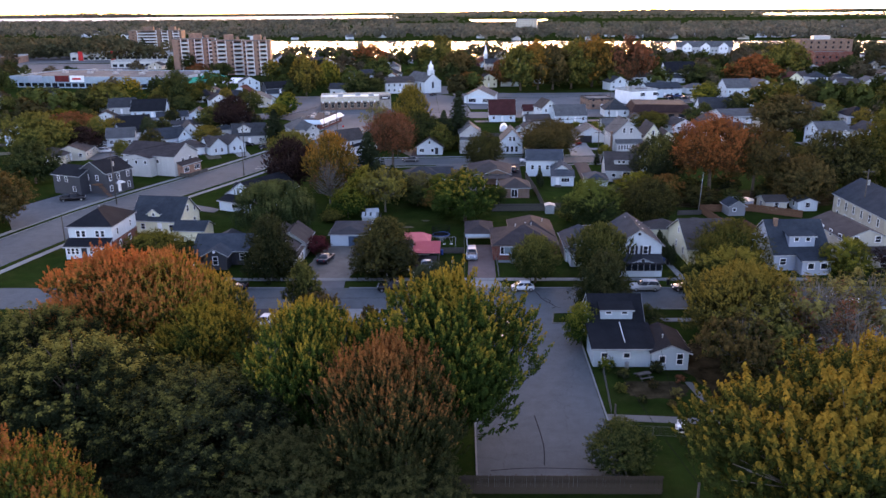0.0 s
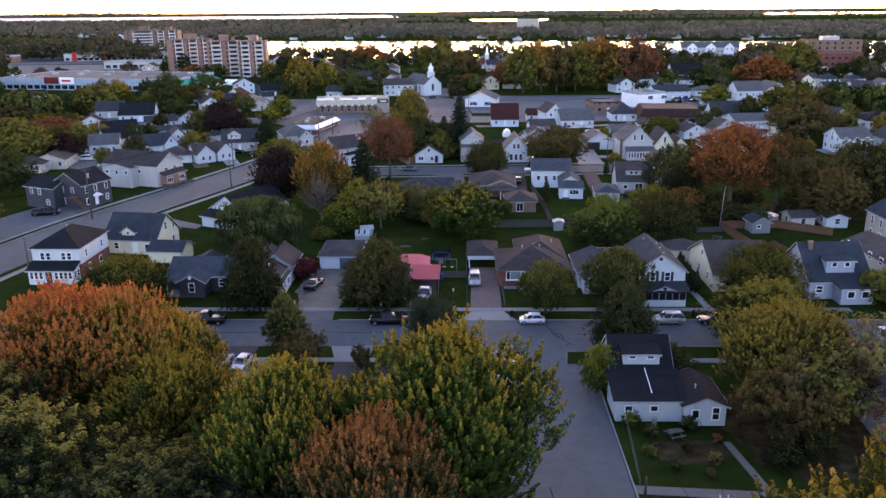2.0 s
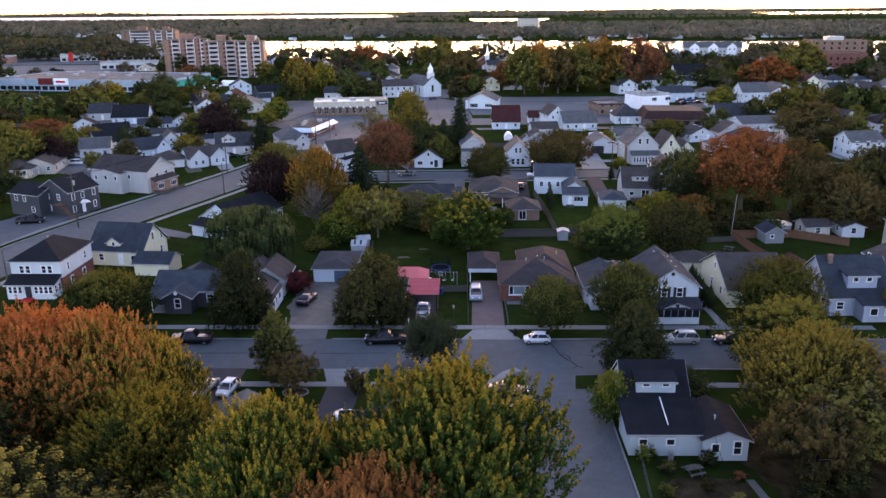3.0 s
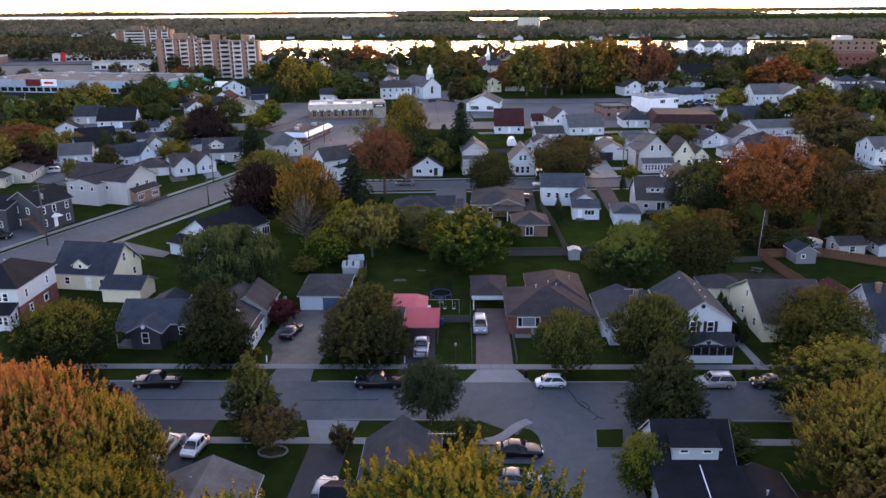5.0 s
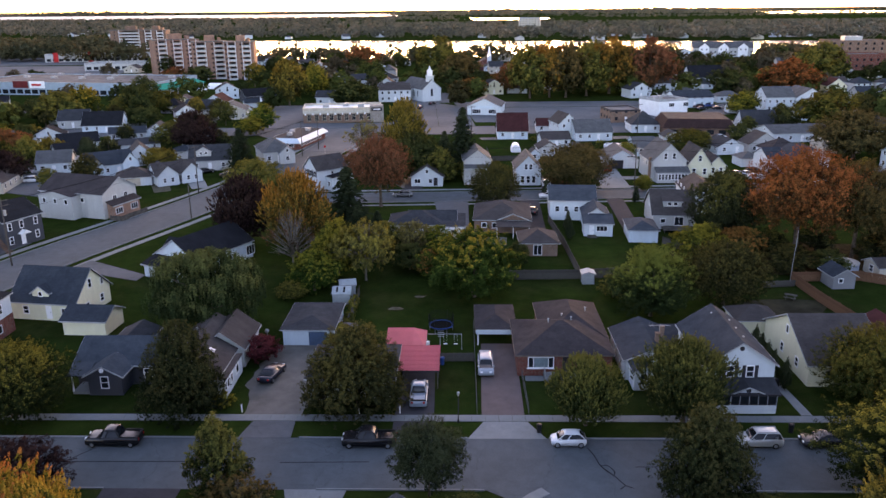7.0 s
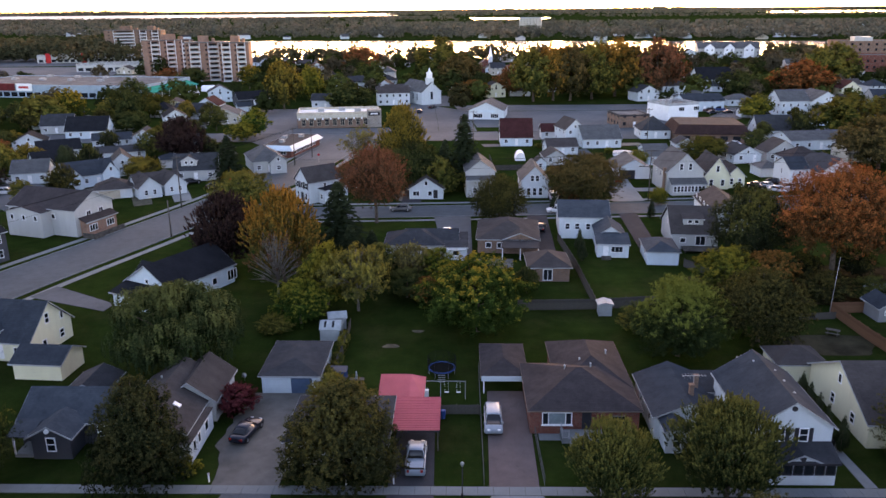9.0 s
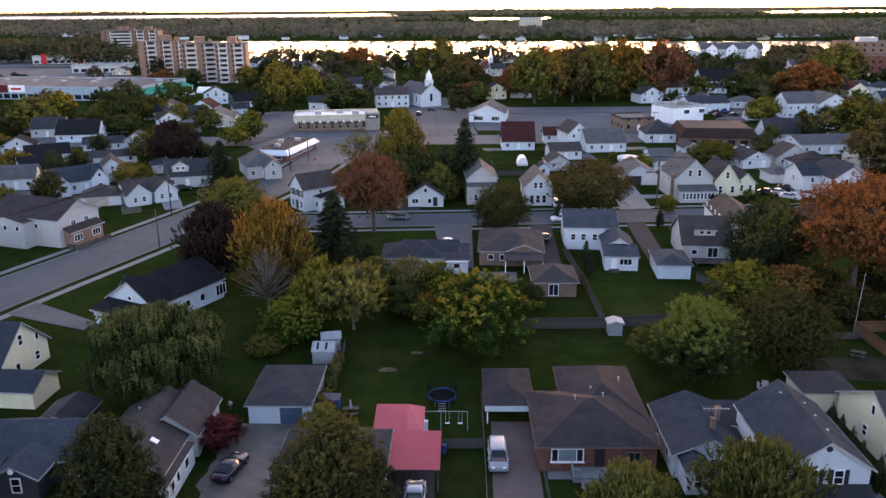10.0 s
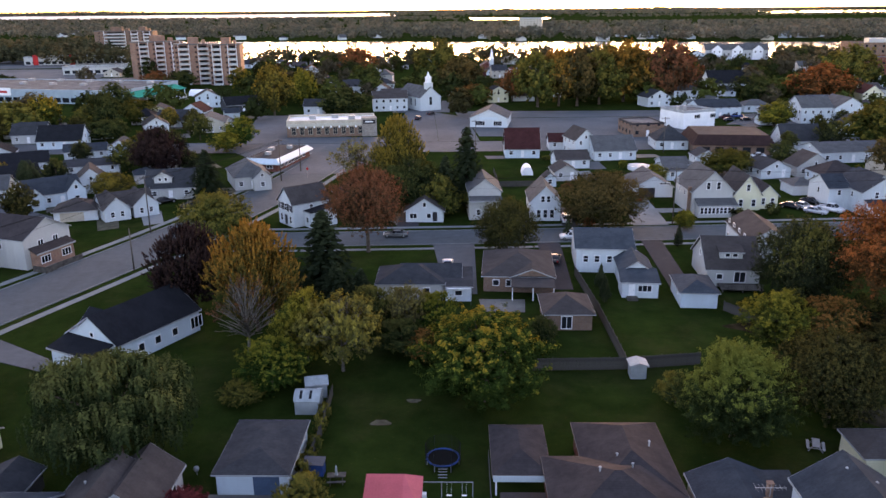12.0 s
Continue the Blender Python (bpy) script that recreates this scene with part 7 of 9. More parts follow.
tree("spruce", -15.6, 198.5, 7.0, 3.2, L_SPRUCE, "dark conifer beside the grey bungalow", "spruce")
tree("round", -4.0, 190.6, 6.4, 3.2, L_GREEN, "green leafy shrub tree by the fence")
tree("round", -1.6, 179.6, 7.4, 2.8, L_GOLD, "small golden-orange tree behind the lawn")
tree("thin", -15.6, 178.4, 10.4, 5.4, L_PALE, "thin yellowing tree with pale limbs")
tree("round", -20.6, 181.0, 10.4, 4.2, L_YELLOW, "yellow-green leafy tree")
tree("round", -23.4, 173.5, 7.2, 4.0, L_GREEN, "green undergrowth tree by the shed")
tree("round", -8.6, 184.0, 5.0, 3.4, L_DARK, "dark green garden shrub tree")
tree("round", -5.2, 181.5, 4.4, 2.8, L_MIXED, "mixed green and rust shrub tree")
tree("round", 2.3, 170.6, 11.8, 7.2, L_TIPS, "leafy green tree with golden crown", turn=10)
tree("bush", 0.5, 184.5, 4.5, 3.2, L_DARK, "dark garden shrub", "shrub")
tree("round", 10.4, 186.0, 4.6, 2.0, L_DARK, "dark garden shrub tree")
for x, y in ((22.0, 208.5), (21.6, 202.4), (40.6, 231.5), (20.6, 238.0)):
    tree("cone", x, y, 4.6, 1.0, L_SPRUCE, "narrow upright dark cedar", "cedar")
tree("high", 60.4, 190.6, 20.6, 9.4, L_ORANGE, "huge orange-brown autumn maple", turn=40)
tree("high", 70.4, 190.0, 18.4, 7.6, L_BRONZE, "tall rust-brown maple", turn=210)
tree("dome", 50.4, 200.0, 14.6, 6.8, L_DUSK, "dark rounded tree")
tree("round", 42.4, 188.0, 7.4, 4.6, L_YELLOW, "yellow-green shrub tree")
tree("round", 49.4, 187.0, 7.0, 4.4, L_MIXED, "green and red shrub tree")
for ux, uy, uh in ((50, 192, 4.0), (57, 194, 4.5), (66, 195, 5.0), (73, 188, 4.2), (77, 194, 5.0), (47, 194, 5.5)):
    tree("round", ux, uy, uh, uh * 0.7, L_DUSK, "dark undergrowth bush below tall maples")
tree("round", 56.0, 183.0, 5.0, 4.0, L_UMBER, "brownish undergrowth tree by the fence")
tree("round", 62.5, 181.5, 4.6, 3.2, L_DARK, "dark undergrowth tree by the fence")
tree("oak", 79, 184, 12, 7.0, L_OAK, "bronze-green tree behind sheds")
# round the back street
tree("high", -18.0, 228.6, 17.0, 7.2, L_RUSSET, "tall reddish-brown maple", turn=0)
tree("dome", 8.0, 228.4, 10.8, 5.7, L_UMBER, "round brownish-green street tree", turn=80)
tree("dome", 28.6, 246.0, 12.0, 8.8, L_OAK, "broad low oak with bronze-green leaves", turn=10)
tree("spruce", 0.8, 262.0, 18.6, 6.4, L_SPRUCE, "tall dark spruce", "spruce")
tree("spruce", -4.0, 258.0, 13.0, 4.6, L_SPRUCE, "dark spruce", "spruce")
tree("maple", -15.0, 270.0, 20.4, 5.8, L_OLDGOLD, "tall yellow-green tree", turn=0)
tree("oak", -11.0, 259.5, 12.5, 6.6, L_DARK, "dark green tree behind the cottage")
tree("oak", -15.5, 256.0, 11.5, 5.6, L_DARK, "dark tree beside the cottage")
tree("round", -5.0, 255.0, 9.5, 4.4, L_OLIVE, "olive tree behind the cottage")
tree("round", 3.5, 256.0, 7.5, 3.4, L_OLIVE, "small olive tree")
tree("sparse", -28, 291, 11, 7, L_SPARSE, "bare pale tree beside the parking lot")
def town_tree(x, y, h, r, mt):
    return tree("oak" if y < 300 else "far", x, y, h, r, mt, "autumn tree among the town houses", group="trees of the town")


town_tree(-83, 298, 14.2, 6.8, L_PURPLE)
town_tree(-85, 272, 6.8, 5.2, L_OLDGOLD)
town_tree(-48, 235, 10.4, 6.8, L_OLIVE)
town_tree(-75, 334, 6.8, 5.0, L_YELLOW)
town_tree(-73, 344, 10.2, 5.2, L_GREEN)
town_tree(-153, 373, 14.9, 7.0, L_GOLD)
town_tree(-159, 364, 13.4, 9.2, L_OLIVE)
town_tree(-139, 383, 9.6, 8.3, L_OLIVE)
town_tree(-151, 432, 13.6, 7.0, L_DARK)
town_tree(-131, 406, 9.1, 8.0, L_BROWNED)
town_tree(-124, 357, 7.8, 6.5, L_DARK)
town_tree(-157, 535, 10.5, 9, L_DARK)
town_tree(-174, 540, 9.9, 8, L_RUST)
town_tree(-118, 511, 13.9, 6.4, L_GOLD)
town_tree(-79, 420, 22, 7.9, L_OLDGOLD)
town_tree(-72, 449, 17.7, 6.4, L_YELLOW)
town_tree(-49, 419, 11.7, 10.2, L_DARK)
town_tree(-64, 591, 20, 11, L_RUST)
town_tree(5, 456, 9.5, 9.3, L_MIXED)
town_tree(0, 491, 20, 11, L_OAK)
town_tree(-12, 551, 26, 14, L_OLIVE)
town_tree(24, 466, 15.7, 6.9, L_RUST)
town_tree(34, 444, 25, 11, L_OLIVE)
town_tree(44, 448, 27, 10, L_AMBER)
town_tree(52, 447, 26, 11, L_OAK)
town_tree(63, 453, 25, 11, L_OLIVE)
town_tree(76, 463, 29, 13, L_AMBER)
town_tree(86, 466, 26, 10, L_OAK)
town_tree(96, 462, 28, 11, L_RUSSET)
town_tree(70, 478, 27, 11, L_OLIVE)
town_tree(104, 474, 24, 10, L_RUSSET)
town_tree(131, 449, 13.8, 9.8, L_DARK)
town_tree(115, 381, 9.3, 6.4, L_YELLOW)
town_tree(161, 448, 18.6, 13, L_ORANGE)
town_tree(201, 506, 24, 14, L_OLIVE)
town_tree(126, 329, 15.4, 9.9, L_BROWNED)
town_tree(71, 297, 7.3, 6.5, L_BROWNED)
town_tree(50, 290, 4.5, 3.1, L_YELLOW)
town_tree(142, 361, 8.7, 6.7, L_PURPLE)
town_tree(45, 243.5, 4.3, 2.2, L_YELLOW)
town_tree(-130, 247, 15, 10, L_OLIVE)
town_tree(-141, 292, 9.3, 8.3, L_RUST)
town_tree(-120, 256, 9, 6.0, L_PURPLE)
town_tree(-98, 166, 13, 8.0, L_BRONZE)
town_tree(115, 284, 15, 11, L_OAK)
town_tree(90, 194, 16, 10.5, L_UMBER)
town_tree(102, 196, 18, 8, L_BROWNED)
town_tree(-132, 377, 15, 6.4, L_DARK)
town_tree(-167, 331, 5.8, 7.9, L_YELLOW)
town_tree(108, 205, 15, 9, L_DARK)
town_tree(-112, 210, 12, 7, L_DARK)
town_tree(-105, 272, 10, 2.8, L_SPRUCE)

# smaller yard trees between the mid-town houses
homes = [o.matrix_basis.translation.copy() for o in scene.objects if o.parent is None and o.get("category") in ("house", "garage", "shop", "restaurant", "store")]
mid = random.Random(4)
made = 0
for _ in range(3000):
    y = mid.uniform(245, 400)
    x = mid.choice((mid.uniform(-0.6 * y, -70), mid.uniform(75, 0.6 * y)))
    if abs(y - 343 - 0.035 * max(0, x)) < 13 or 24 < x < 110 and 350 < y or -88 < x < -26 and y > 350 or y < 254 + 0.07 * max(0, x) and x > 0:
        continue
    if made < 90 and all((p.x - x) ** 2 + (p.y + 5 - y) ** 2 > 62 for p in homes):
        homes.append(Vector((x, y - 5, 0)))
        made += 1
        hh = mid.uniform(4.5, 10.5)
        tree("far", x, y, hh, hh * mid.uniform(0.4, 0.55), mid.choice((L_OLIVE, L_BROWNED, L_DUSK, L_SAGE, L_OLDGOLD, L_DARK, L_UMBER)), "yard tree among the houses", group="trees of the town")

# low shrubs and hedges about the mid-town yards
for gx, gy, gh, gm in ((21.6, 95.6, 1.3, L_DUSK), (24.6, 93.0, 0.9, L_BRONZE), (26.8, 90.6, 1.2, L_SPARSE), (22.6, 89.4, 0.8, L_DUSK), (28.2, 94.4, 1.0, L_RUSSET), (20.6, 92.0, 1.1, L_OLIVE), (25.6, 88.0, 0.9, L_BRONZE), (19.9, 97.9, 1.6, L_GREEN), (26.0, 97.2, 1.5, L_DUSK)):
    tree("bush", gx, gy, gh, gh * 0.7, gm, "small ragged garden plant in the back yard", "garden_plant")
tree("bush", -27.2, 135.2, 1.5, 1.3, L_YELLOW, "yellow-green flowering shrub by the gravel drive", "shrub")
tree("bush", -28.9, 134.8, 1.2, 1.1, L_OLIVE, "low shrub beside the house corner", "shrub")
for i in range(40):
    y = mid.uniform(246, 335)
    x = mid.choice((mid.uniform(-0.55 * y, -62), mid.uniform(16, 0.52 * y)))
    if all((p.x - x) ** 2 + (p.y + 5 - y) ** 2 > 36 for p in homes):
        tree("bush", x, y, mid.uniform(1.4, 3.0), mid.uniform(1.2, 2.2), mid.choice((L_OLIVE, L_DUSK, L_SAGE, L_YELLOW, L_RUSSET)), "low leafy shrub beside a town house", "shrub")

# further town: trees and houses standing between the main street and the river
KEEP = [(-46, 372, 26), (-54, 316, 20), (10, 392, 22), (50, 385, 50), (84, 386, 24), (-205, 500, 62), (-172, 510, 50), (-20, 440, 26), (-155, 560, 46), (-18, 400, 14), (-68, 385, 14), (225, 748, 30), (290, 630, 34), (-270, 720, 40), (-360, 740, 80), (-300, 640, 60), (140, 392, 18), (-275, 590, 34), (18, 645, 12), (-190, 425, 28), (-150, 432, 14), (-226, 428, 30), (-134, 482, 20), (50, 425, 40)]
rnd = random.Random(11)
spots = [(x, y, 7) for x, y, *_ in ((-58, 501), (-53, 586), (105, 459), (138, 499), (88, 443), (-116, 449), (-96, 435))]
LEAFS = [L_SAGE, L_HAZED_DUN, L_OLIVE, L_SAGE, L_OAK, L_BROWNED, L_OLIVE, L_HAZED_DUN]


def free(x, y, r):
    return all((x - a) ** 2 + (y - b) ** 2 > (c + r) ** 2 for a, b, c in KEEP) and all((x - a) ** 2 + (y - b) ** 2 > (c + r) ** 2 for a, b, c in spots)


for i in range(1500):
    y = rnd.uniform(395, 735)
    x = rnd.uniform(-0.62, 0.62) * y
    if len(spots) < 150 and free(x, y, 8):
        spots.append((x, y, 7))
        w, d = rnd.uniform(8, 12), rnd.uniform(8, 12)
        house(x, y, rnd.choice((0, 5, 90, 12, -8)), w, d, rnd.choice((2.8, 3.0, 4.8)), rnd.choice("xyyh"), rnd.uniform(1.8, 3.4), rnd.choice((WHITE, WHITE, PALEBLUE, GREYSIDE, BEIGE, CREAM)), rnd.choice((R_GREY, R_BLACK, R_TAUPE, R_LIGHT, R_BLUE, R_MAROON)), "distant house with pale walls and shingled roof", group="distant houses")
made, grove = 0, {}
for i in range(5200):
    y = rnd.uniform(300, 745)
    x = rnd.uniform(-0.66, 0.66) * y
    if y < 400 and abs(x) < 165 or made >= 420 or not free(x, y, 2.0):
        continue
    spots.append((x, y, 1.6))
    made += 1
    hh = rnd.uniform(6.5, 14)
    if -0.27 * y < x < 0.33 * y:
        hh = min(hh, max(4.5, 46 - 0.0527 * y - rnd.uniform(0, 4)))
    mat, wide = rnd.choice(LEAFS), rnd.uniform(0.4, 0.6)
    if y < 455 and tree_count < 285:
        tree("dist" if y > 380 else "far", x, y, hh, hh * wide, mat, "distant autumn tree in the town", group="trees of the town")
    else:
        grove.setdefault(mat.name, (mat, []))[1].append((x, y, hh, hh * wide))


def joined_trees(name, mat, rows, label):
    """Far trees past counting: leafy crowns and trunks of many trees in one mesh."""
    pts = []
    for i, (x, y, h, r) in enumerate(rows):
        crown, _, R, H, _ = KINDS["dist"][i % len(KINDS["dist"])]
        co = np.empty(len(crown.vertices) * 3, dtype=np.float32)
        crown.vertices.foreach_get("co", co)
        co = co.reshape(-1, 3) * np.array((r / R, r / R, h / H))
        a = i * 2.4
        rot = np.array(((math.cos(a), -math.sin(a), 0), (math.sin(a), math.cos(a), 0), (0, 0, 1)))
        pts.append(co @ rot.T + np.array((x, y, 0)))
    v = np.concatenate(pts)
    n = len(v) // 4
    me = bpy.data.meshes.new(name)
    me.vertices.add(4 * n)
    me.vertices.foreach_set("co", v.astype(np.float32).ravel())
    me.loops.add(4 * n)
    me.loops.foreach_set("vertex_index", np.arange(4 * n, dtype=np.int32))
    me.polygons.add(n)
    me.polygons.foreach_set("loop_start", np.arange(0, 4 * n, 4, dtype=np.int32))
    me.materials.append(mat)
    me.update(calc_edges=True)
    return tagged(new(name, me), label, "trees", kind="stuff")


for mat, rows in grove.values():
    joined_trees("far_trees", mat, rows, "autumn trees filling the town before the river")


# houses scattered along the far bank
bank = random.Random(17)
for i in range(56):
    y = 1075 + 420 * bank.random() ** 1.5
    x = y * (bank.uniform(0.02, 0.62) if i % 4 else bank.uniform(-0.5, 0.0))
    y = max(y, (1070 - 0.26 * (x - 150) if x < 150 else 1065 - 0.13 * (x - 150)) + 14)
    house(x, y, bank.choice((0, 8, -12, 20)), bank.uniform(9, 16), bank.uniform(8, 11), bank.choice((3.2, 5.4)), bank.choice("xxyh"), bank.uniform(2.2, 3.6), bank.choice((WHITE, WHITE, BEIGE, GREYSIDE, PALEBLUE)), bank.choice((R_GREY, R_TAUPE, R_LIGHT, R_BLUE)), "small pale house on the far river bank", group="houses of the far bank", win=[])


def woods(name, rows, label, cards=64, mat=None):
    """Far woodland: many uneven leafy crowns in one mesh."""
    r = np.random.RandomState(5)
    forms = []
    for _ in range(6):
        c = np.array([(r.uniform(-0.32, 0.32), r.uniform(-0.32, 0.32), 0.3 + 0.085 * k, r.uniform(0.14, 0.26)) for k in range(7)])
        pick = r.randint(0, 7, cards)
        d = r.normal(size=(cards, 3))
        d /= np.linalg.norm(d, axis=1, keepdims=True)
        mid = c[pick, :3] + d * c[pick, 3:4] * r.uniform(0.6, 1.1, (cards, 1))
        nrm = d * 0.6 + r.normal(size=(cards, 3)) * 0.4 + np.array((0, 0, 0.3))
        nrm /= np.linalg.norm(nrm, axis=1, keepdims=True)
        u = np.cross(nrm, r.normal(size=(cards, 3)))
        u /= np.linalg.norm(u, axis=1, keepdims=True)
        w = np.cross(nrm, u)
        s = r.uniform(0.05, 0.12, (cards, 1)) * (90 / cards) ** 0.5
        forms.append(np.stack([mid - u * s, mid - w * s * 0.8, mid + u * s, mid + w * s * 0.8], 1).reshape(-1, 3))
    pts = []
    for i, (x, y, h) in enumerate(rows):
        a = r.uniform(0, 6.28)
        rot = np.array(((math.cos(a), -math.sin(a), 0), (math.sin(a), math.cos(a), 0), (0, 0, 1)))
        pts.append(forms[i % 6] @ rot.T * (h * np.array((1.25, 1.25, 1.0))) + np.array((x, y, 0)))
    v = np.concatenate(pts)
    n = len(v) // 4
    me = bpy.data.meshes.new(name)
    me.vertices.add(4 * n)
    me.vertices.foreach_set("co", v.astype(np.float32).ravel())
    me.loops.add(4 * n)
    me.loops.foreach_set("vertex_index", np.arange(4 * n, dtype=np.int32))
    me.polygons.add(n)
    me.polygons.foreach_set("loop_start", np.arange(0, 4 * n, 4, dtype=np.int32))
    me.materials.append(mat or L_HAZED_WOODS)
    me.update(calc_edges=True)
    tagged(new(name, me), label, "woods", kind="stuff")


rr = np.random.RandomState(3)
rows = []
for _ in range(560):
    x = rr.uniform(-900, 900)
    mid = -230 < x < 330
    if 190 < x < 255:
        continue
    rows.append((x, rr.uniform(700, 742) + (abs(x + 60) * 0.11 if x < -60 else 0), rr.uniform(8, 14.5) if mid else rr.uniform(9, 16)))
for _ in range(420):
    y = rr.uniform(800, 960)
    rows.append((-rr.uniform(0.38, 0.68) * y, y, rr.uniform(9, 17)))
for _ in range(190):
    x, y = rr.uniform(0.34, 0.66), rr.uniform(600, 740)
    if not 0.4 < x < 0.5:
        rows.append((x * y, y, rr.uniform(8, 15)))
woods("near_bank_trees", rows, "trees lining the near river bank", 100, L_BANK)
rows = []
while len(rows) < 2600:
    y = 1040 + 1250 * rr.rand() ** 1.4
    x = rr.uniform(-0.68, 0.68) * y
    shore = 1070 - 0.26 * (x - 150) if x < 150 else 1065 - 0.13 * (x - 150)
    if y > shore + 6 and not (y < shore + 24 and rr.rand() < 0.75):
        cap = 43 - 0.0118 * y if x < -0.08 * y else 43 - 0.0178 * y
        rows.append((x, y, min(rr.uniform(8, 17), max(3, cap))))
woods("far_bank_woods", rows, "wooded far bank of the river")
rows = []
while len(rows) < 900:
    y = rr.uniform(2300, 3200)
    x = rr.uniform(-0.68, 0.68) * y
    if x < -0.08 * y and y > 2950 or x > 0 and y < 2700:
        continue
    wet = (-20 < x < 420 and 2440 < y < 3010) or y > 3150 and x < -250
    if not wet:
        rows.append((x, y, min(rr.uniform(10, 19), 43 - 0.0118 * y)))
for _ in range(46):
    rows.append((rr.uniform(10, 290), rr.uniform(2370, 2440), rr.uniform(2, 9)))
for _ in range(150):
    rows.append((rr.uniform(1250, 2900), rr.uniform(3080, 3260), rr.uniform(4, 14)))
for _ in range(120):
    rows.append((rr.uniform(-2600, -300), rr.uniform(2980, 3130), rr.uniform(2, 9)))
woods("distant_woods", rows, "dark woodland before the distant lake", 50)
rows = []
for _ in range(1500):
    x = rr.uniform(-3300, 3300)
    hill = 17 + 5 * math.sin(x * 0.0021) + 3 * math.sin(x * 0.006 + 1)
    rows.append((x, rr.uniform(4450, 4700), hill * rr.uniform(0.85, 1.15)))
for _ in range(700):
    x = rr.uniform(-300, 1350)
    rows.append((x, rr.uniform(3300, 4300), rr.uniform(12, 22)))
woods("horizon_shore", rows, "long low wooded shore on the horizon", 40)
fixed("ridge", slab([(-4900, 4700), (4900, 4700), (4900, 4760), (-4900, 4760)], -1, 15), GRASS, "low far shore land", "far shore")


# ---- vehicles ----
def shell(outline, half, inset=0.1, shrink=0.05, taper=None):
    """A rounded body: the side outline swept across the width, drawn in at both flanks."""
    g = Geo()
    cx = sum(p[0] for p in outline) / len(outline)
    cz = sum(p[1] for p in outline) / len(outline)
    k = len(outline)
    slices = ((-half, 1 - shrink), (-half + inset, 1.0), (half - inset, 1.0), (half, 1 - shrink))
    for y, s in slices:
        g.v += [(cx + (x - cx) * (1 - (1 - s) * 0.5), y, cz + (z - cz) * s) for x, z in outline]
    for i in range(3):
        for j in range(k):
            a, b = i * k + j, i * k + (j + 1) % k
            g.f.append((a, b, b + k, a + k))
    g.f += [tuple(range(k))[::-1], tuple(range(3 * k, 4 * k))]
    return g


def cabin(prof, z0, z1, w0, w1, lift=0.0, crown=0.05):
    """A rounded car cabin: a side profile lofted across, narrower towards the roof."""
    g = Geo()
    k = len(prof)
    for u in (-1.0, -0.72, -0.3, 0.3, 0.72, 1.0):
        for x, z in prof:
            f = max(0.0, min(1.0, (z - z0) / (z1 - z0)))
            g.v.append((x, u * (w0 + (w1 - w0) * f), z + lift + crown * f * (1 - u * u)))
    for i in range(5):
        g.f += [(i * k + j, i * k + j + 1, (i + 1) * k + j + 1, (i + 1) * k + j) for j in range(k - 1)]
    g.f += [tuple(range(k))[::-1], tuple(range(5 * k, 6 * k)), tuple(i * k for i in range(6)), tuple(i * k + k - 1 for i in range(6))[::-1]]
    return g


CARS = {"hatch": dict(L=3.65, W=1.6, top=1.5, hood=0.9, deck=0.98, cab=(0.62, 1.35, 2.95, 3.6)), "sedan": dict(L=4.9, W=1.85, top=1.46, hood=0.88, deck=0.98, cab=(1.35, 2.15, 3.55, 4.35)),
        "suv": dict(L=4.7, W=1.85, top=1.72, hood=1.02, deck=1.08, cab=(1.2, 1.85, 4.2, 4.6)), "van": dict(L=5.0, W=1.95, top=1.75, hood=1.0, deck=1.1, cab=(0.75, 1.75, 4.55, 4.9)), "pickup": dict(L=5.7, W=1.95, top=1.85, hood=1.1, deck=1.1, cab=(1.35, 2.0, 3.35, 3.75))}
WHEEL = Geo().tube([(0, -0.11, 0), (0, -0.09, 0), (0, 0.09, 0), (0, 0.11, 0)], [0.28, 0.33, 0.33, 0.28], 16).mesh("wheel", RUBBER, True)
HUB = Geo().tube([(0, -0.125, 0), (0, 0.125, 0)], 0.2, 12).mesh("rim", RIM)
paints = {}


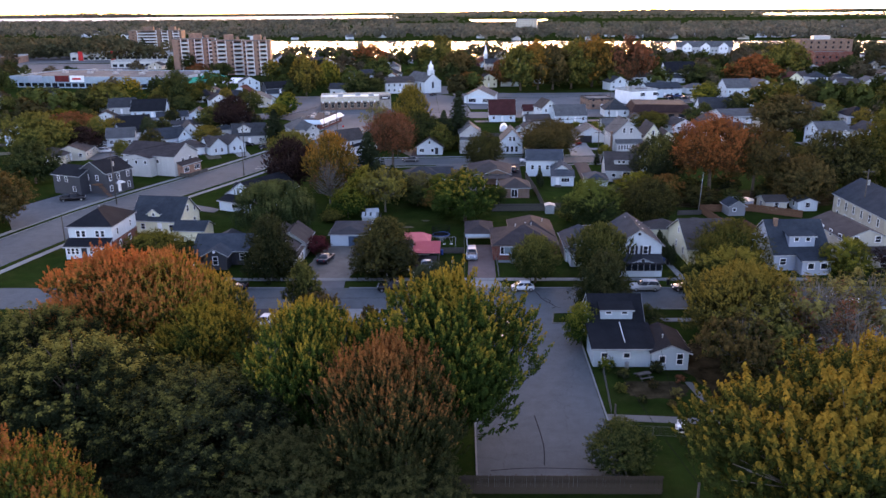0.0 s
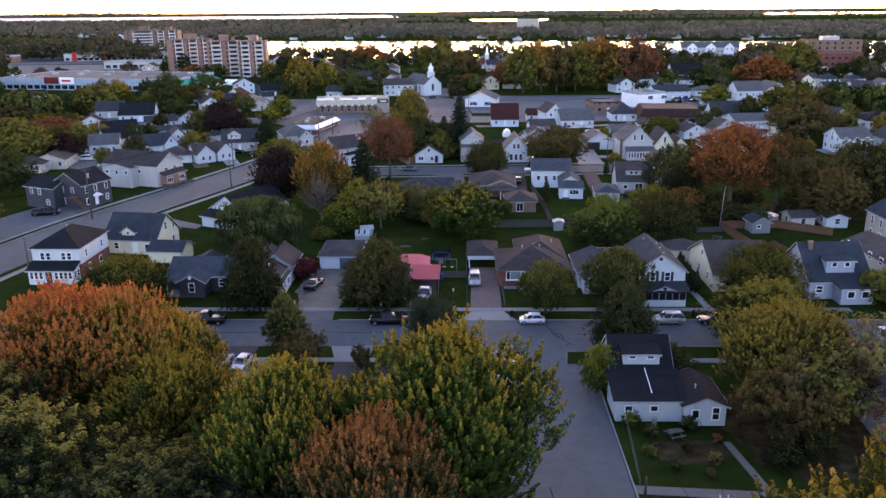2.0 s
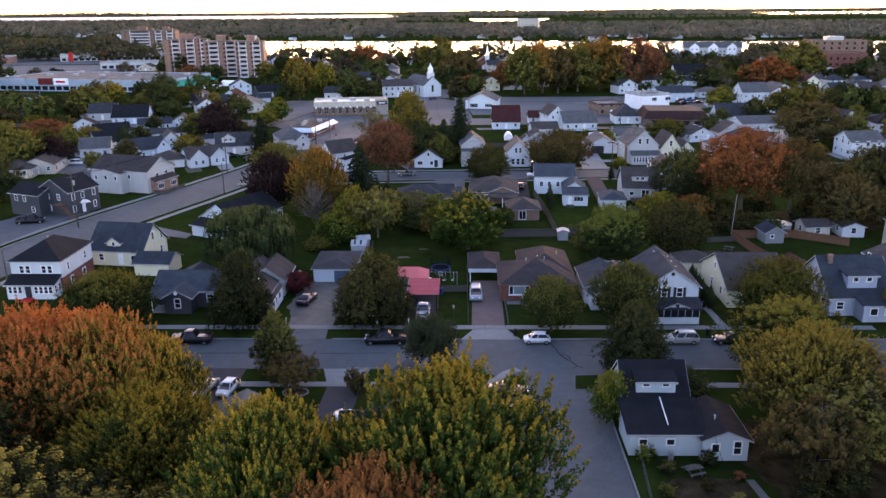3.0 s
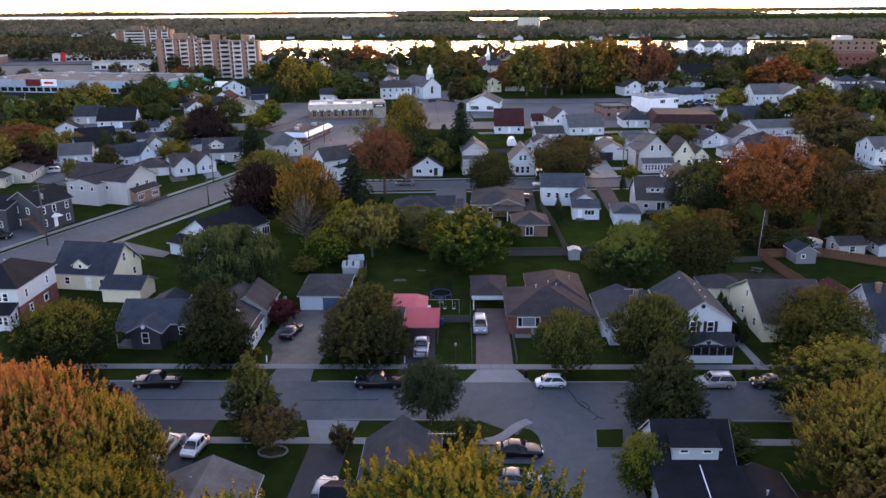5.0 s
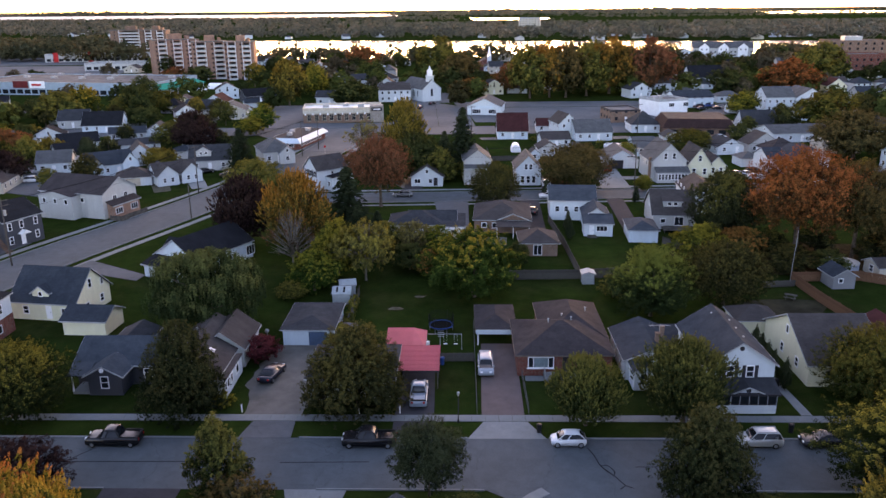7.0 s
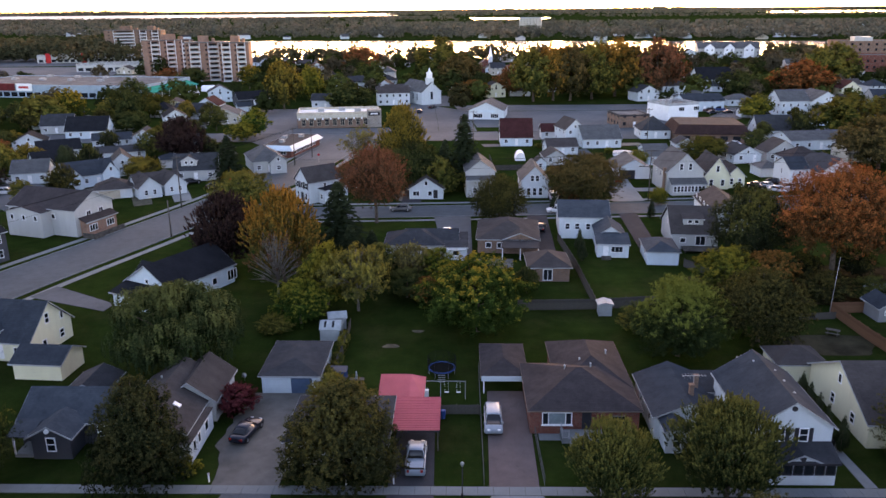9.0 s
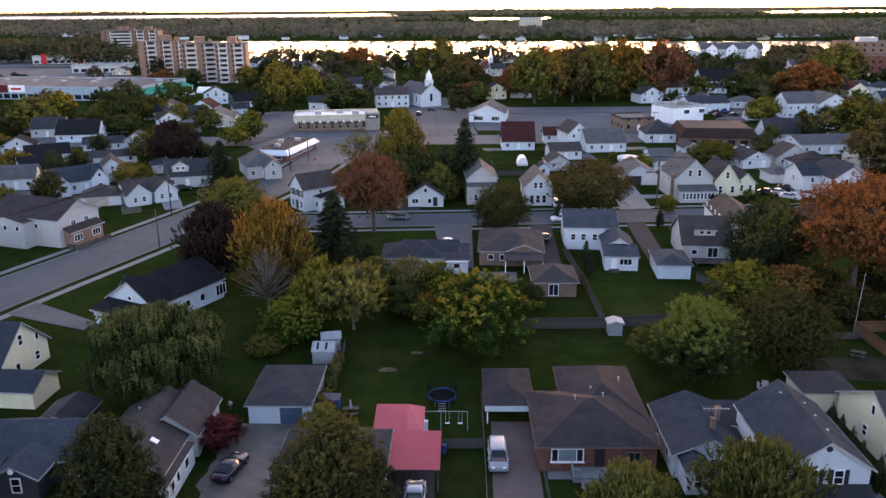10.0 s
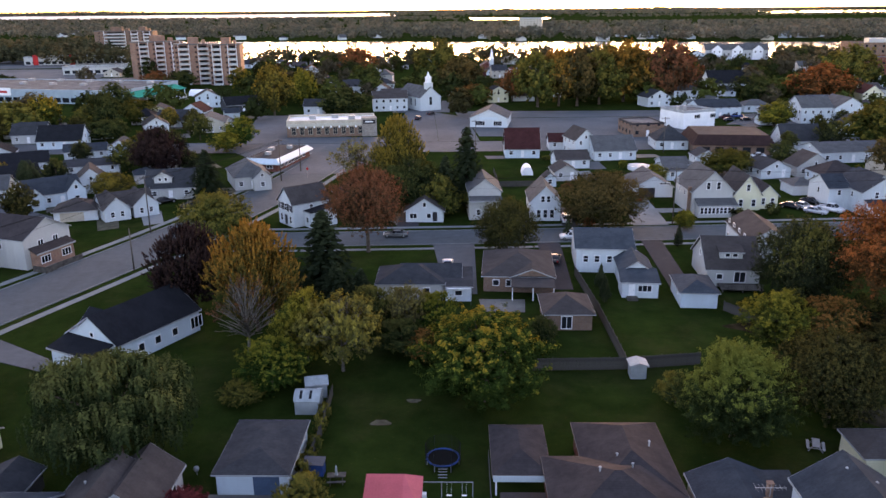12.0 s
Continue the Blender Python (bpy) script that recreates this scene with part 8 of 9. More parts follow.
def car(kind, x, y, rot, colour, label, z=0.03):
    """rot: the way the nose points, degrees from +x."""
    c = CARS[kind]
    key = tuple(colour)
    if key not in paints:
        paints[key] = glossy_paint("car_paint", colour)
    paint = paints[key]
    rt = root(kind if kind in ("van", "pickup") else "car", pose(x, y, z, 0, 0, rot + 180) @ Matrix.Translation((-c["L"] / 2, 0, 0)), label, "car" if kind != "pickup" else "pickup truck")
    L, half, hood, deck = c["L"], c["W"] / 2, c["hood"], c["deck"]
    a, b, d, e = c["cab"]
    out = [(0.2, 0.24), (0.05, 0.32), (0.0, 0.48), (0.03, hood - 0.28), (0.14, hood - 0.14), (0.4, hood - 0.06), (a * 0.7, hood - 0.01), (a, hood), ((a + e) / 2, (hood + deck) / 2 + 0.02), (e, deck), (L - 0.25, deck - 0.01), (L - 0.06, deck - 0.08), (L, deck - 0.28), (L - 0.01, 0.46), (L - 0.08, 0.32), (L - 0.24, 0.24)]
    part("body", shell(out, half, 0.16, 0.05 if kind == "pickup" else 0.1).mesh("body", paint, True), rt)
    top = c["top"]
    up = top - hood
    wind = [(a - 0.02, hood - 0.04), (a + (b - a) * 0.55, hood + up * 0.58), (b - 0.02, top - 0.1)]
    over = [(b, top - 0.075), (b + 0.3, top - 0.025), ((b + d) / 2, top), (d - 0.3, top - 0.03), (d, top - 0.085)]
    tail = [(d + (e - d) * 0.5, deck + (top - deck) * 0.5), (e + 0.02, deck - 0.04)]
    part("glazing", cabin(wind + over + tail, hood, top, half - 0.09, half - 0.27).mesh("glazing", CARGLASS, True), rt, "dark tinted glass")
    part("roof", cabin(over, hood, top, half - 0.08, half - 0.25, 0.018).mesh("roof", paint, True), rt)
    for py in (-1, 1):
        for q in ((a, b), ((a + b) * 0.5 + (d - b) * 0.42, b + (d - b) * 0.45), (e, d)):
            part("pillar", Geo().tube([(q[0], py * (half - 0.1), hood - 0.02), (q[1], py * (half - 0.26), c["top"] - 0.05)], 0.04, 5).mesh("pillar", paint), rt)
    if kind == "suv":
        part("sunroof", Geo().box(b + 0.3, -0.45, c["top"] + 0.003, b + 1.2, 0.45, c["top"] + 0.02).mesh("sunroof", CARGLASS), rt)
        for py in (-0.62, 0.62):
            part("roof_rail", Geo().tube([(b + 0.1, py, c["top"] + 0.05), (d, py, c["top"] + 0.05)], 0.03, 6).mesh("roof_rail", METAL), rt)
    if kind == "pickup":
        bed = Geo().box(e + 0.12, -half + 0.16, deck - 0.02, L - 0.16, half - 0.16, deck - 0.01).box(e + 0.05, -half + 0.08, deck - 0.03, L - 0.05, -half + 0.16, deck + 0.12).box(e + 0.05, half - 0.16, deck - 0.03, L - 0.05, half - 0.08, deck + 0.12).box(L - 0.16, -half + 0.16, deck - 0.03, L - 0.06, half - 0.16, deck + 0.12)
        part("bed", bed.mesh("bed", BLACKMETAL), rt, "black cargo bed")
    for wx in (0.78 if kind != "hatch" else 0.62, L - (0.85 if kind != "hatch" else 0.6)):
        for wy in (-half + 0.1, half - 0.1):
            w = part("wheel", WHEEL, rt, at=pose(wx, wy, 0.32))
            part("rim", HUB, w, "metal wheel rim")
    for wy in (-1, 1):
        part("headlight", Geo().box(0.0, wy * (half - 0.42) - 0.16, hood - 0.3, 0.12, wy * (half - 0.42) + 0.16, hood - 0.16).mesh("headlight", HEADLAMP), rt)
        part("taillight", Geo().box(L - 0.08, wy * (half - 0.3) - 0.12, deck - 0.34, L + 0.01, wy * (half - 0.3) + 0.12, deck - 0.1).mesh("taillight", TAILLAMP), rt)
        part("mirror", Geo().box(a + 0.25, wy * (half + 0.02) - 0.08, hood + 0.02, a + 0.42, wy * (half + 0.02) + 0.08, hood + 0.17).mesh("mirror", paint), rt)
    return rt


BLACK_P, SILVER_P, WHITE_P, BLUE_P, GOLD_P, RED_P, GREY_P = (0.012, 0.012, 0.014), (0.48, 0.5, 0.52), (0.72, 0.73, 0.74), (0.012, 0.015, 0.026), (0.4, 0.38, 0.33), (0.3, 0.015, 0.015), (0.12, 0.125, 0.13)
car("pickup", -36.3, 126.9, 180, BLACK_P, "black pickup truck parked at the kerb")
car("pickup", -9.3, 126.9, 180, BLACK_P, "black pickup truck with chrome bumper at the kerb")
car("hatch", 11.5, 127.0, 180, (0.62, 0.65, 0.68), "silver-white small hatchback parked at the kerb")
car("suv", 31.2, 127.1, 180, (0.42, 0.43, 0.42), "pale silver sport utility vehicle at the kerb")
car("sedan", 38.0, 127.1, 180, BLACK_P, "black sedan parked at the kerb")
car("van", 3.4, 144.6, -90, (0.25, 0.29, 0.33), "silver minivan in the paved driveway", 0.06)
car("pickup", -4.6, 137.0, 90, (0.22, 0.27, 0.32), "pale blue-grey pickup truck half under the carport", 0.06)
car("sedan", -23.2, 142.4, 78, BLUE_P, "dark blue sedan on the gravel drive", 0.06)
car("sedan", 6.6, 111.9, 0, BLACK_P, "glossy black sedan at the street corner")
car("sedan", 6.0, 106.6, -5, GREY_P, "grey sedan parked beside the black one")
car("sedan", -30.2, 111.9, -105, GOLD_P, "pale gold sedan with spoiler in the driveway", 0.06)
car("hatch", -27.0, 112.2, -100, WHITE_P, "white small car in the driveway", 0.06)
car("sedan", -32.4, 106.6, -105, (0.2, 0.1, 0.16), "purplish sedan under the maple", 0.06)
car("suv", -12.2, 104.2, 85, (0.2, 0.24, 0.28), "blue-grey estate car in the dark driveway", 0.06)
car("sedan", 16.2, 222.5, 80, BLACK_P, "black car in the driveway beside the bungalow", 0.06)
car("sedan", -13.6, 238.6, 180, GREY_P, "dark car driving the back street")
car("suv", 21.2, 236.6, 182, WHITE_P, "white car at the kerb of the back street")
car("van", 21.8, 250.0, 90, WHITE_P, "white van in a driveway", 0.06)
car("sedan", -4.6, 212.0, 90, RED_P, "dark red car in the driveway", 0.06)
car("sedan", -1.4, 209.0, 90, RED_P, "red car beside the grey bungalow", 0.06)
car("sedan", 40.4, 268.0, 90, RED_P, "dark red car in the garage doorway", 0.06)
car("pickup", 109.5, 406.6, 175, (0.02, 0.05, 0.16), "blue pickup truck beside a shop", 0.04)
car("suv", 104.5, 404.0, 170, (0.06, 0.015, 0.015), "dark red car parked beside a shop", 0.04)
car("pickup", 80.9, 257.6, -50, WHITE_P, "pale pickup truck in a side driveway", 0.06)
car("sedan", 76.0, 260.2, -50, SILVER_P, "silver car in a side driveway", 0.06)
car("sedan", 79.6, 264.6, -50, BLACK_P, "black car in a side driveway", 0.06)
car("sedan", 87.6, 321.2, 180, WHITE_P, "white car parked before the brown shop", 0.06)
car("sedan", -70.4, 267.2, 40, BLACK_P, "black car beside a white house", 0.06)
car("sedan", -2.9, 219.6, 90, SILVER_P, "silver car in the wide driveway", 0.06)
car("sedan", -12.9, 420.6, 60, BLACK_P, "dark car on the side street", 0.04)
car("suv", -96.0, 240.0, 10, WHITE_P, "white car in a parking lot", 0.04)
car("sedan", -103.0, 246.0, 20, SILVER_P, "silver car in a parking lot", 0.04)
car("suv", -113.0, 256.0, 15, WHITE_P, "white car by the garage", 0.04)
car("sedan", -117.0, 268.0, 10, SILVER_P, "silver car on the side lane", 0.04)
car("pickup", -92.5, 190.0, 15, BLACK_P, "black pickup truck in a yard", 0.04)
car("sedan", -66.0, 171.5, 62, WHITE_P, "white car behind the cream house", 0.02)
car("sedan", 77.0, 256.0, -40, SILVER_P, "silver car in a gravel yard", 0.02)
car("sedan", 73.5, 260.5, -40, BLACK_P, "black car in a gravel yard", 0.02)
car("suv", -17.6, 405.0, 80, BLUE_P, "dark blue car on the church street", 0.04)
car("sedan", 104.0, 397.0, 10, BLUE_P, "blue car before a shop", 0.04)
car("sedan", 111.0, 398.0, 10, BLACK_P, "black car before a shop", 0.04)
car("suv", 60.1, 121.2, 0, SILVER_P, "silver sport utility vehicle on the front street")
car("sedan", -62.5, 262.0, 15, BLACK_P, "black car in front of the grey house", 0.02)


# ---- fences, poles, garden things ----
fence_boards = {}


def board_fence(pts, h, mat, label, step=0.2, name="fence"):
    rt = root(name, Matrix(), label, "fence")
    if (h, mat.name) not in fence_boards:
        fence_boards[(h, mat.name)] = Geo().box(0, -0.012, 0.03, step * 0.94, 0.012, h).mesh("board", mat)
    for (x0, y0), (x1, y1) in zip(pts, pts[1:]):
        ln = math.hypot(x1 - x0, y1 - y0)
        rot = math.degrees(math.atan2(y1 - y0, x1 - x0))
        m = pose(x0, y0, 0, 0, 0, rot)
        for i in range(int(ln / step)):
            part("board", fence_boards[(h, mat.name)], rt, at=m @ pose(i * step, 0, random.uniform(-0.03, 0.02), 0, random.uniform(-0.6, 0.6), 0))
        for i in range(int(ln / 2.4) + 1):
            part("post", Geo().box(i * 2.4 - 0.05, 0.055, -0.05, i * 2.4 + 0.05, 0.155, h + 0.06, m).mesh("post", mat), rt)
        part("rail", Geo().box(0, 0.014, h - 0.25, ln, 0.054, h - 0.15, m).box(0, 0.014, 0.3, ln, 0.054, 0.4, m).mesh("rail", mat), rt)
    return rt


board_fence([(-3, 71.1), (20.5, 71.2)], 2.0, WOOD_OLD, "weathered wooden board fence closing the street end")
board_fence([(18.7, 215), (19.8, 197), (20.2, 179)], 1.8, WOOD, "grey wooden board fence between yards")
board_fence([(8.5, 178.5), (20.1, 178.9), (30, 180.4)], 1.7, WOOD, "grey wooden board fence behind the lawn")
board_fence([(54.6, 177.2), (55.2, 168), (56.4, 159)], 1.8, WOOD_NEW, "new orange cedar board fence")
board_fence([(54.6, 177.4), (66, 178), (75, 172)], 1.7, WOOD_NEW, "cedar board fence behind the sheds")
board_fence([(-5.4, 146.9), (2.1, 147.0)], 1.2, WOOD, "low dark wooden fence across the side yard")
board_fence([(-16.4, 150), (-15.7, 163), (-15.9, 172)], 1.5, WOOD, "leaning wooden fence beside the garage")
board_fence([(38.8, 199), (44.4, 190)], 1.5, WOOD, "wooden fence beside the white garage")
board_fence([(49, 174.6), (54.5, 175.2)], 1.1, WOOD, "low dark wooden fence")
board_fence([(21, 284), (9, 283), (8.5, 300)], 1.5, WOOD, "low wooden yard fence")


def chain_fence(pts, h, label):
    rt = root("chain_fence", Matrix(), label, "fence")
    for (x0, y0), (x1, y1) in zip(pts, pts[1:]):
        ln = math.hypot(x1 - x0, y1 - y0)
        n = max(1, int(ln / 2.5))
        for i in range(n + 1):
            u, v = x0 + (x1 - x0) * i / n, y0 + (y1 - y0) * i / n
            part("post", Geo().tube([(u, v, -0.05), (u, v, h)], 0.03, 6).mesh("post", WIRE), rt)
        for z in (h - 0.03, 0.1):
            part("rail", Geo().tube([(x0, y0, z), (x1, y1, z)], 0.016, 5).mesh("rail", WIRE), rt)
        wire = Geo()
        d = Vector((x1 - x0, y1 - y0, 0)).normalized()
        for i in range(int(ln / 0.3)):
            p = Vector((x0, y0, 0.1)) + d * i * 0.3
            wire.tube([p, p + d * min(0.9, ln - i * 0.3) + Vector((0, 0, h - 0.15))], 0.006, 3, False)
            wire.tube([p + Vector((0, 0, h - 0.15)), p + d * min(0.9, ln - i * 0.3)], 0.006, 3, False)
        tagged(part("mesh_wire", wire.mesh("mesh_wire", WIRE), rt), kind="stuff")
    return rt


chain_fence([(2.1, 133.3), (2.1, 158)], 1.2, "galvanised chain-link fence beside the driveway")
chain_fence([(7.9, 133.3), (7.8, 142.5)], 1.2, "galvanised chain-link fence beside the lawn")
chain_fence([(19.4, 98), (18.4, 86.5)], 0.9, "chain-link fence along the back garden")
chain_fence([(19, 82), (31, 81)], 1.2, "chain-link fence across the garden")
chain_fence([(0.9, 201), (0.9, 214)], 1.4, "chain-link fence between the bungalows")


def utility_pole(x, y, h, label="grey wooden utility pole with crossarm", arms=1, transformer=False, rot=0):
    rt = root("utility_pole", pose(x, y, 0, 0, 0, rot), label, "utility pole", "utility poles")
    part("shaft", Geo().tube([(0, 0, -0.2), (0, 0, h)], [0.15, 0.1], 10).mesh("shaft", POLE, True), rt)
    for k in range(arms):
        z = h - 0.5 - k * 0.9
        part("crossarm", Geo().box(-1.2, -0.17, z, 1.2, -0.06, z + 0.12).mesh("crossarm", POLE), rt)
        for px in (-1.1, -0.4, 0.4, 1.1):
            part("insulator", Geo().tube([(px, -0.115, z + 0.12), (px, -0.115, z + 0.3)], 0.05, 6).mesh("insulator", GLASS), rt)
    if transformer:
        part("transformer", Geo().tube([(0.38, 0, h - 3.2), (0.38, 0, h - 2.2)], 0.24, 10).mesh("transformer", METAL), rt, "grey can transformer")
    return rt


utility_pole(-80.2, 186.2, 12.4, arms=2, transformer=True, rot=60)
utility_pole(-58.3, 218.2, 7.6, "short grey wooden pole", 0)
utility_pole(-64.2, 241.6, 12.1, arms=1, rot=60)
utility_pole(43.7, 247.6, 12.1, arms=1, transformer=True)
utility_pole(-17.8, 243.9, 11.0, arms=1)
utility_pole(-48.2, 291.6, 11.0, arms=1, rot=60)
utility_pole(-45.4, 304.0, 9.0, arms=0)
mast = root("mast", pose(53.9, 176.2, 0, 0, 2.5, 0), "thin pale metal yard mast", "mast")
part("tube", Geo().tube([(0, 0, -0.1), (0, 0, 9.2)], [0.05, 0.03], 8).mesh("tube", METAL, True), mast)
utility_pole(20.6, 62.0, 7.4, arms=0, label="low grey wooden utility pole")
utility_pole(18.3, 84.0, 2.6, arms=0, label="short dark wooden yard post")
utility_pole(84.0, 165.0, 12.0, arms=1, transformer=True)
utility_pole(90.0, 248.6, 11.5, arms=1)
utility_pole(4.0, 326.0, 11.0, arms=1)
utility_pole(62.0, 330.0, 11.0, arms=1)
utility_pole(-72.6, 146.0, 7.6, "slim grey street pole", 0)


def cable(a, b, sag, label="black overhead cable"):
    p, q = Vector(a), Vector(b)
    pts = [p.lerp(q, t / 10) - Vector((0, 0, sag * 4 * (t / 10) * (1 - t / 10))) for t in range(11)]
    fixed("cable", Geo().tube(pts, 0.022, 4), CABLE, label, "cable", "", group="overhead cables")


for dx, z in ((-1.1, 11.6), (0.4, 11.6), (1.1, 11.6), (0, 9.5)):
    cable((-17.8 + dx, 243.9, z - 0.8), (43.7 + dx, 247.6, z + 0.2), 0.9)
    cable((43.7 + dx, 247.6, z + 0.2), (90 + dx, 248.6, z - 0.3), 0.7)
    cable((-80.2 + dx * 0.5, 186.2 + dx * 0.8, z + 0.3), (-64.2 + dx * 0.5, 241.6 + dx * 0.8, z), 0.9)
    cable((-64.2 + dx * 0.5, 241.6 + dx * 0.8, z), (-48.2 + dx * 0.5, 291.6, z - 0.9), 0.8)
cable((20.6, 62.0, 7.2), (19.4, 98.6, 3.0), 0.4)
cable((20.6, 62.0, 7.2), (26.5, 97.6, 2.9), 0.4)

# street lamp
rt = root("street_lamp", pose(0, 131.4, 0), "black post lamp with frosted lantern", "street lamp")
part("post", Geo().tube([(0, 0, -0.1), (0, 0, 0.4), (0, 0, 0.42), (0, 0, 3.3)], [0.12, 0.11, 0.06, 0.05], 10).mesh("post", BLACKMETAL, True), rt)
part("globe", Geo().tube([(0, 0, 3.3), (0, 0, 3.36), (0, 0, 3.62), (0, 0, 3.64), (0, 0, 3.82)], [0.06, 0.1, 0.17, 0.2, 0.03], 8).mesh("globe", LAMPGLASS, True), rt, "frosted lantern head")

# trampoline
rt = root("trampoline", pose(-2.5, 157.2, 0), "round trampoline with blue safety pad and steps", "trampoline")
ring = [(1.62 * math.cos(a), 1.62 * math.sin(a), 0.85) for a in [2 * math.pi * k / 32 for k in range(33)]]
part("mat", Geo().face(*[(1.5 * math.cos(a), 1.5 * math.sin(a), 0.85) for a in [2 * math.pi * k / 32 for k in range(32)]]).mesh("mat", CABLE), rt, "black jumping mat")
part("pad", Geo().tube(ring, 0.1, 6, False).mesh("pad", BLUEPAINT, True), rt, "blue edge pad")
for k in range(6):
    a = math.pi * k / 3
    part("leg", Geo().tube([(1.6 * math.cos(a), 1.6 * math.sin(a), -0.03), (1.6 * math.cos(a), 1.6 * math.sin(a), 0.8)], 0.03, 6).mesh("leg", METAL), rt)
    part("net_pole", Geo().tube([(1.75 * math.cos(a), 1.75 * math.sin(a), 0.0), (1.75 * math.cos(a), 1.75 * math.sin(a), 2.5)], 0.02, 6).mesh("net_pole", BLACKMETAL), rt)
for k in range(4):
    part("rung", Geo().box(-0.45, -2.5 + k * 0.22, 0.1 + k * 0.18, 0.45, -2.42 + k * 0.22, 0.15 + k * 0.18).mesh("rung", METAL), rt)

net = Geo()
for k in range(60):
    a = 2 * math.pi * k / 60
    net.tube([(1.72 * math.cos(a), 1.72 * math.sin(a), 0.95), (1.72 * math.cos(a), 1.72 * math.sin(a), 2.45)], 0.012, 3, False)
for k in range(9):
    net.tube([(1.72 * math.cos(a), 1.72 * math.sin(a), 0.98 + k * 0.18) for a in [2 * math.pi * j / 30 for j in range(31)]], 0.01, 3, False)
tagged(part("net", net.mesh("net", CABLE), rt), "black safety net", kind="stuff")

# swing set
rt = root("swing_set", pose(-1.6, 151.2, 0), "thin metal garden swing set", "swing set")
part("beam", Geo().tube([(-2.7, 0, 2.0), (2.0, 0, 2.0)], 0.035, 6).mesh("beam", METAL), rt)
for px in (-2.7, -0.9, 2.0):
    for py in (-0.7, 0.7):
        part("leg", Geo().tube([(px, py, -0.03), (px, 0, 2.0)], 0.03, 6).mesh("leg", METAL), rt)
for px in (-0.2, 1.2):
    part("swing", Geo().tube([(px - 0.2, 0, 2.0), (px - 0.2, 0, 0.6)], 0.012, 4).tube([(px + 0.2, 0, 2.0), (px + 0.2, 0, 0.6)], 0.012, 4).box(px - 0.24, -0.1, 0.56, px + 0.24, 0.1, 0.6).mesh("swing", TRIM), rt)
part("slide", Geo().box(-2.9, -0.9, 0.0, -2.3, -0.4, 1.2).mesh("slide", TRIM), rt, "white plastic play tower")

# sheds
rt = root("shed", pose(-18.1, 167.2, 0), "pale weathered barrel-roofed garden shed with skylights", "shed")
part("wall", Geo().box(-1.4, 0, -0.05, 1.4, 2.6, 1.75).mesh("wall", VINYL), rt)
prof = [(-1.5, 1.7)] + [(-1.5 + 3.0 * k / 12, 1.75 + 0.75 * math.sin(math.pi * k / 12)) for k in range(1, 12)] + [(1.5, 1.7)]
part("roof", Geo().extrude([(-1.5, 1.3 + (u * 0.96), z) for u, z in prof][::-1], (3.0, 0, 0)).mesh("roof", VINYL_ROOF, False), rt, "rounded pale plastic roof")
for px in (-0.85, 0.25):
    strip = [(1.3 + (-1.5 + 3.0 * k / 12) * 0.96, 1.77 + 0.75 * math.sin(math.pi * k / 12)) for k in range(1, 6)]
    part("skylight", Geo().extrude([(px, u, z) for u, z in strip] + [(px, u, z + 0.02) for u, z in strip[::-1]], (0.3, 0, 0)).mesh("skylight", CARGLASS), rt, "dark skylight strip")
rt = house(-17.6, 171.0, 12, 2.4, 2.2, 1.9, "x", 0.5, VINYL, VINYL_ROOF, "small white garden shed behind the barrel-roofed one", "shed", "shed", win=[("f", 0.3, 0.9, 0.7, 0.5)], o=0.15)
rt = root("storage_box", pose(-15.2, 155.6, 0, 0, 0, -4), "slate-blue garden storage box by the garage", "storage box")
part("body", Geo().box(-1.0, -0.55, -0.03, 1.0, 0.55, 1.25).mesh("body", BLUEPAINT), rt)
part("lid", Geo().extrude([(-1.08, -0.65, 1.255), (-1.08, 0.62, 1.5), (-1.08, 0.62, 1.56), (-1.08, -0.65, 1.31)][::-1], (2.16, 0, 0)).mesh("lid", NAVY), rt, "dark slate sloping lid")
rt = root("satellite_dish", pose(-26.8, 155.2, 0), "pale grey satellite dish on a short mast", "satellite dish")
part("mast", Geo().tube([(0, 0, -0.05), (0, 0, 0.7)], 0.035, 6).mesh("mast", METAL), rt)
part("dish", Geo().tube([(0, 0.02, 0.7), (0, -0.05, 0.74), (0, -0.12, 0.78)], [0.06, 0.24, 0.3], 16).mesh("dish", GUTTER, True), rt)
rt = house(21.2, 176.2, 0, 1.9, 1.8, 1.9, "y", 0.3, VINYL, VINYL, "small white plastic garden shed", "shed", "shed", win=[], o=0.2)
rt = house(61.6, 174.0, 4, 3.6, 4.2, 2.3, "y", 1.1, SHEDGREY, R_BLUE, "grey garden shed with white window", "shed", "shed", win=[("f", -0.6, 1.0, 0.8, 0.8)])
part("door", Geo().box(1.83, 0.6, 0.05, 1.9, 1.9, 2.0).mesh("door", TRIM), rt, "white shed door")
rt = root("pool", pose(66.0, 184.5, 0), "round above-ground pool under a pale cover", "pool")
part("wall", Geo().tube([(0, 0, 0), (0, 0, 1.2)], 2.8, 28).mesh("wall", BLUEGREY), rt)
part("cover", Geo().tube([(0, 0, 1.202), (0, 0, 1.26)], [2.9, 2.7], 28).mesh("cover", BLUE_METAL), rt)
rt = root("pool", pose(49.0, 305.0, 0), "white oval backyard pool", "pool")
part("wall", Geo().tube([(0, 0, 0), (0, 0, 1.1)], 3.0, 24).mesh("wall", TRIM), rt)
part("cover", Geo().tube([(0, 0, 1.102), (0, 0, 1.15)], [2.8, 2.7], 24).mesh("cover", BLUE_METAL), rt)


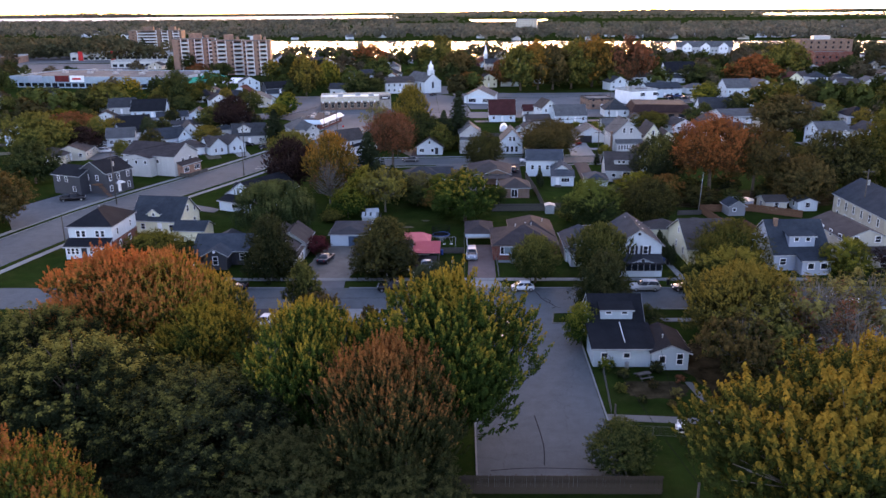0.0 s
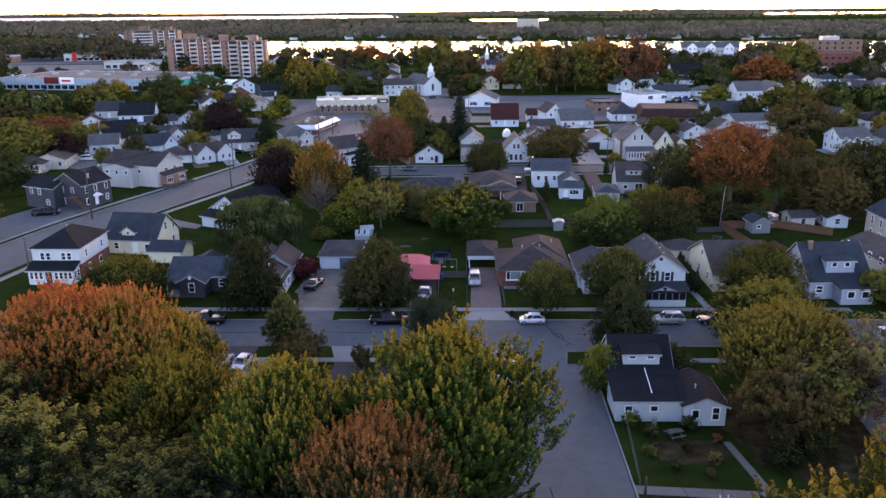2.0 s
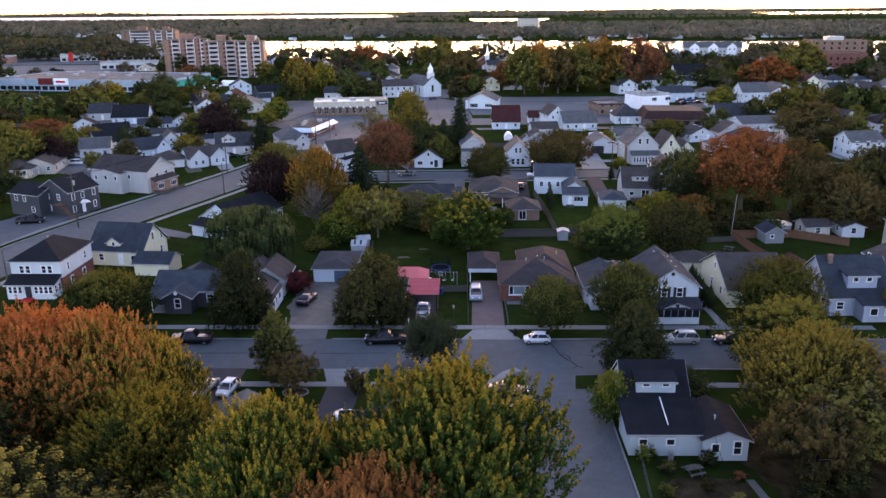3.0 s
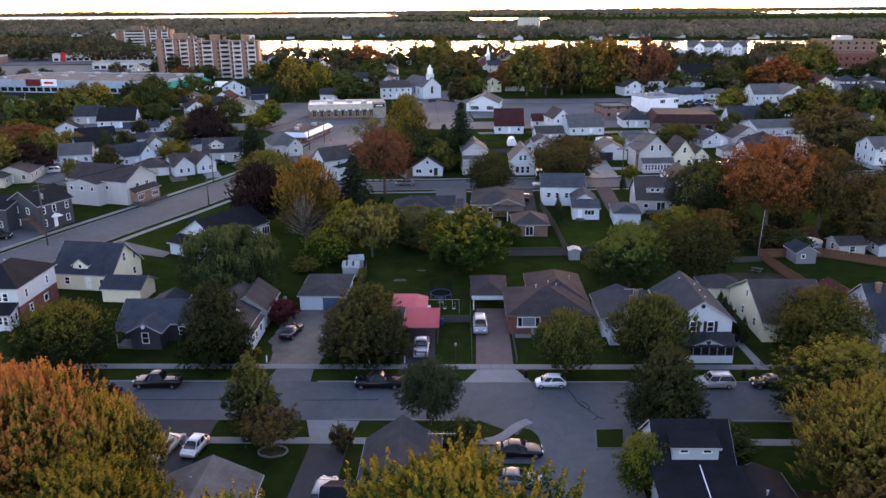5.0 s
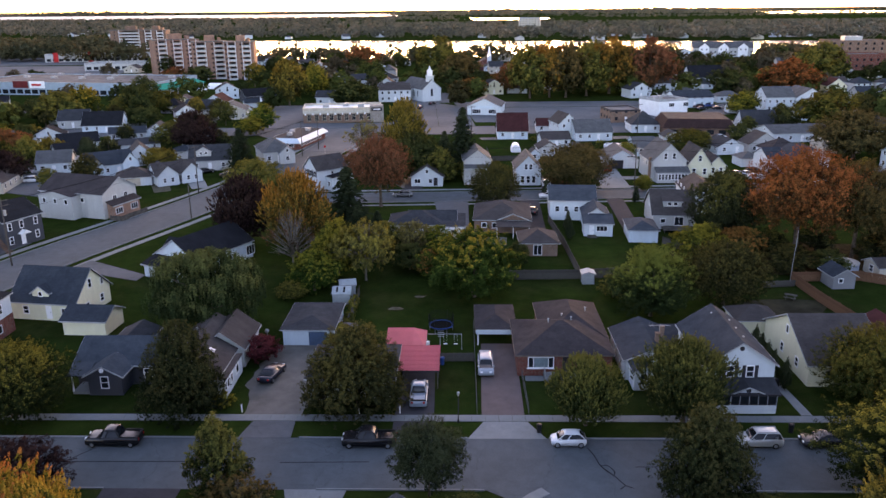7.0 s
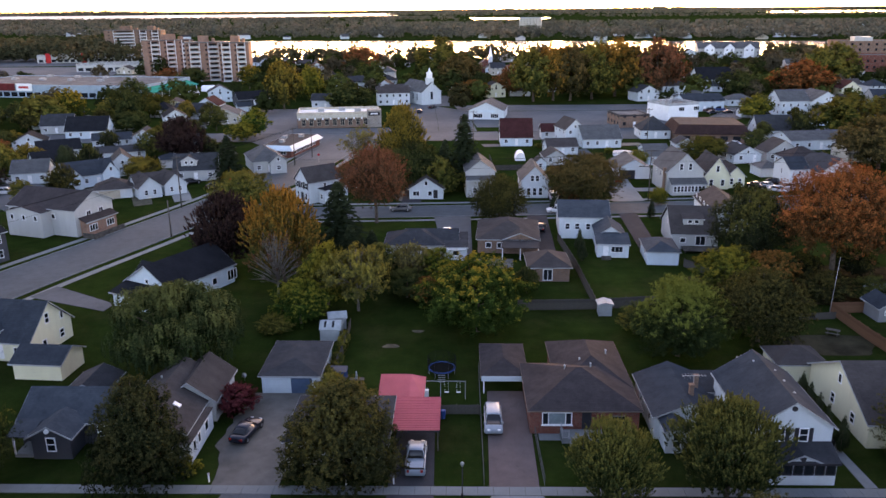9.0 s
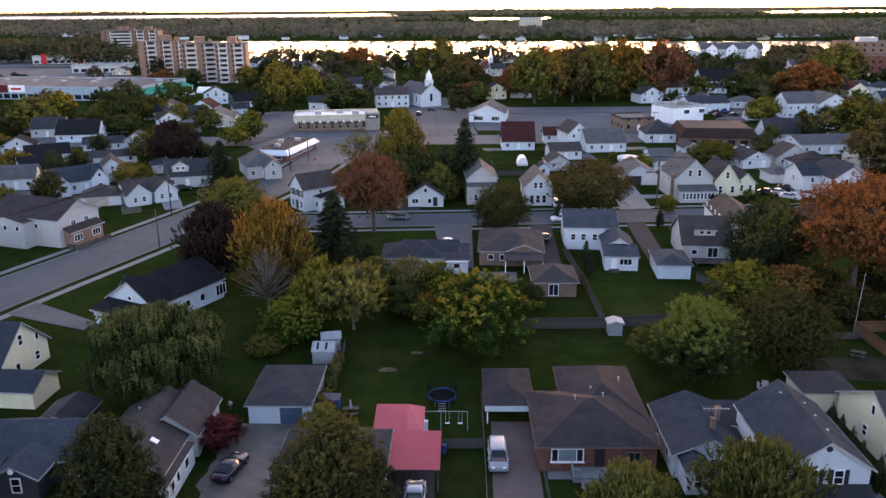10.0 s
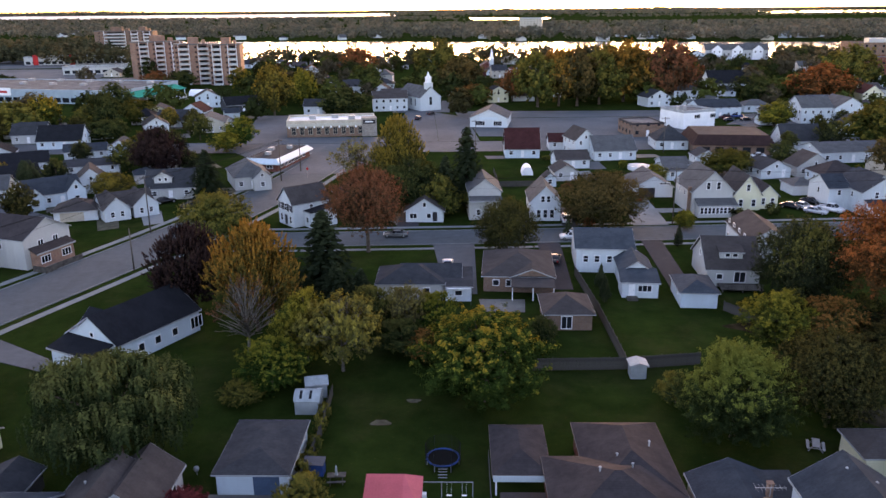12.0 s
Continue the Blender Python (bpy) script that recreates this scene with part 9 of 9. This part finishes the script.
def picnic_table(x, y, rot, mat, label):
    rt = root("picnic_table", pose(x, y, 0, 0, 0, rot), label, "picnic table", "picnic tables")
    part("tabletop", Geo().box(-0.9, -0.38, 0.7, 0.9, 0.38, 0.75).mesh("tabletop", mat), rt)
    for py in (-0.75, 0.75):
        part("bench", Geo().box(-0.9, py - 0.14, 0.42, 0.9, py + 0.14, 0.46).mesh("bench", mat), rt)
    for px in (-0.6, 0.6):
        part("leg", Geo().box(px - 0.04, -0.8, 0.36, px + 0.04, 0.8, 0.418).tube([(px, -0.7, -0.02), (px, -0.25, 0.7)], 0.045, 5).tube([(px, 0.7, -0.02), (px, 0.25, 0.7)], 0.045, 5).mesh("leg", mat), rt)


picnic_table(36.0, 160.4, 70, METAL, "pale weathered picnic table under trees")
picnic_table(-12.8, 154.2, 5, WOOD, "weathered garden table on the back lawn")
ornament = Geo().tube([(0, 0, 0), (0, 0, 0.06), (0, 0, 0.3), (0, 0, 0.55), (0, 0, 0.75), (0, 0, 0.95), (0, 0, 1.02)], [0.16, 0.17, 0.1, 0.13, 0.07, 0.1, 0.02], 10).mesh("garden_ornament", GUTTER, True)
tagged(new("garden_ornament", ornament), "pale stone garden ornament standing on the table", "ornament").matrix_basis = pose(-12.8, 154.2, 0.75)
picnic_table(24.0, 95.4, 20, WOOD, "grey garden table in the back yard")
picnic_table(51.4, 169.5, -30, WOOD, "brown garden table on the lawn")


def bin_can(x, y, mat, label, h=0.95, z=0.0):
    rt = root("bin", pose(x, y, z), label, "bin")
    part("body", Geo().tube([(0, 0, 0), (0, 0, h)], [0.24, 0.3], 10).mesh("body", mat), rt)
    part("lid", Geo().tube([(0, 0, h + 0.002), (0, 0, h + 0.1)], [0.32, 0.2], 10).mesh("lid", mat), rt)


bin_can(8.7, 129.4, BLACKMETAL, "small dark bin on the boulevard")
bin_can(-2.1, 146.1, BLUEPAINT, "blue barrel beside the red carport")
bin_can(35.6, 129.6, BLACKMETAL, "black bin on the boulevard")
bin_can(37.6, 141.0, BLUEPAINT, "blue recycling bin beside the path")
bin_can(38.2, 140.2, BLACKMETAL, "black bin beside the path")
bin_can(-14.9, 152.6, BLUEPAINT, "blue bin beside the garage", 1.2)
bin_can(19.6, 98.6, TRIM, "white water tank beside the house", 1.3)
bin_can(22.4, 97.8, METAL, "covered barbecue beside the wall", 1.0)
bin_can(-28.8, 112.9 + 1.0, METAL, "grey bin by the driveway")
for x, y in ((-11.2, 132.0 + 1.3), (-6.6, 133.4), (-24.6, 133.6), (-66.0, 129.5)):
    rt = root("sign_post", pose(x, y, 0), "low pale marker post by the sidewalk", "post")
    part("post", Geo().box(-0.06, -0.06, -0.05, 0.06, 0.06, 0.9).mesh("post", TRIM), rt)
    part("cap", Geo().box(-0.1, -0.1, 0.902, 0.1, 0.1, 0.98).mesh("cap", METAL), rt)
# ring of stones round the ornamental tree
rt = root("planter_ring", pose(-18.9, 112.2, 0), "ring of pale stones round a planting bed", "planter")
for k in range(20):
    a = 2 * math.pi * k / 20
    part("stone", Geo().box(-0.2, -0.08, -0.03, 0.2, 0.08, 0.12 + 0.03 * (k % 3)).mesh("stone", CONCRETE), rt, at=pose(1.5 * math.cos(a), 1.1 * math.sin(a), 0, 0, 0, math.degrees(a) + 90))
part("soil", Geo().face(*[(1.35 * math.cos(a), 0.95 * math.sin(a), 0.06) for a in [2 * math.pi * k / 20 for k in range(20)]]).mesh("soil", SOIL), rt)
# garden stand
rt = root("garden_stand", pose(25.2, 82.9, 0) @ Matrix.Diagonal((0.75, 0.75, 0.75, 1)), "white wooden garden stand with two uprights", "garden stand")
part("base", Geo().box(-0.6, -0.6, -0.05, 0.6, 0.6, 0.8).mesh("base", TRIM), rt)
for px in (-0.5, 0.5):
    part("post", Geo().box(px - 0.05, -0.05, 0.8, px + 0.05, 0.05, 1.9).mesh("post", TRIM), rt)
# no opening in the base: a dark sheet paints the shade inside
part("inset", Geo().box(-0.42, -0.64, 0.2, 0.42, -0.603, 0.72).mesh("inset", CARGLASS), rt, "dark sheet for the shade of the open front")
part("top_rail", Geo().box(-0.44, -0.04, 1.2, 0.44, 0.04, 1.28).mesh("top_rail", TRIM), rt)
# cold frame tunnel in the back lot beyond the back street
rt = root("polytunnel", pose(17.5, 297, 0), "small white arched garden tunnel", "tunnel")
part("cover", Geo().extrude([(1.5 * math.cos(a), 0, 2.4 * math.sin(a)) for a in [math.pi * k / 10 for k in range(11)]], (0, 5, 0)).mesh("cover", TRIM), rt)
# road sign by the curving street
for x, y in ((-58.6, 262.5), (-42.0, 296.0)):
    rt = root("road_sign", pose(x, y, 0, 0, 0, 30), "small road sign on a metal post", "road sign")
    part("post", Geo().tube([(0, 0, -0.1), (0, 0, 2.6)], 0.035, 6).mesh("post", METAL), rt)
    part("plate", Geo().tube([(0, -0.06, 2.3), (0, -0.035, 2.3)], 0.36, 8).mesh("plate", REDPAINT), rt, "red octagonal plate")
